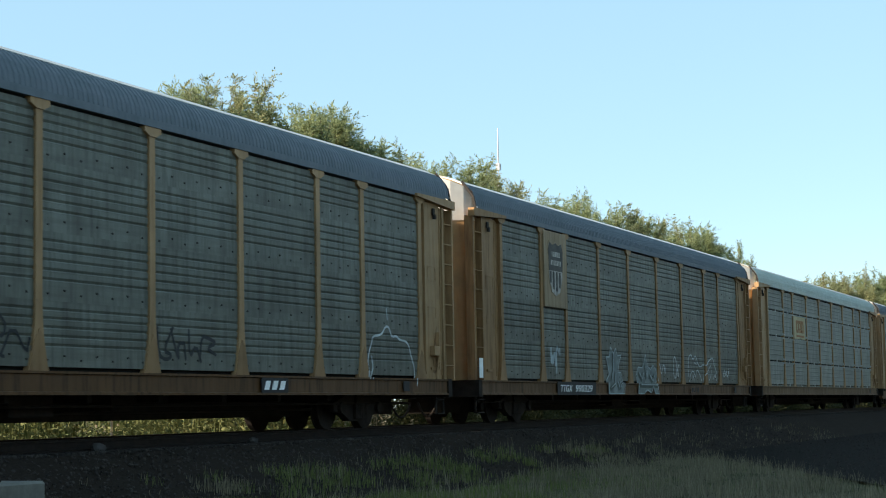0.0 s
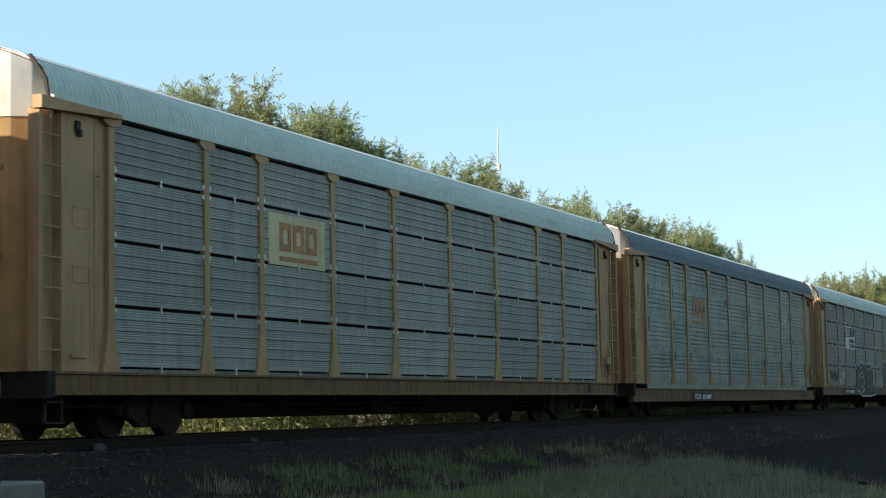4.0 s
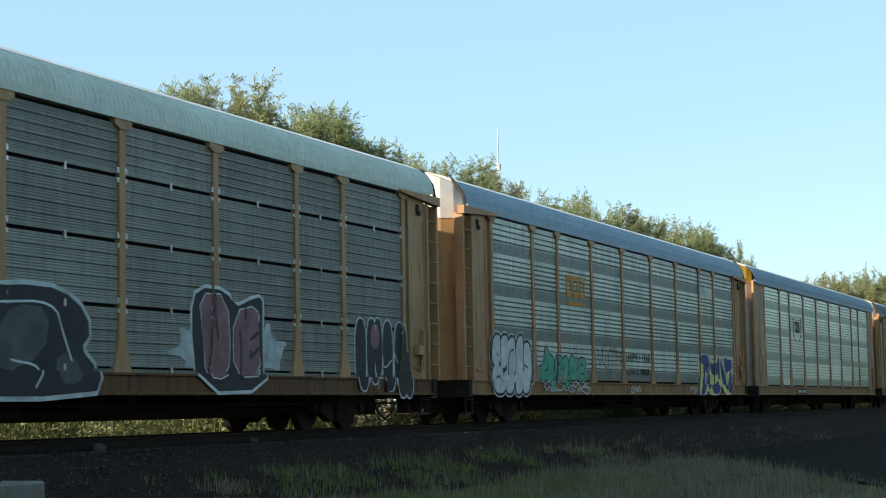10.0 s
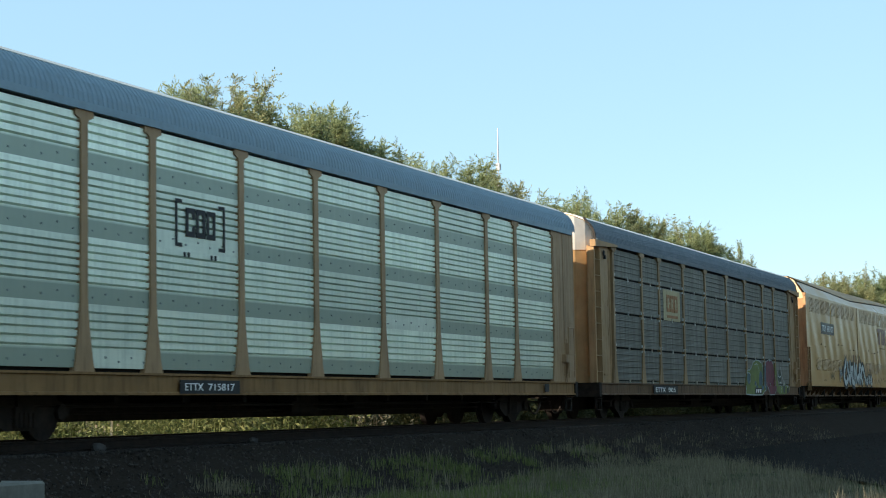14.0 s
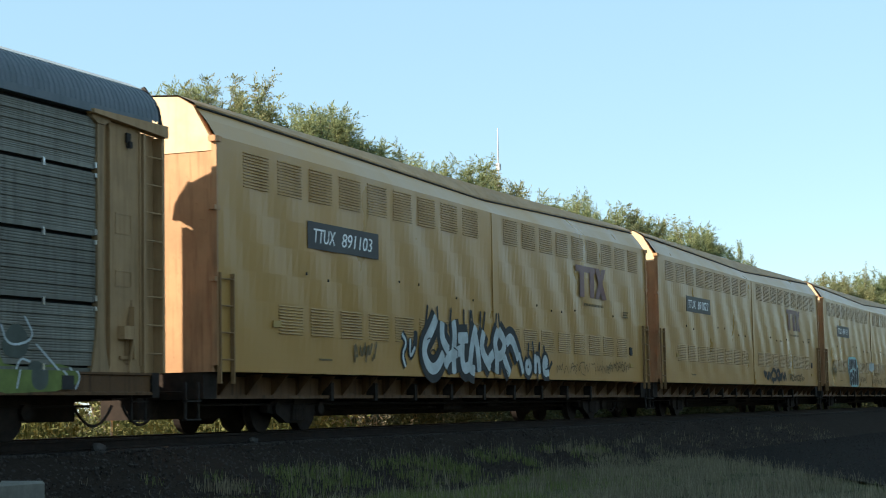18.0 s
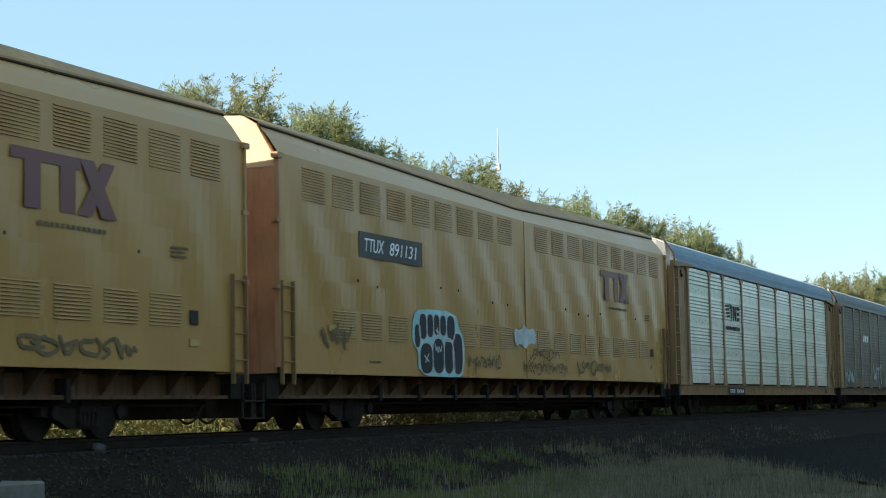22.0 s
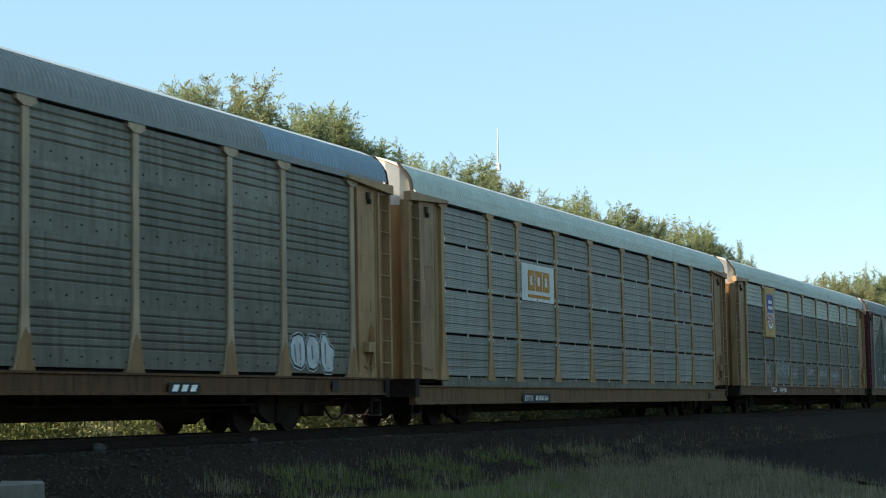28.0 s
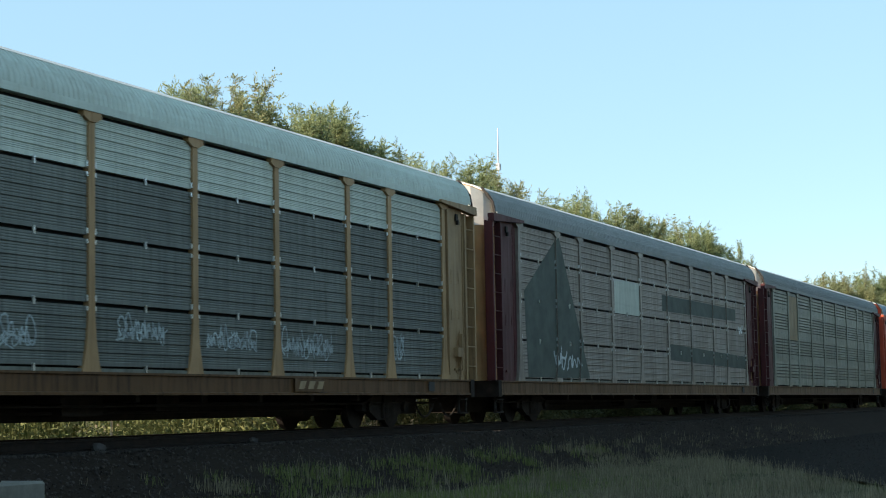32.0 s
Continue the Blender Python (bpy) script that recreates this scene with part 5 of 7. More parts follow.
sprayed(car_of[1], 5.0, 8.9, 1.08, 2.0, [("g_silver", 0.035, [[(0.0, 0.1), (0.04, 0.5), (0.02, 0.85), (0.12, 1.0), (0.18, 0.75), (0.26, 1.0), (0.34, 0.6), (0.44, 0.55), (0.5, 0.65), (0.6, 0.6), (0.72, 0.8), (0.86, 0.95), (0.9, 0.6), (1.0, 0.35), (0.92, 0.3), (0.98, 0.05)],
    [(0.04, 0.0), (0.1, 0.35), (0.2, 0.4), (0.24, 0.1), (0.3, 0.5), (0.4, 0.25), (0.46, 0.0)], [(0.14, 0.05), (0.16, 0.3), (0.2, 0.05)], [(0.5, 0.05), (0.54, 0.3), (0.66, 0.35), (0.78, 0.7), (0.8, 0.3), (0.7, 0.05)], [(0.84, 0.05), (0.9, 0.3), (0.95, 0.1)], [(0.22, 0.7), (0.3, 0.6), (0.26, 0.8)]], "line")], "thin white sprayed outline like a crown")
part("placard_plate", boxes((-13.62, -13.4, -1.612, -1.6, 1.05, 1.5)), "white", car_of[1], "small white plate at the foot of the ladder")
scrawl(car_of[1], 3.3, 4.1, 1.1, 1.8, [("g_silver", 0.04)], 2, 14)
scrawl(car_of[1], 9.7, 10.6, 1.2, 1.6, [("g_silver", 0.04)], 3, 15)
scrawl(car_of[1], -8.5, -7.7, 1.2, 2.0, [("g_grey", 0.1)], 2, 17)
blocks_sign(car_of[2], -6.5, -5.0, 3.06, 3.75, "sign_rust", field="sign_cream")
blocks_sign(car_of[3], -6.45, -4.85, 3.0, 3.82, "sign_rust")
number_board(car_of[3], "TTGX 851300", -6.95, -4.35, 0.47, 0.74, "ink", slant=0.2)
striped_sign(car_of[4], -7.05, -4.5, 2.86, 3.92)
number_board(car_of[4], "ETTX 907088", -8.1, -5.35, 0.67, 0.96, slant=0.12)
scrawl(car_of[4], -11.3, -9.4, 1.2, 1.85, [("g_black", 0.14)], 4, 24, label="faint dark scrawl")
scrawl(car_of[4], -8.9, -7.5, 1.15, 1.9, [("g_grey", 0.08)], 4, 25)
scrawl(car_of[4], -9.2, -8.9, 1.1, 1.5, [("g_white", 0.06)], 1, 26)
scrawl(car_of[4], -13.1, -12.3, 1.5, 2.9, [("g_silver", 0.05)], 1, 27)
blocks_sign(car_of[5], -6.5, -4.95, 3.02, 3.8, "sign_orange")
scrawl(car_of[5], -8.6, -5.0, 0.68, 0.92, [("g_silver", 0.04)], 7, 38)
scrawl(car_of[5], -4.0, -1.6, 1.2, 2.1, [("g_black", 0.035)], 5, 33, label="thin black scrawl")
scrawl(car_of[5], -1.05, -0.15, 0.66, 0.98, [("g_white", 0.03)], 3, 39)
type_part("lettering", "HAPPY 1 YEAR", 0.24, (-1.2, -SHEET - 0.01, 1.62), "g_black", car_of[5], 2.45)
type_part("lettering", "LOVE U", 0.21, (-1.2, -SHEET - 0.01, 1.24), "g_black", car_of[5], 1.15)
for k in range(5):
    part("word_bar", boxes((0.2 + 0.2 * k, 0.33 + 0.2 * k, -SHEET - 0.012, -SHEET - 0.006, 1.24, 1.43)), "g_black", car_of[5])
scrawl(car_of[5], 5.6, 6.5, 0.68, 0.98, [("g_silver", 0.03)], 4, 37)
scrawl(car_of[5], 12.5, 12.95, 2.9, 3.5, [("g_white", 0.03)], 2, 36)
bracket_sign(car_of[6], -6.5, -4.9, 3.05, 3.82)
part("placard_plate", boxes((-12.55, -12.22, -1.556, -1.545, 2.2, 2.38)), "orange", car_of[6], "small yellow warning plate")
number_board(car_of[6], "ETTX 715817", -6.5, -4.55, 0.68, 0.90, slant=0.0)
type_part("lettering", "ETTX", 0.16, (-13.789, -0.3, 3.3), "ink", car_of[6], 0.5, face=-90)
type_part("lettering", "715817", 0.16, (-13.789, -0.2, 3.05), "ink", car_of[6], 0.68, face=-90)
blocks_sign(car_of[7], -6.35, -5.05, 3.06, 3.78, "sign_rust", field="sign_cream")
number_board(car_of[7], "ETTX 905", -8.3, -5.6, 0.68, 0.95)
bar_mark(car_of[7], 5.3, 6.5, 0.70, 0.92)
sprayed(car_of[4], -4.6, 0.85, 0.68, 2.24, [
    ("g_grey", 0.22, [[(0.0, 0.0), (0.0, 0.8), (0.1, 0.97), (0.2, 0.85), (0.3, 1.0), (0.42, 0.88), (0.75, 0.97), (0.9, 0.86), (0.97, 0.6), (0.91, 0.42), (1.0, 0.2), (0.97, 0.0)]]),
    ("g_black", 0.08, [[(0.0, 0.0), (0.0, 0.8), (0.1, 0.97), (0.2, 0.85), (0.3, 1.0), (0.42, 0.88), (0.75, 0.97), (0.9, 0.86), (0.97, 0.6), (0.91, 0.42), (1.0, 0.2), (0.97, 0.0)]]),
    ("g_patch", 0.0, [[(0.05, 0.1), (0.04, 0.6), (0.14, 0.8), (0.2, 0.4)], [(0.24, 0.1), (0.25, 0.75), (0.42, 0.8), (0.47, 0.5), (0.4, 0.12)], [(0.55, 0.15), (0.52, 0.5), (0.62, 0.8), (0.78, 0.78), (0.76, 0.35)], [(0.8, 0.1), (0.82, 0.4), (0.92, 0.3), (0.9, 0.08)]]),
    ("g_silver", 0.035, [[(0.1, 0.0), (0.18, 0.35), (0.2, 0.8), (0.3, 0.9)], [(0.28, 0.1), (0.5, 0.4), (0.52, 0.8)], [(0.45, 0.6), (0.3, 0.5), (0.24, 0.65), (0.4, 0.72)], [(0.55, 0.8), (0.8, 0.85), (0.84, 0.55), (0.88, 0.3)], [(0.6, 0.3), (0.75, 0.25), (0.7, 0.05)], [(0.2, 0.02), (0.42, 0.2)]], "line")],
    "large dark grey and black sprayed letters with pale outline")
sprayed(car_of[4], 2.7, 7.0, 0.95, 2.0, [("g_grey", 0.0, [[(0.0, 0.35), (0.14, 0.5), (0.1, 0.8), (0.24, 0.65), (0.75, 0.7), (0.82, 1.0), (0.85, 0.65), (1.0, 0.62), (0.9, 0.45), (0.92, 0.1), (0.82, 0.2), (0.15, 0.1), (0.16, 0.3)]])], "pale sprayed splash")
sprayed(car_of[4], 3.5, 6.1, 0.68, 2.46, [
    ("g_silver", 0.14, [[(0.02, 0.7), (0.1, 0.98), (0.5, 0.96), (0.55, 0.8), (0.9, 0.95), (0.97, 0.9), (0.93, 0.5), (0.97, 0.05), (0.1, 0.02)]]),
    ("g_black", 0.02, [[(0.02, 0.7), (0.1, 0.98), (0.5, 0.96), (0.55, 0.8), (0.9, 0.95), (0.97, 0.9), (0.93, 0.5), (0.97, 0.05), (0.1, 0.02)]]),
    ("g_silver", 0.05, [[(0.12, 0.92), (0.48, 0.93), (0.52, 0.3), (0.4, 0.14), (0.2, 0.16), (0.18, 0.5)], [(0.56, 0.78), (0.9, 0.86), (0.88, 0.6), (0.93, 0.18), (0.56, 0.16)]]),
    ("g_pink", 0.0, [[(0.12, 0.92), (0.48, 0.93), (0.52, 0.3), (0.4, 0.14), (0.2, 0.16), (0.18, 0.5)], [(0.56, 0.78), (0.9, 0.86), (0.88, 0.6), (0.93, 0.18), (0.56, 0.16)]]),
    ("g_black", 0.06, [[(0.3, 0.94), (0.3, 0.7), (0.33, 0.5)], [(0.64, 0.62), (0.66, 0.4), (0.65, 0.16)], [(0.72, 0.72), (0.72, 0.85)], [(0.9, 0.6), (0.78, 0.52)], [(0.9, 0.45), (0.76, 0.32), (0.8, 0.42)]], "line")],
    "dull pink sprayed letters with black shadow and white edge")
FINGERS = [blob(0.1, 0.5, 0.09, 0.46), blob(0.3, 0.55, 0.08, 0.42), blob(0.42, 0.6, 0.07, 0.38), blob(0.6, 0.5, 0.09, 0.46), blob(0.84, 0.45, 0.1, 0.5), blob(0.96, 0.25, 0.07, 0.3)]
sprayed(car_of[4], 9.75, 12.3, 0.7, 2.2, [("g_silver", 0.12, FINGERS), ("g_black", 0.05, FINGERS), ("g_silver", 0.03, [[(0.2, 0.1), (0.2, 0.8)], [(0.5, 0.5), (0.52, 0.3), (0.68, 0.45)], [(0.72, 0.1), (0.7, 0.6), (0.8, 0.4)], [(0.36, 0.05), (0.36, 0.4)]], "line"), ("g_pink", 0.0, [blob(0.36, 0.75, 0.08, 0.17)])],
        "black and pale sprayed letters like rounded fingers")
PUFFS = [blob(0.14, 0.72, 0.12, 0.26, 0.1), blob(0.33, 0.7, 0.1, 0.28, 0.1), blob(0.5, 0.56, 0.11, 0.4, 0.08), blob(0.7, 0.58, 0.1, 0.42, 0.1), blob(0.9, 0.55, 0.1, 0.34, -0.05), blob(0.16, 0.25, 0.15, 0.25), blob(0.4, 0.2, 0.1, 0.2, 0.1), blob(0.62, 0.17, 0.09, 0.18, 0.1), blob(0.8, 0.2, 0.09, 0.2, 0.1)]
sprayed(car_of[5], -12.15, -9.3, 0.7, 2.1, [("g_silver", 0.2, PUFFS), ("g_black", 0.14, PUFFS), ("g_silver", 0.0, PUFFS), ("g_black", 0.045, [[(0.24, 0.95), (0.26, 0.5), (0.2, 0.45)], [(0.42, 0.3), (0.44, 0.7), (0.56, 0.75)], [(0.6, 0.9), (0.62, 0.4), (0.55, 0.3)], [(0.8, 0.9), (0.78, 0.5), (0.9, 0.45)], [(0.1, 0.25), (0.2, 0.32), (0.24, 0.2)], [(0.12, 0.7), (0.2, 0.62)]], "line")],
        "silver sprayed bubble letters with black outline")
SHARDS = [[(0.05, 0.2), (0.0, 0.5), (0.1, 0.6), (0.13, 1.0), (0.2, 0.78), (0.3, 0.7), (0.27, 0.4), (0.22, 0.0), (0.16, 0.35)], [(0.3, 0.35), (0.32, 0.78), (0.45, 0.72), (0.42, 0.5), (0.36, 0.45), (0.38, 0.2)],
          [(0.46, 0.35), (0.44, 0.62), (0.54, 0.8), (0.6, 0.6), (0.56, 0.3), (0.48, 0.05)], [(0.6, 0.3), (0.62, 0.82), (0.76, 0.7), (0.72, 0.45), (0.78, 0.28)], [(0.8, 0.3), (0.78, 0.7), (0.92, 0.76), (0.98, 0.6), (0.9, 0.5), (1.0, 0.25)]]
sprayed(car_of[5], -8.75, -4.85, 0.7, 1.95, [("g_silver", 0.18, SHARDS), ("g_black", 0.12, SHARDS), ("g_green", 0.02, SHARDS), ("g_black", 0.05, [[(0.1, 0.45), (0.18, 0.5), (0.15, 0.65)], [(0.35, 0.6), (0.4, 0.62)], [(0.5, 0.5), (0.52, 0.62)], [(0.66, 0.55), (0.7, 0.4)], [(0.84, 0.6), (0.9, 0.62)], [(0.84, 0.42), (0.92, 0.42)]], "line"), ("g_silver", 0.03, [[(0.55, 0.1), (0.62, 0.25), (0.66, 0.1), (0.74, 0.25), (0.8, 0.08), (0.88, 0.22), (0.95, 0.05)]], "line")],
        "green sprayed letters with black and white outline")
BODY = [[(0.0, 0.0), (0.1, 0.45), (0.04, 0.68), (0.05, 0.95), (0.3, 0.99), (0.42, 0.78), (0.52, 0.85), (0.6, 1.0), (0.68, 0.85), (0.74, 0.78), (0.79, 1.0), (0.88, 0.9), (0.98, 0.96), (0.98, 0.5), (0.97, 0.2), (0.87, 0.0), (0.7, 0.02), (0.62, 0.3), (0.56, 0.0), (0.3, 0.0), (0.25, 0.15), (0.17, 0.0)]]
INKS = [[(0.06, 0.92), (0.3, 0.96), (0.36, 0.8), (0.34, 0.58), (0.27, 0.52), (0.21, 0.8), (0.12, 0.76)], [(0.2, 0.78), (0.23, 0.5), (0.2, 0.2), (0.13, 0.0), (0.05, 0.0), (0.14, 0.3), (0.18, 0.55)],
        [(0.37, 0.8), (0.43, 0.72), (0.5, 0.78), (0.54, 0.74), (0.54, 0.55), (0.46, 0.5), (0.39, 0.58)], [(0.29, 0.5), (0.35, 0.48), (0.34, 0.25), (0.28, 0.12), (0.25, 0.28)], [(0.35, 0.24), (0.45, 0.18), (0.55, 0.34), (0.58, 0.1), (0.46, 0.02), (0.37, 0.1)],
        [(0.57, 0.85), (0.62, 0.95), (0.62, 0.42), (0.58, 0.4)], [(0.65, 0.9), (0.69, 0.78), (0.8, 0.4), (0.82, 0.1), (0.74, 0.18), (0.68, 0.45)], [(0.76, 0.8), (0.8, 0.94), (0.88, 0.84), (0.97, 0.9), (0.97, 0.66), (0.84, 0.62), (0.8, 0.5)], [(0.92, 0.6), (0.97, 0.5), (0.95, 0.2), (0.86, 0.04), (0.82, 0.12), (0.9, 0.35)]]
sprayed(car_of[5], 6.7, 11.75, 0.69, 2.02, [("g_silver", 0.09, BODY), ("g_yellow", 0.0, BODY), ("g_blue", 0.1, INKS), ("g_silver", 0.035, [[(0.26, 0.1), (0.27, 0.5), (0.35, 0.7), (0.34, 0.95)], [(0.56, 0.05), (0.63, 0.4), (0.64, 0.98)], [(0.68, 0.98), (0.8, 0.55), (0.82, 0.2)], [(0.86, 0.55), (0.88, 0.3)]], "line")],
        "dark blue and pale yellow sprayed letters with white edge")
sprayed(car_of[7], 3.9, 7.4, 0.68, 1.98, [("g_grey", 0.08, [[(0.0, 0.1), (0.1, 0.7), (0.3, 0.65), (0.5, 0.98), (0.8, 0.95), (0.95, 0.75), (1.0, 0.0), (0.0, 0.0)]]), ("g_olive", 0.0, [[(0.0, 0.1), (0.1, 0.7), (0.3, 0.65), (0.5, 0.98), (0.8, 0.95), (0.95, 0.75), (1.0, 0.0), (0.0, 0.0)]]),
    ("g_deep", 0.0, [blob(0.2, 0.45, 0.1, 0.16), [(0.45, 0.1), (0.5, 0.4), (0.58, 0.35), (0.55, 0.1)], [(0.72, 0.15), (0.7, 0.5), (0.8, 0.75), (0.88, 0.5), (0.84, 0.1)], blob(0.96, 0.5, 0.05, 0.4)]), ("g_grey", 0.03, [[(0.1, 0.6), (0.3, 0.62), (0.32, 0.4), (0.2, 0.3)], [(0.5, 0.85), (0.66, 0.9), (0.72, 0.6)], [(0.9, 0.8), (0.86, 0.4), (0.92, 0.2)]], "line")],
    "lime green and dark teal sprayed shapes")
sprayed(car_of[7], 7.5, 9.35, 0.68, 2.0, [("g_grey", 0.06, [[(0.05, 0.0), (0.0, 0.9), (0.3, 1.0), (0.75, 0.98), (0.9, 0.5), (0.85, 0.0)]]), ("g_red", 0.0, [[(0.05, 0.0), (0.0, 0.9), (0.3, 1.0), (0.75, 0.98), (0.9, 0.5), (0.85, 0.0)]])], "dull crimson sprayed block")
sprayed(car_of[7], 8.9, 11.6, 0.68, 1.95, [("g_olive", 0.03, [[(0.0, 0.95), (0.1, 0.9), (0.25, 0.5), (0.35, 0.25), (0.95, 0.35), (0.95, 0.05), (0.1, 0.0), (0.12, 0.4)]]), ("g_patch", 0.03, [[(0.3, 0.55), (0.42, 0.8), (0.55, 0.6), (0.5, 0.4), (0.35, 0.4)], blob(0.6, 0.2, 0.07, 0.15)]), ("g_silver", 0.035, [[(0.3, 0.75), (0.36, 0.5), (0.6, 0.6), (0.5, 0.85)], [(0.4, 0.05), (0.45, 0.4), (0.55, 0.35)], [(0.6, 0.55), (0.85, 0.2)], [(0.9, 0.3), (0.97, 0.2), (0.92, 0.05)]], "line")], "pale green and grey sprayed figures")
# the three smooth yellow cars
for k, num in ((8, "TTUX 891103"), (9, "TTUX 891022"), (10, "TTUX 891131")):
    number_board(car_of[k], num, -9.33, -6.2, 3.36, 3.87, "panel_ink", y=-1.578, slant=0.2)
    owner_emblem(car_of[k], 6.35, 8.95, 3.28, 4.12)
    part("placard_plate", boxes((-10.7, -10.4, -1.585, -1.57, 1.86, 1.97)), "sign_yellow", car_of[k], "small yellow warning plate")
    part("placard_plate", boxes((11.15, 11.4, -1.585, -1.57, 1.8, 2.03)), "ink", car_of[k], "small black and white data plate")
    part("placard_plate", boxes((11.14, 11.46, -1.585, -1.57, 1.45, 1.56)), "sign_yellow", car_of[k], "small yellow warning plate")
    stencil(car_of[k], 10.6, 3.0, 3, 0.5, -1.575)
    stencil(car_of[k], -8.9, 1.3, 1, 0.55, -1.575)
    for x in (-9.4, -8.5, -5.2, -4.2, -2.1, -1.1, 3.2, 4.3, 5.1, 6.2, 9.6):
        part("bolt_hole", boxes((x, x + 0.04, -1.586, -1.57, 2.86 + 0.1 * math.sin(x), 2.91 + 0.1 * math.sin(x))), "ink", car_of[k])
BENT = [[(0.16, 0.95), (0.12, 0.75), (0.02, 0.42), (0.07, 0.1), (0.15, 0.06), (0.23, 0.34)], [(0.22, 0.88), (0.21, 0.6), (0.28, 0.38)], [(0.335, 0.92), (0.35, 0.65), (0.33, 0.4), (0.335, 0.0)], [(0.24, 0.12), (0.28, 0.3), (0.42, 0.42)], [(0.38, 0.62), (0.49, 0.64)], [(0.43, 0.6), (0.42, 0.3), (0.44, 0.08), (0.5, 0.14)],
         [(0.58, 0.85), (0.53, 0.5), (0.5, 0.1), (0.56, 0.06)], [(0.57, 0.7), (0.6, 0.4), (0.61, 0.05)], [(0.67, 0.78), (0.63, 0.45), (0.74, 0.12)], [(0.84, 0.82), (0.79, 0.6), (0.82, 0.35), (0.81, 0.02)], [(0.84, 0.82), (0.92, 0.62), (0.88, 0.36), (0.82, 0.34)], [(0.9, 0.34), (0.93, 0.2), (0.97, 0.02)], [(0.93, 0.6), (0.99, 0.72), (1.05, 0.5), (1.08, 0.3)], [(0.72, 0.25), (0.78, 0.4)]]
CUTS = [[(0.06, 0.55), (0.1, 0.6), (0.09, 0.5), (0.13, 0.62), (0.12, 0.52), (0.17, 0.68)], [(0.08, 0.3), (0.12, 0.2), (0.17, 0.32), (0.12, 0.42), (0.08, 0.3)], [(0.33, 0.45), (0.38, 0.4), (0.37, 0.3), (0.4, 0.22)], [(0.74, 0.2), (0.77, 0.1), (0.79, 0.2)], [(0.9, 0.12), (0.94, 0.08), (0.95, 0.0)]]
sprayed(car_of[8], -4.15, 1.35, 1.12, 2.4, [("g_black", 0.6, BENT, "line"), ("g_silver", 0.25, BENT, "line"), ("g_black", 0.03, CUTS, "line")], "large white sprayed letters with thick black outline", True)
TAILS = [[(0.0, 0.7), (0.1, 0.3), (0.14, 0.1)], [(0.3, 0.5), (0.22, 0.3), (0.3, 0.1), (0.4, 0.3), (0.3, 0.5)], [(0.55, 0.7), (0.54, 0.1)], [(0.55, 0.5), (0.66, 0.6), (0.68, 0.1)], [(0.82, 0.35), (0.95, 0.4), (0.88, 0.65), (0.8, 0.4), (0.84, 0.1), (1.0, 0.15)]]
SPIKES = [[(0.05, 0.6), (0.02, 1.0)], [(0.3, 0.5), (0.34, 1.05)], [(0.5, 0.6), (0.46, 1.1)], [(0.66, 0.5), (0.7, 1.1)], [(0.86, 0.6), (0.84, 1.0)], [(0.98, 0.2), (1.12, 0.5)], [(0.6, 0.1), (0.62, -0.1)], [(0.9, 0.1), (1.0, -0.1)]]
sprayed(car_of[8], 1.8, 4.0, 1.1, 1.9, [("g_black", 0.38, TAILS, "line"), ("g_black", 0.1, SPIKES, "line"), ("g_silver", 0.17, TAILS, "line")], "small white sprayed letters with black outline", True)
sprayed(car_of[8], -4.3, 1.4, 1.15, 2.6, [("g_black", 0.09, [[(u, 0.6), (u + d, 0.98)] for u, d in ((0.07, 0.03), (0.2, -0.01), (0.31, 0.02), (0.46, 0.0), (0.52, 0.01), (0.56, -0.02), (0.63, 0.01), (0.66, 0.03), (0.8, 0.02), (0.86, -0.02))], "line")], "black sprayed spikes", True)
sprayed(car_of[8], -5.2, -4.35, 1.15, 2.0, [("g_black", 0.2, [[(0.1, 0.9), (0.4, 0.7), (0.1, 0.4), (0.3, 0.1)], [(0.6, 0.8), (0.55, 0.3), (0.9, 0.6), (0.95, 1.0)]], "line"), ("g_silver", 0.08, [[(0.1, 0.9), (0.4, 0.7), (0.1, 0.4), (0.3, 0.1)], [(0.6, 0.8), (0.55, 0.3), (0.9, 0.6)]], "line")], "small white sprayed strokes with black outline", True)
FIST = [blob(0.08, 0.6, 0.06, 0.2), blob(0.19, 0.76, 0.08, 0.22), blob(0.33, 0.78, 0.07, 0.2), blob(0.46, 0.8, 0.065, 0.18), blob(0.59, 0.8, 0.07, 0.18), blob(0.75, 0.77, 0.09, 0.22), blob(0.25, 0.25, 0.13, 0.26), blob(0.49, 0.3, 0.12, 0.3), blob(0.7, 0.3, 0.1, 0.3), blob(0.89, 0.35, 0.11, 0.36)]
sprayed(car_of[10], -6.75, -4.0, 1.1, 2.42, [("g_teal", 0.12, [[(0.1, 0.02), (0.12, 0.42), (0.0, 0.5), (0.02, 0.9), (0.14, 1.0), (0.85, 1.0), (0.9, 0.75), (1.02, 0.6), (1.0, 0.05), (0.9, 0.0)]]), ("g_black", 0.03, FIST), ("g_silver", 0.035, FIST, "edge"),
    ("g_silver", 0.035, [[(0.42, 0.5), (0.44, 0.35), (0.46, 0.48), (0.48, 0.32), (0.5, 0.48), (0.53, 0.34), (0.56, 0.48)], [(0.6, 0.55), (0.8, 0.56), (0.82, 0.05)], [(0.2, 0.3), (0.3, 0.2)], [(0.22, 0.18), (0.3, 0.34)], [(0.44, 0.72), (0.5, 0.68)], [(0.47, 0.76), (0.47, 0.64)]], "line")],
    "black sprayed fist with white lines and pale teal edge", True)
scrawl(car_of[8], -7.4, -6.3, 1.3, 1.75, [("g_dirt", 0.06)], 4, 57, smooth=True)
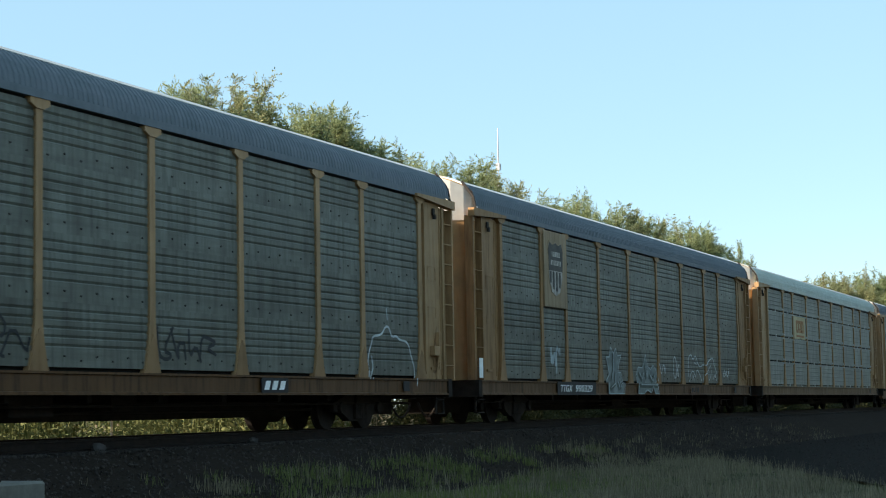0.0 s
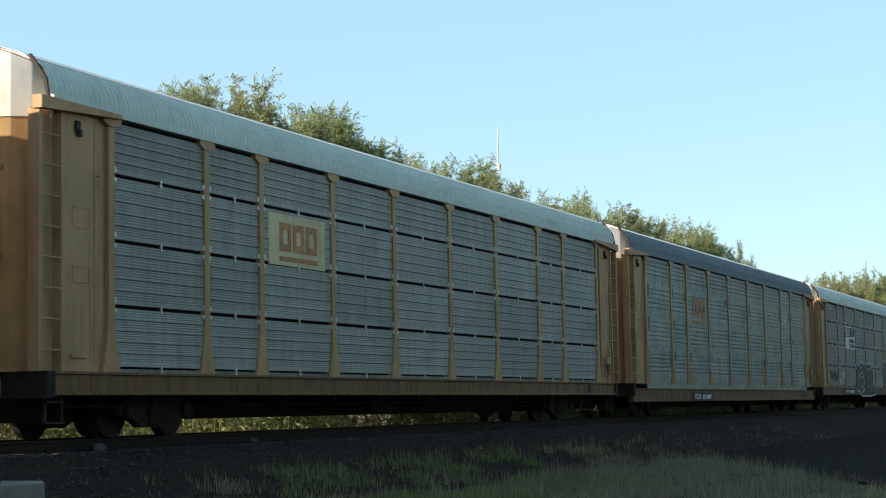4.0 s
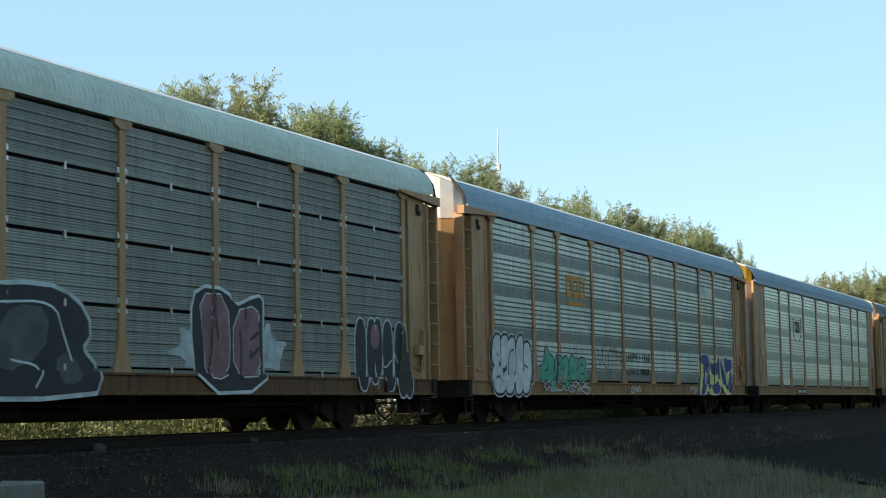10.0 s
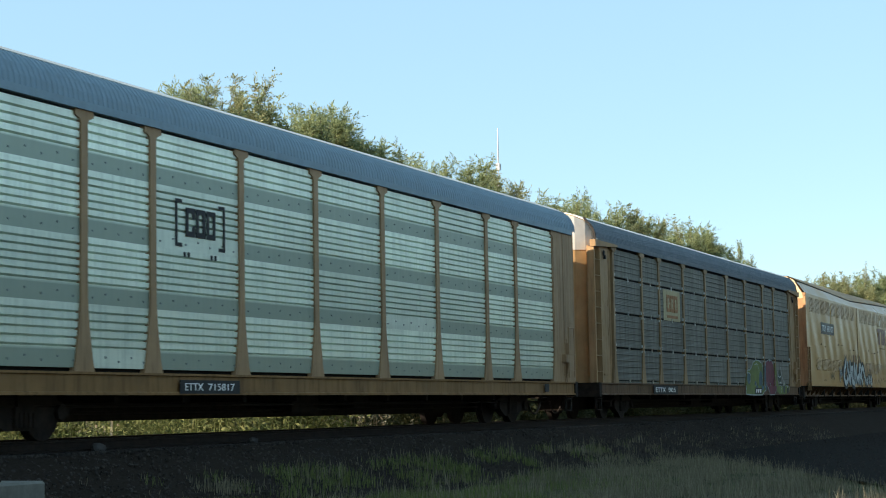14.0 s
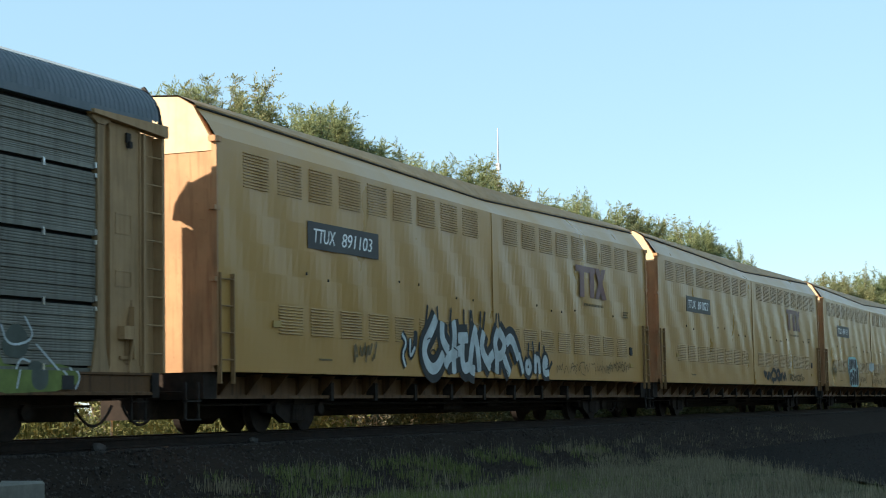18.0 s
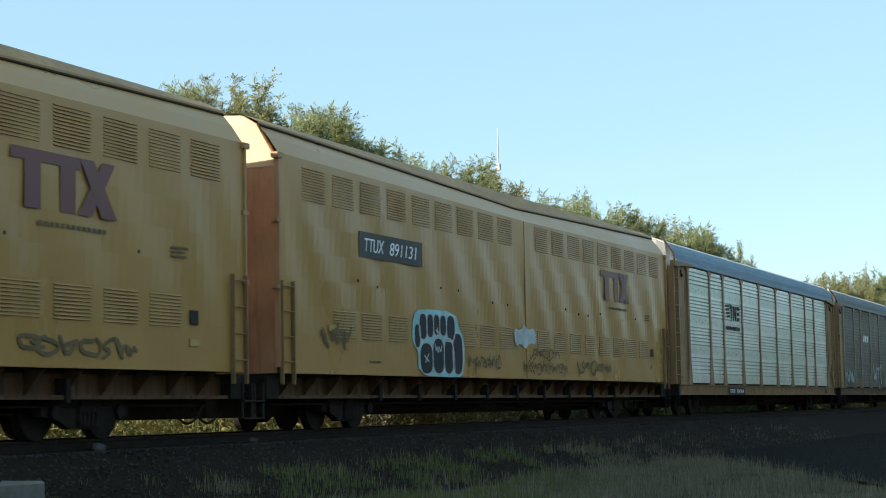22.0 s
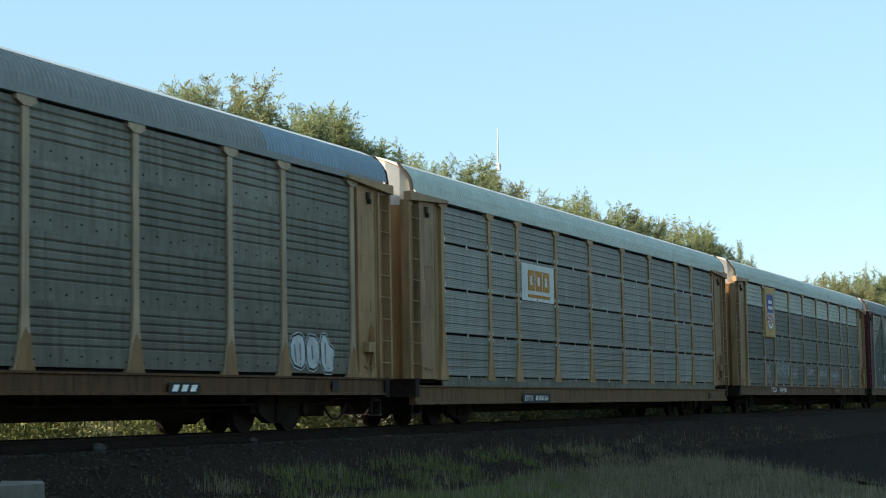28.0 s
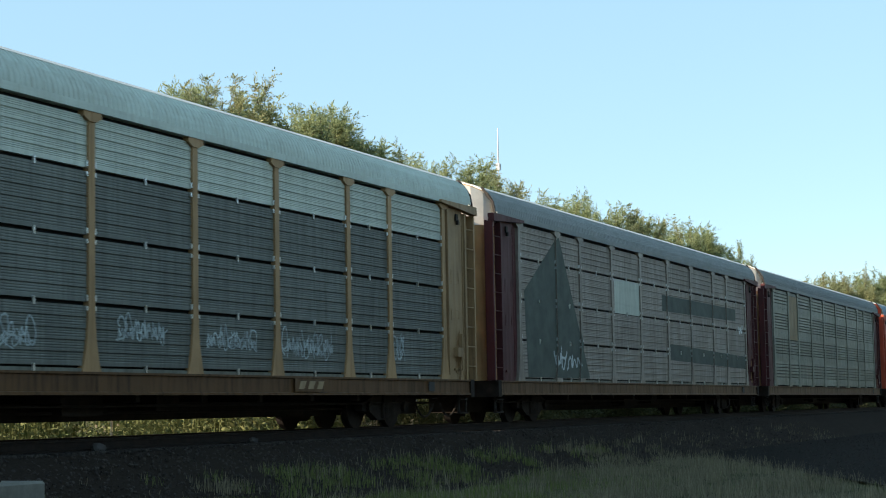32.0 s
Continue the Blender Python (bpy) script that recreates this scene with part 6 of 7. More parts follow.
scrawl(car_of[8], 4.6, 9.4, 1.15, 1.6, [("g_dirt", 0.025)], 10, 54, smooth=True, label="thin brown scrawl")
scrawl(car_of[8], 9.0, 11.0, 1.3, 1.6, [("g_dirt", 0.03)], 8, 55, smooth=True)
scrawl(car_of[9], 2.0, 5.9, 1.2, 1.62, [("g_black", 0.15)], 6, 61, smooth=True, label="small black scrawl")
scrawl(car_of[9], 6.5, 9.5, 1.2, 1.5, [("g_dirt", 0.06)], 6, 62, smooth=True)
sprayed(car_of[10], -0.7, 0.9, 1.75, 2.4, [("g_silver", 0.0, [[(0.05, 0.1), (0.0, 0.8), (0.3, 0.7), (0.45, 1.0), (0.6, 0.75), (0.95, 0.85), (1.0, 0.2), (0.7, 0.3), (0.5, 0.0), (0.3, 0.25)]])], "pale sprayed patch", True)
scrawl(car_of[10], -3.7, -1.6, 1.2, 1.6, [("g_dirt", 0.035)], 9, 73, smooth=True, label="thin brown scrawl")
scrawl(car_of[10], 0.0, 3.3, 1.15, 1.5, [("g_dirt", 0.035)], 14, 76, smooth=True, label="thin brown scrawl")
scrawl(car_of[10], 0.4, 2.6, 1.5, 1.85, [("g_dirt", 0.03)], 9, 77, smooth=True)
scrawl(car_of[10], 4.2, 7.2, 1.2, 1.6, [("g_dirt", 0.05)], 6, 74, smooth=True)
scrawl(car_of[10], -11.0, -9.8, 1.5, 2.0, [("g_dirt", 0.06)], 4, 75, smooth=True)
# last cars
slant_sign(car_of[11], -6.95, -4.7, 2.95, 3.9)
number_board(car_of[11], "TTGX 704364", -7.0, -4.5, 0.66, 0.92, slant=0.2)
bar_mark(car_of[12], -6.6, -4.7, 3.2, 3.72, "s_dark", "white", y=-SHEET - 0.004)
bar_mark(car_of[12], 5.2, 6.2, 0.68, 0.86)
STEMS = [[(0.02, 1.0), (0.12, 0.1), (0.22, 0.7), (0.28, 0.15), (0.4, 1.0)], [(0.44, 0.82), (0.62, 0.8), (0.98, 0.98)], [(0.58, 0.8), (0.62, 0.4), (0.6, -0.1)], [(0.78, 0.1), (0.82, 0.45), (0.76, 0.3), (0.95, 0.25), (0.8, 0.12)]]
sprayed(car_of[12], -3.55, -0.9, 1.12, 2.2, [("g_black", 0.2, [[(u - 0.06, v - 0.04) for u, v in q] for q in STEMS], "line"), ("g_silver", 0.15, STEMS, "line"), ("g_black", 0.12, [[(-0.45, 0.7), (-0.3, 0.6), (-0.15, 0.0), (-0.2, -0.3)], [(1.05, 0.7), (1.1, 0.3), (1.0, 0.0)], [(1.2, 0.7), (1.25, 0.3)], [(-0.6, 0.2), (-0.5, -0.2), (-0.3, -0.35)], [(0.7, -0.25), (1.05, -0.2)]], "line")], "white sprayed letters with black shadow")
sprayed(car_of[12], -11.5, -9.2, 1.05, 1.9, [("g_patch", 0.0, [[(0.0, 0.0), (0.02, 0.9), (0.5, 0.75), (0.95, 0.95), (1.0, 0.1)]]), ("g_grey", 0.04, [[(0.1, 0.3), (0.2, 0.8), (0.3, 0.3), (0.45, 0.8), (0.5, 0.3)], [(0.55, 0.7), (0.7, 0.3), (0.75, 0.75), (0.9, 0.4)]], "line")], "faint dark patch with grey sprayed lines")
scrawl(car_of[12], -11.6, -9.3, 1.1, 1.9, [("g_grey", 0.12)], 5, 84)
CHUNKS = [[(0.02, 0.2), (0.0, 0.85), (0.25, 1.0), (0.32, 0.6), (0.3, 0.05)], [(0.36, 0.1), (0.35, 0.95), (0.6, 0.9), (0.64, 0.4), (0.55, 0.05)], [(0.68, 0.0), (0.66, 1.0), (0.8, 0.98), (0.82, 0.75), (1.0, 0.55), (0.86, 0.4), (0.98, 0.0)]]
sprayed(car_of[12], 9.5, 11.35, 1.1, 1.78, [("g_silver", 0.12, CHUNKS), ("g_black", 0.08, CHUNKS), ("g_silver", 0.0, CHUNKS), ("g_black", 0.035, [[(0.08, 0.7), (0.12, 0.2)], [(0.2, 0.75), (0.22, 0.25)], [(0.46, 0.7), (0.48, 0.3)], [(0.76, 0.8), (0.76, 0.2)]], "line")], "silver sprayed letters with black outline")
blocks_sign(car_of[13], -6.45, -4.85, 3.06, 3.74, "sign_orange", field="sign_white")
number_board(car_of[13], "ETTX 850636", -7.2, -5.15, 0.47, 0.70, slant=0.1)
shield_sign(car_of[14])
type_part("lettering", "TTGX", 0.19, (-8.4, -1.607, 0.76), "white", car_of[14], 1.05, 0.15)
type_part("lettering", "914190", 0.19, (-6.85, -1.607, 0.76), "white", car_of[14], 1.25, 0.15)
bar_mark(car_of[14], 4.9, 6.2, 0.72, 0.96, "sill_yellow", "sign_tan")
for k, (a, b, c, d) in enumerate(((-8.9, -8.1, 1.3, 1.95), (-7.0, -4.5, 1.3, 2.25), (-3.9, -2.9, 1.3, 1.8), (-0.8, 0.6, 1.45, 1.9), (1.9, 3.6, 1.38, 1.85), (4.55, 6.6, 1.33, 1.85), (9.4, 9.95, 1.35, 1.9), (-12.9, -12.3, 1.45, 2.0))):
    scrawl(car_of[14], a, b, c, d, [("g_grey", 0.028)], max(3, int((b - a) * 5)), 90 + k, label="thin white sprayed scrawl")
    scrawl(car_of[14], a, b, c, c + (d - c) * 0.6, [("g_grey", 0.022)], max(3, int((b - a) * 6)), 190 + k)
flat(car_of[15], "painted_shape", [[(-11.4, 1.1), (-6.5, 1.1), (-8.9, 4.8), (-9.9, 4.2), (-11.6, 3.2)]], "g_patch", label="large dark painted-over shape")
flat(car_of[15], "painted_shape", [[(0.9, 3.25), (10.6, 3.3), (10.6, 3.72), (0.9, 3.75)]], "g_patch", label="dark painted-over band")
flat(car_of[15], "painted_shape", [[(1.6, 1.75), (12.0, 1.6), (12.0, 2.05), (1.6, 2.25)]], "g_patch", label="dark painted-over band")
flat(car_of[15], "painted_shape", [rect(-4.1, -1.6, 2.98, 3.95)], "s_top", y=0.002, label="paler repainted sheet")
scrawl(car_of[15], -9.4, -7.4, 1.15, 1.9, [("g_silver", 0.06)], 4, 101)
scrawl(car_of[15], 11.0, 11.7, 2.7, 3.3, [("g_white", 0.08)], 1, 102)
flat(car_of[16], "painted_shape", [rect(-9.0, -7.3, 2.9, 4.7)], "sign_tan", label="faded tan painted panel")
for k, c in enumerate(CARS):
    if not c.get("smooth"):
        part("placard_plate", boxes((11.05, 11.35, -1.608, -1.6, 0.74 - c.get("drop", 0), 0.94 - c.get("drop", 0))), "ink", c["car"], "small black data plate")
        stencil(c["car"], -12.55, 3.9, 3, 0.34, -1.512)
        stencil(c["car"], 12.45, 2.5, 2, 0.3, -1.512)
        for x in (-13.774,):
            for j in range(4):
                part("word_bar", boxes((x - 0.004, x, -0.84 + 0.12 * j, -0.75 + 0.12 * j, 4.40, 4.49)), "ink", c["car"])

# rust and soot patches beside the posts of the fourth car
rnd3 = random.Random(77)
for b in range(9):
    for r in (1, 2, 3):
        for side in (0, 1):
            if rnd3.random() < 0.55:
                w, h = rnd3.uniform(0.16, 0.42), rnd3.uniform(0.25, 0.5)
                xa = POSTS[b] + 0.12 if side == 0 else POSTS[b + 1] - 0.12 - w
                flat(car_of[3], "soot_patch", [rect(xa, xa + w, SEAMS[r] - h + 0.02, SEAMS[r] + 0.02)], "soot", label="dark soot patch beside a post")

# ---- plants and small things along the track ----


def leaf_quads(verts, faces, c, rad, count, size, rnd, flatten=0.7):
    """Scatters small leaf blades round the point c."""
    for _ in range(count):
        d = Vector((rnd.gauss(0, 1), rnd.gauss(0, 1), rnd.gauss(0, flatten)))
        p = Vector(c) + d * rad * 0.5
        u = Vector((rnd.uniform(-1, 1), rnd.uniform(-1, 1), rnd.uniform(-0.6, 0.6))).normalized()
        w = u.orthogonal().normalized()
        w = (w + u.cross(w) * rnd.uniform(-1, 1)).normalized()
        s = size * rnd.uniform(0.6, 1.3)
        a = len(verts)
        verts += [p - u * s, p + w * s * 0.35, p + u * s, p - w * s * 0.35]
        faces.append((a, a + 1, a + 2, a + 3))


def raw_mesh(name, verts, faces, mat):
    me = bpy.data.meshes.new(name)
    me.from_pydata([tuple(v) for v in verts], [], faces)
    me.materials.append(M[mat])
    me.update()
    return me


def frond(verts, faces, a, way, length, size, rnd):
    """One feathered spray: paired leaflets along a drooping stalk."""
    side = way.cross(Vector((0, 0, 1))).normalized()
    for k in range(7):
        u = (k + 0.6) / 7
        p = a + way * (length * u) + Vector((0, 0, -0.22 * length * u * u))
        for s in (-1, 1) if k < 6 else (0,):
            d = (side * s + way * 0.7 + Vector((rnd.gauss(0, 0.25), rnd.gauss(0, 0.25), rnd.gauss(0, 0.25)))).normalized()
            w = d.cross(Vector((rnd.gauss(0, 0.4), rnd.gauss(0, 0.4), 1))).normalized()
            m = size * (1.1 - 0.35 * u) * rnd.uniform(0.8, 1.2)
            n = len(verts)
            verts += [p.copy(), p + d * m + w * m * 0.32, p + d * m * 2, p + d * m - w * m * 0.32]
            faces.append((n, n + 1, n + 2, n + 3))


def tree_kit(seed, mat, full=True):
    """Trunk and crown of an airy tree 12 m high: forked limbs, thin twigs, feathered leaf sprays with gaps between them."""
    rnd = random.Random(seed)
    bm = bmesh.new()
    verts, faces = [], []

    def grow(a, way, length, r, level):
        b = a + way * length
        tube(bm, a, b, r, r * 0.65, sides=6 if level < 2 else 4)
        if level >= 2 and not full:
            for k in range(3):
                leaf_quads(verts, faces, a.lerp(b, 0.45 + 0.28 * k), 0.56, 8, 0.42, rnd)
        elif level >= 2:
            for _ in range((5, 12, 18)[level - 2] if b.z > 4.0 else 2):
                d = (way * 0.25 + Vector((rnd.gauss(0, 0.8), rnd.gauss(0, 0.8), rnd.gauss(0.05, 0.45)))).normalized()
                frond(verts, faces, a.lerp(b, rnd.uniform(0.3, 1.05)), d, rnd.uniform(0.3, 0.55), 0.076, rnd)
        if level == 4:
            return
        for _ in range(rnd.choice((2, 3, 3)) if level else 5):
            d = (way + Vector((rnd.gauss(0, 0.38), rnd.gauss(0, 0.38), rnd.uniform(-0.1, 0.4)))).normalized()
            grow(a.lerp(b, rnd.uniform(0.6, 1.0)), d, length * rnd.uniform(0.55, 0.82), r * 0.5, level + 1)
    base = Vector((0, 0, 0))
    for k in range(2):
        grow(base + Vector((rnd.uniform(-0.3, 0.3), rnd.uniform(-0.3, 0.3), 0)), Vector((rnd.gauss(0, 0.16), rnd.gauss(0, 0.16), 1)).normalized(), 3.6, 0.16, 0)
    top = max(v[2] for v in verts)
    k = 12.0 / top
    tip = [v for v in verts if v[2] > top * 0.9]
    lean = sum(tip, Vector()) / len(tip) / (top * 0.95)
    for p in verts + [v.co for v in bm.verts]:
        p.x, p.y = (p.x - lean.x * p.z) * k, (p.y - lean.y * p.z) * k
        p.z *= k
    me = bpy.data.meshes.new("trunk")
    bm.to_mesh(me)
    bm.free()
    me.materials.append(M["bark"])
    return me, raw_mesh("crown", verts, faces, mat)


KITS = [tree_kit(s, m) for s, m in ((1, "leaf"), (2, "leaf_dry"), (3, "leaf"), (4, "leaf_dry"), (5, "leaf_dark"), (6, "leaf"))]
SHADE = [tree_kit(s, "leaf_dark", False) for s in (11, 12)]
# place, height and spread of each tree of the row beyond the track
TREES = ((47.7, 14, 11.0, 0.80), (51.7, 16, 12.0, 0.80), (47.6, 13, 11.0, 0.90), (52.2, 15, 11.8, 0.80), (57.3, 17, 13.3, 0.75), (52.9, 14, 11.9, 0.80), (53.9, 14, 11.6, 0.90), (59.9, 16, 12.6, 0.90),
         (55.1, 13, 11.6, 1.00), (60.3, 15, 11.8, 0.80), (65.7, 17, 11.9, 0.90), (61.7, 14, 10.8, 0.60), (62.5, 14, 10.6, 0.60), (68.5, 16, 11.4, 0.70), (63.8, 13, 10.8, 0.70), (69.8, 15, 11.6, 0.80),
         (76.4, 17, 12.6, 0.80), (70.8, 14, 11.6, 0.70), (72.9, 14, 11.3, 0.90), (81.0, 16, 12.2, 0.80), (74.8, 13, 11.1, 0.80), (82.2, 15, 11.9, 0.80), (89.9, 17, 12.2, 0.80), (85.3, 14, 11.2, 0.90),
         (89.7, 14, 11.7, 0.80), (97.7, 16, 12.6, 0.80), (90.7, 13, 11.5, 0.90), (100.4, 15, 12.2, 0.90), (109.8, 17, 12.9, 0.90), (103.6, 14, 12.0, 0.90), (107.4, 14, 12.4, 0.90), (118.0, 16, 13.2, 0.90),
         (109.2, 13, 11.8, 0.70), (127.3, 15, 12.6, 0.50), (138.2, 17, 12.7, 0.50), (152.9, 14, 11.6, 0.80), (161.3, 14, 12.4, 0.90), (185.1, 16, 14.6, 0.90), (172.0, 13, 13.9, 0.80), (194.4, 15, 14.8, 0.90))
rnd = random.Random(8)
for row in range(2):
    for k, (x, y, h, spread_by) in enumerate(TREES):
        trunk_me, crown_me = KITS[(k * 5 + k // 4 + row * 2) % 6]
        s = h / 12.0 if row == 0 else (h * (y + 18.8) / (y + 14.8) - 2.6) / 12.0
        wide = s * spread_by * rnd.uniform(0.68, 0.86)
        if row:
            x, y = (x + 0.6) * (y + 18.8) / (y + 14.8) + 1.2, y + 4.0
            if spread_by < 0.75 or k % 2:
                continue
        tree = tagged(new("tree"), "light green leafy tree in a row beyond the track", "tree", "trees beyond the track")
        tree.matrix_basis = pose(x, y, -0.3, 0, 0, rnd.uniform(0, 360)) @ Matrix.Diagonal((wide, wide, s, 1))
        part("trunk", trunk_me, None, tree)
        part("crown", crown_me, None, tree)

# understorey of young trees, added out of sight behind the train to shade the bushes
for k in range(42):
    trunk_me, crown_me = KITS[(k * 5 + 1) % 6]
    x, y, s = 40 + 2.1 * k + rnd.uniform(-0.6, 0.6), 11.5 + 2.2 * (k % 3) + rnd.uniform(-0.5, 0.5), rnd.uniform(0.36, 0.46)
    tree = tagged(new("young_tree"), "young leafy tree added beyond the track to shade the bushes", "tree", "young trees beyond the track")
    tree.matrix_basis = pose(x, y, -0.9, 0, 0, rnd.uniform(0, 360)) @ Matrix.Diagonal((s * 1.3, s * 1.3, s, 1))
    part("trunk", trunk_me, None, tree)
    part("crown", crown_me, None, tree)

# unseen trees added to dim the near sides: low behind the viewing place and along the lane, taller ones behind them
SHADY = [(-30 + 4.2 * k, -23.5, 0.62) for k in range(14)] + [(30 + 4.4 * k, -19.5, 0.58) for k in range(8)] + [(64 + 4.6 * k, -15.5, 0.62) for k in range(52)] + [(62 + 8 * k, -30, 1.15) for k in range(22)]
for k, (x, y, s) in enumerate(SHADY):
    trunk_me, crown_me = SHADE[k % 2]
    x, y = x + rnd.uniform(-1, 1), y + rnd.uniform(-0.8, 0.8)
    tree = tagged(new("tree"), "unseen leafy tree added behind the viewing place to cut sky light", "tree", "trees behind the viewing place")
    tree.matrix_basis = pose(x, y, -1.2, 0, 0, rnd.uniform(0, 360)) @ Matrix.Diagonal((s, s, s * 0.95, 1))
    part("trunk", trunk_me, None, tree)
    part("crown", crown_me, None, tree)


def brush(seed, mat, n, size):
    """A knee-high to chest-high tangle of stems and small leaves."""
    r = random.Random(seed)
    verts, faces = [], []
    for _ in range(n):
        bx, by = r.gauss(0, 0.7), r.gauss(0, 0.45)
        h = r.uniform(0.5, 1.3) * (1.2 - 0.4 * abs(bx))
        for k in range(8):
            u = k / 7
            leaf_quads(verts, faces, (bx + u * r.uniform(-0.2, 0.2), by, 0.1 + h * u), 0.22, 2, size, r)
        a = len(verts)
        tx = bx + r.uniform(-0.15, 0.15)
        verts += [Vector((bx - 0.012, by, 0)), Vector((bx + 0.012, by, 0)), Vector((tx, by, h * 1.1))]
        faces.append((a, a + 1, a + 2))
    return raw_mesh("bush", verts, faces, mat)


BUSHES = [brush(1, "bush_leaf", 70, 0.085), brush(2, "bush_leaf", 70, 0.075), brush(3, "grass_dry", 50, 0.06), brush(4, "leaf_dark", 60, 0.075), brush(5, "shade_leaf", 90, 0.09)]
# farther along, most bushes take the leaves with shade in their colour
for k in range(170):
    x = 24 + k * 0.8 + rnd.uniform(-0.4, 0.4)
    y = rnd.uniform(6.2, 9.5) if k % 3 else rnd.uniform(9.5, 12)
    b = tagged(part("bush", BUSHES[rnd.choice((0, 0, 1, 1, 2, 4) if x < 44 else (0, 4, 4, 4, 2) if x < 58 else (4,))], None), "yellow-green bush on the far side of the track, some coloured dark as shade", "bush", "bushes beyond the track")
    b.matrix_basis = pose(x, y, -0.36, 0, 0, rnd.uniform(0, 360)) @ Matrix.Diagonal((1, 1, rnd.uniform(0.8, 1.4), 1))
for x, y, r in ((33.5, 7.0, 0.03), (46.5, 8.0, 0.05), (53.5, 8.4, 0.06), (57.0, 8.8, 0.05), (60.0, 9.0, 0.04), (66.0, 9.0, 0.05)):
    bm = bmesh.new()
    tube(bm, (0, 0, 0), (0.08, 0, 1.6), r, r * 0.7, 7)
    tube(bm, (0.05, 0, 0.9), (0.5, 0.1, 2.2), r * 0.6, r * 0.3, 6)
    ob = tagged(part("sapling_trunk", bm, "pale_bark"), "pale thin sapling trunk beyond the track", "sapling", "saplings beyond the track")
    ob.matrix_basis = pose(x, y, -0.36)

# tall thin mast far behind the trees
mast = tagged(new("radio_mast"), "thin grey radio mast far behind the trees", "mast")
mast.matrix_basis = pose(251.6, 80.0, 0)
part("pole", tube(bmesh.new(), (0, 0, 0), (0, 0, 42.6), 0.15, 0.09, 8), "mast", mast)
part("equipment_box", boxes((-0.35, 0.35, -0.3, 0.3, 36.2, 37.2)), "mast", mast)
for z in (39.3, 40.4):
    part("antenna_arm", boxes((-0.4, 0.05, -0.04, 0.04, z, z + 0.08)), "mast", mast)

# concrete block on the bank
slab = tagged(new("concrete_block"), "pale weathered concrete block on the ballast bank", "concrete block")
slab.matrix_basis = pose(17.02, -2.05, -0.84)
part("block", boxes((-1.3, 0.53, -0.45, 0.45, 0, 0.46), bevel=0.03), "concrete", slab)
part("lifting_eye", tube(bmesh.new(), (0.1, -0.1, 0.45), (0.1, -0.1, 0.49), 0.03, sides=8), "under", slab)


# two lumps of stone against the near rail
for x, size in ((23.35, 0.11), (28.25, 0.10)):
    bm = bmesh.new()
    bmesh.ops.create_icosphere(bm, subdivisions=2, radius=size)
    for v in bm.verts:
        v.co = Vector((v.co.x * 1.5, v.co.y * 0.9, v.co.z * 0.8)) * (1 + 0.35 * noise.noise(v.co * 9 + Vector((x, 0, 0))))
    lump = tagged(part("stone_lump", bm, "stone"), "grey broken stone lying against the rail", "stone", "stones by the rail")
    lump.matrix_basis = pose(x, 0.62, -0.15)


def grass_field(name, mat, spots, rnd):
    """Many single blades: a bent pair of narrow faces each."""
    verts, faces = [], []
    for x, y, z, h, n in spots:
        for _ in range(n):
            bx, by = x + rnd.gauss(0, 0.10), y + rnd.gauss(0, 0.10)
            a = rnd.uniform(0, math.pi)
            w = 0.0028 + 0.0028 * rnd.random()
            ux, uy = math.cos(a) * w, math.sin(a) * w
            lx, ly = rnd.gauss(0, 0.16) * h, rnd.gauss(0, 0.16) * h
            hh = h * rnd.uniform(0.55, 1.15)
            k = len(verts)
            verts += [(bx - ux, by - uy, z), (bx + ux, by + uy, z), (bx + lx * 0.4 + ux * 0.7, by + ly * 0.4 + uy * 0.7, z + hh * 0.6),
                      (bx + lx * 0.4 - ux * 0.7, by + ly * 0.4 - uy * 0.7, z + hh * 0.6), (bx + lx, by + ly, z + hh)]
            faces += [(k, k + 1, k + 2, k + 3), (k + 3, k + 2, k + 4)]
    ob = part(name, raw_mesh(name, verts, faces, mat), None)
    return tagged(ob, kind="stuff")


def verge_height(x, y):
    return max(bank_height(y), ground_height(x, y)) if y > -2.75 else ground_height(x, y)


green, dry = [], []
for k in range(15000):
    x, y = rnd.uniform(15, 52), rnd.uniform(-10.8, -1.25)
    edge = 30 + (y + 10) * (15 / 6.8)          # verge narrows towards the gravel road
    if x > edge + rnd.gauss(0, 0.8) or (y > -2.8 and rnd.random() < (0.45 if 24 < x < 42 else 0.85)):
        continue
    if noise.noise((x * 0.8, y * 0.8, 9.0)) < (-0.12 if x < 27 else 0.02) + (0.25 if y > -3.5 and x < 24 else 0.0):
        continue
    n = noise.noise((x * 0.28, y * 0.42, 2.0)) * 0.5 + rnd.gauss(0, 0.12) + ((y + 14.8) / x - 0.345) * 5
    if n > 0:
        green.append((x, y, verge_height(x, y) - 0.01, 0.13 + 0.1 * rnd.random(), 14))
        if rnd.random() < 0.35:
            dry.append((x, y, verge_height(x, y) - 0.01, 0.22 + 0.2 * rnd.random(), 5))
    else:
        dry.append((x, y, verge_height(x, y) - 0.01, 0.12 + 0.26 * rnd.random() ** 1.5, 11))
        if rnd.random() < 0.3:
            green.append((x, y, verge_height(x, y) - 0.01, 0.16, 3))
for k in range(420):
    x, y = rnd.uniform(16.5, 24), rnd.uniform(-3.5, -2.7)
    green.append((x, y, verge_height(x, y) - 0.01, 0.1, 6))
for k in range(520):                       # short green strip at the foot of the bank
    u = rnd.random()
    x, y = 18.2 + 4.8 * u + rnd.gauss(0, 0.1), -1.68 - 0.42 * u - 0.5 * rnd.random()
    green.append((x, y, verge_height(x, y) - 0.01, 0.07 + 0.04 * rnd.random(), 7))
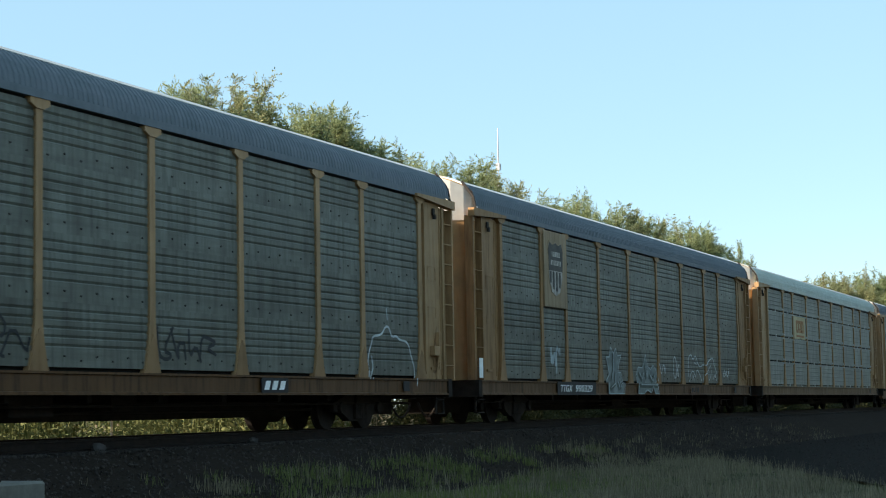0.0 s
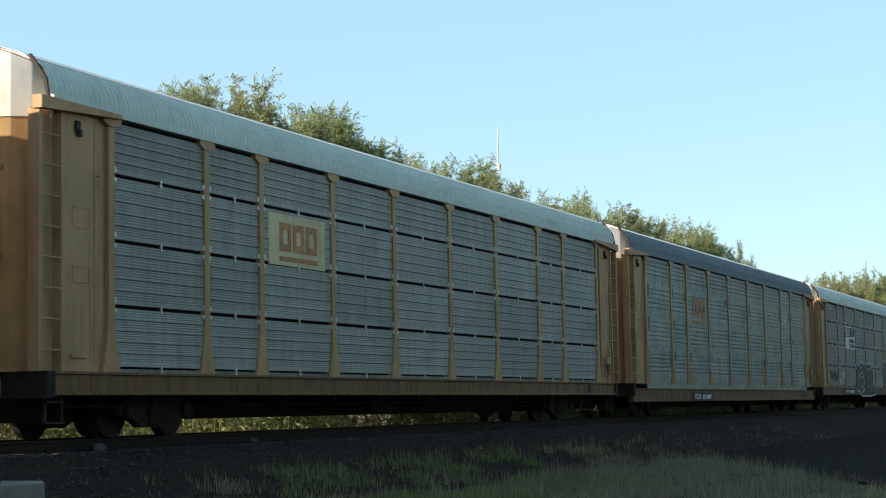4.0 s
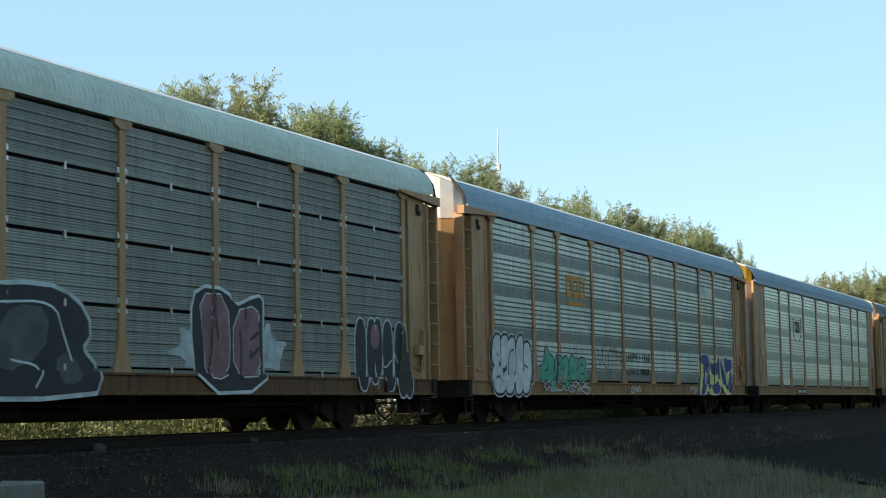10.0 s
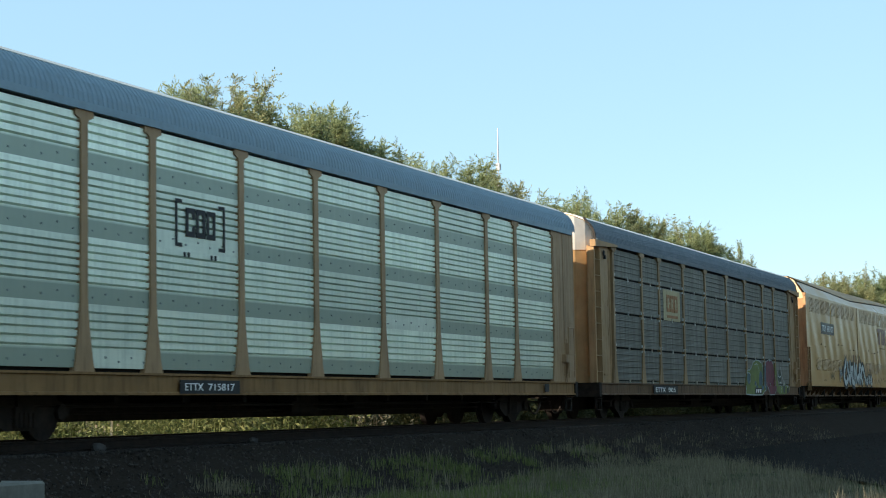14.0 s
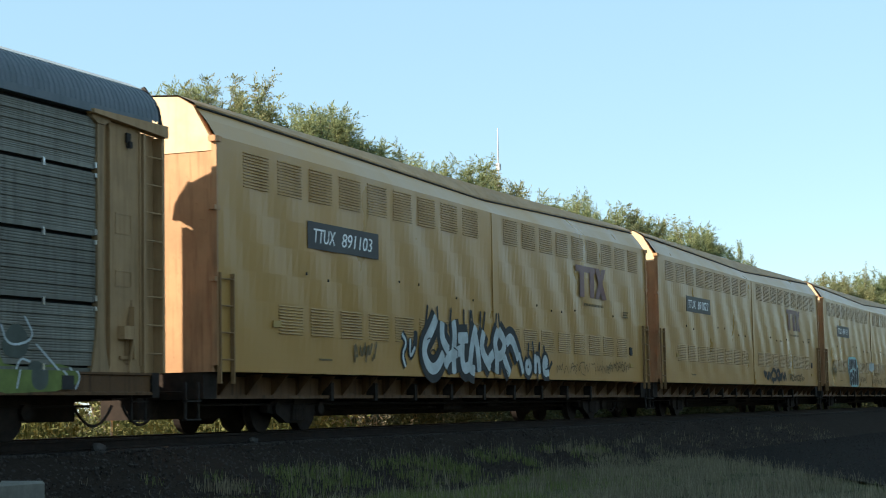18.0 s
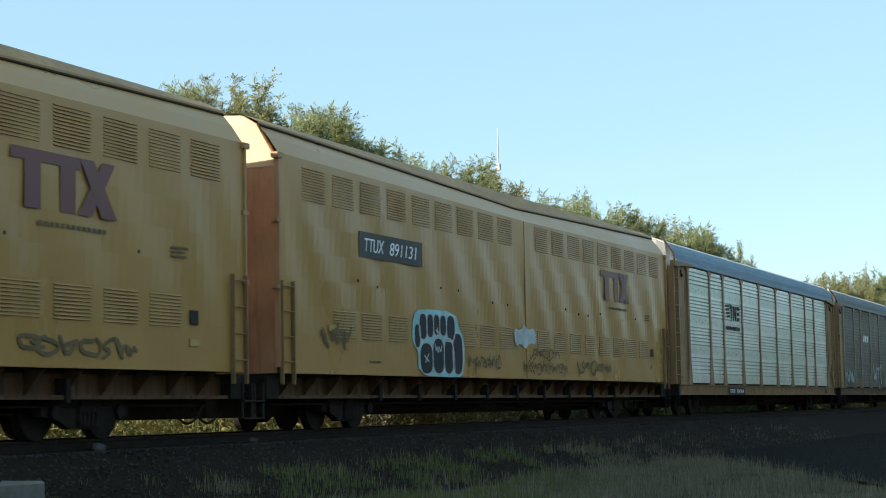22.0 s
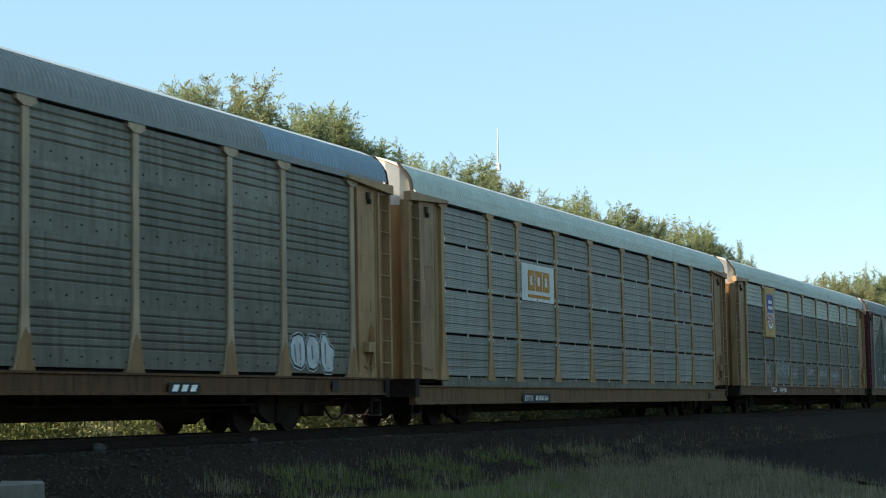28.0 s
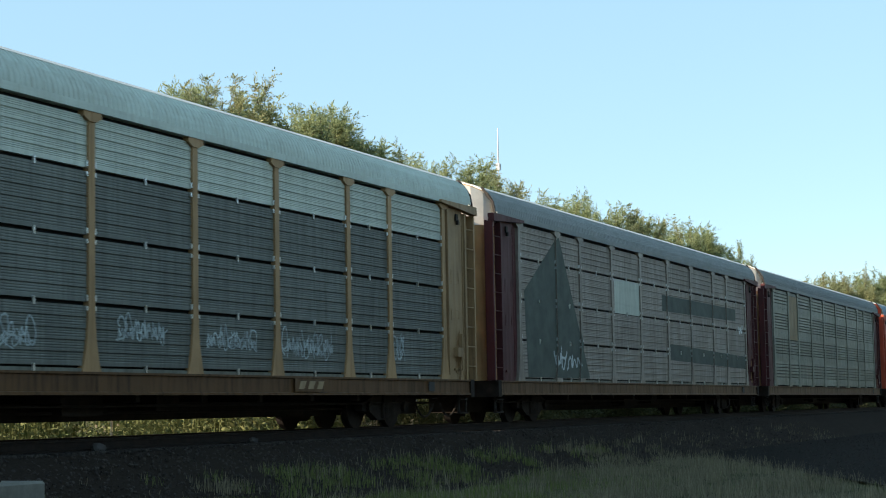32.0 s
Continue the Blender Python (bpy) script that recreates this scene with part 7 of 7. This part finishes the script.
for k in range(36):                        # a pale tuft on the bank
    x, y = 23.0 + rnd.gauss(0, 0.28), -1.75 + rnd.gauss(0, 0.12)
    dry.append((x, y, verge_height(x, y) - 0.01, 0.16 + 0.1 * rnd.random(), 8))
for k in range(260):
    x, y = rnd.uniform(20, 70), rnd.uniform(-2.6, -0.9)
    dry.append((x, y, verge_height(x, y), 0.14, 5))
tagged(grass_field("green_grass", "grass", green, rnd), "short green grass on the verge", "grass")
tagged(grass_field("dry_grass", "grass_dry", dry, rnd), "pale dry grass on the verge", "grass")

# fine gravel lane beyond the verge, its colour darkened as shade
bm = bmesh.new()
lane = [(28.5, -11.5), (46.5, -2.55), (400, -2.55), (400, -60), (28.5, -60)]
bm.faces.new([bm.verts.new((x, y, -1.02 - min(0.15, (-2.6 - y) * 0.015) + 0.035)) for x, y in lane[::-1]])
bmesh.ops.recalc_face_normals(bm, faces=bm.faces[:])
tagged(part("gravel_lane", bm, "road"), "fine gravel lane beside the track, toned dark as shade", "lane", kind="structure")


def stones():
    """Loose ballast stones, the nearest stretch of the bank."""
    ico = bmesh.new()
    bmesh.ops.create_icosphere(ico, subdivisions=1, radius=1.0)
    pts = [v.co.copy() for v in ico.verts]
    tri = [[v.index for v in f.verts] for f in ico.faces]
    ico.free()
    verts, faces = [], []
    for k in range(19000):
        x, y = 14 + 50 * rnd.random() ** 1.3, rnd.uniform(-2.9, 0.75)
        r = rnd.uniform(0.013, 0.032)
        if k >= 13000:                      # finer stones strewn over the lane and the verge
            x, y, r = rnd.uniform(22, 75), rnd.uniform(-9.5, -2.6), r * 0.7
        q = Euler((rnd.uniform(0, 6), rnd.uniform(0, 6), rnd.uniform(0, 6))).to_matrix()
        sx, sy, sz = rnd.uniform(0.7, 1.3), rnd.uniform(0.7, 1.2), rnd.uniform(0.5, 0.9)
        k = len(verts)
        z = verge_height(x, y) + r * 0.3 + (0.055 if y < -2.55 and x > 28.5 + (y + 11.5) * 2.01 else 0.0)
        for p in pts:
            v = q @ Vector((p.x * sx, p.y * sy, p.z * sz)) * r * (1 + 0.2 * noise.noise((p.x * 3 + x, p.y * 3, p.z * 3)))
            verts.append((x + v.x, y + v.y, z + v.z))
        faces += [tuple(k + i for i in t) for t in tri]
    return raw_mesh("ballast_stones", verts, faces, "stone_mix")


tagged(part("ballast_stones", stones(), None), "loose grey ballast stones on the bank", "ballast", kind="stuff")


# ---- what moves ----
SPEEDS = (11.37, 11.42, 11.57, 11.78, 11.93, 12.05, 12.19, 12.30, 12.48, 12.71, 12.94, 13.10, 12.95, 12.90, 13.08, 13.30, 13.45)   # metres a second, every two seconds


def gone(t):
    """Metres that the train has gone t seconds after the start."""
    way = 0.0
    for k, (a, b) in enumerate(zip(SPEEDS, SPEEDS[1:])):
        h = min(max(t - 2 * k, 0.0), 2.0)
        way += a * h + (b - a) * h * h / 4
    return way


def run(t):
    """Metres that the train has gone past the middle of the clip at t seconds."""
    return gone(t) - gone(16)


def motions():
    for c in CARS:
        mid = c["mid"]
        walk(c["car"], [(t, pose(mid - run(t), TRACK, 0)) for t in range(33)])
    for w, car, off, a in WHEELS:
        mid = next(c["mid"] for c in CARS if c["car"] == car)
        rows, turn = [], 0.0
        for k in range(32 * 20 + 1):
            t = k / 20
            x = mid + off - run(t)
            if 12 < x < 62 or k in (0, 640):
                rows.append((t, pose(a, 0, 0.42, 0, turn, 0)))
                turn -= math.degrees(0.05 * 12.6 / 0.42)
        walk(w, rows)


motions()
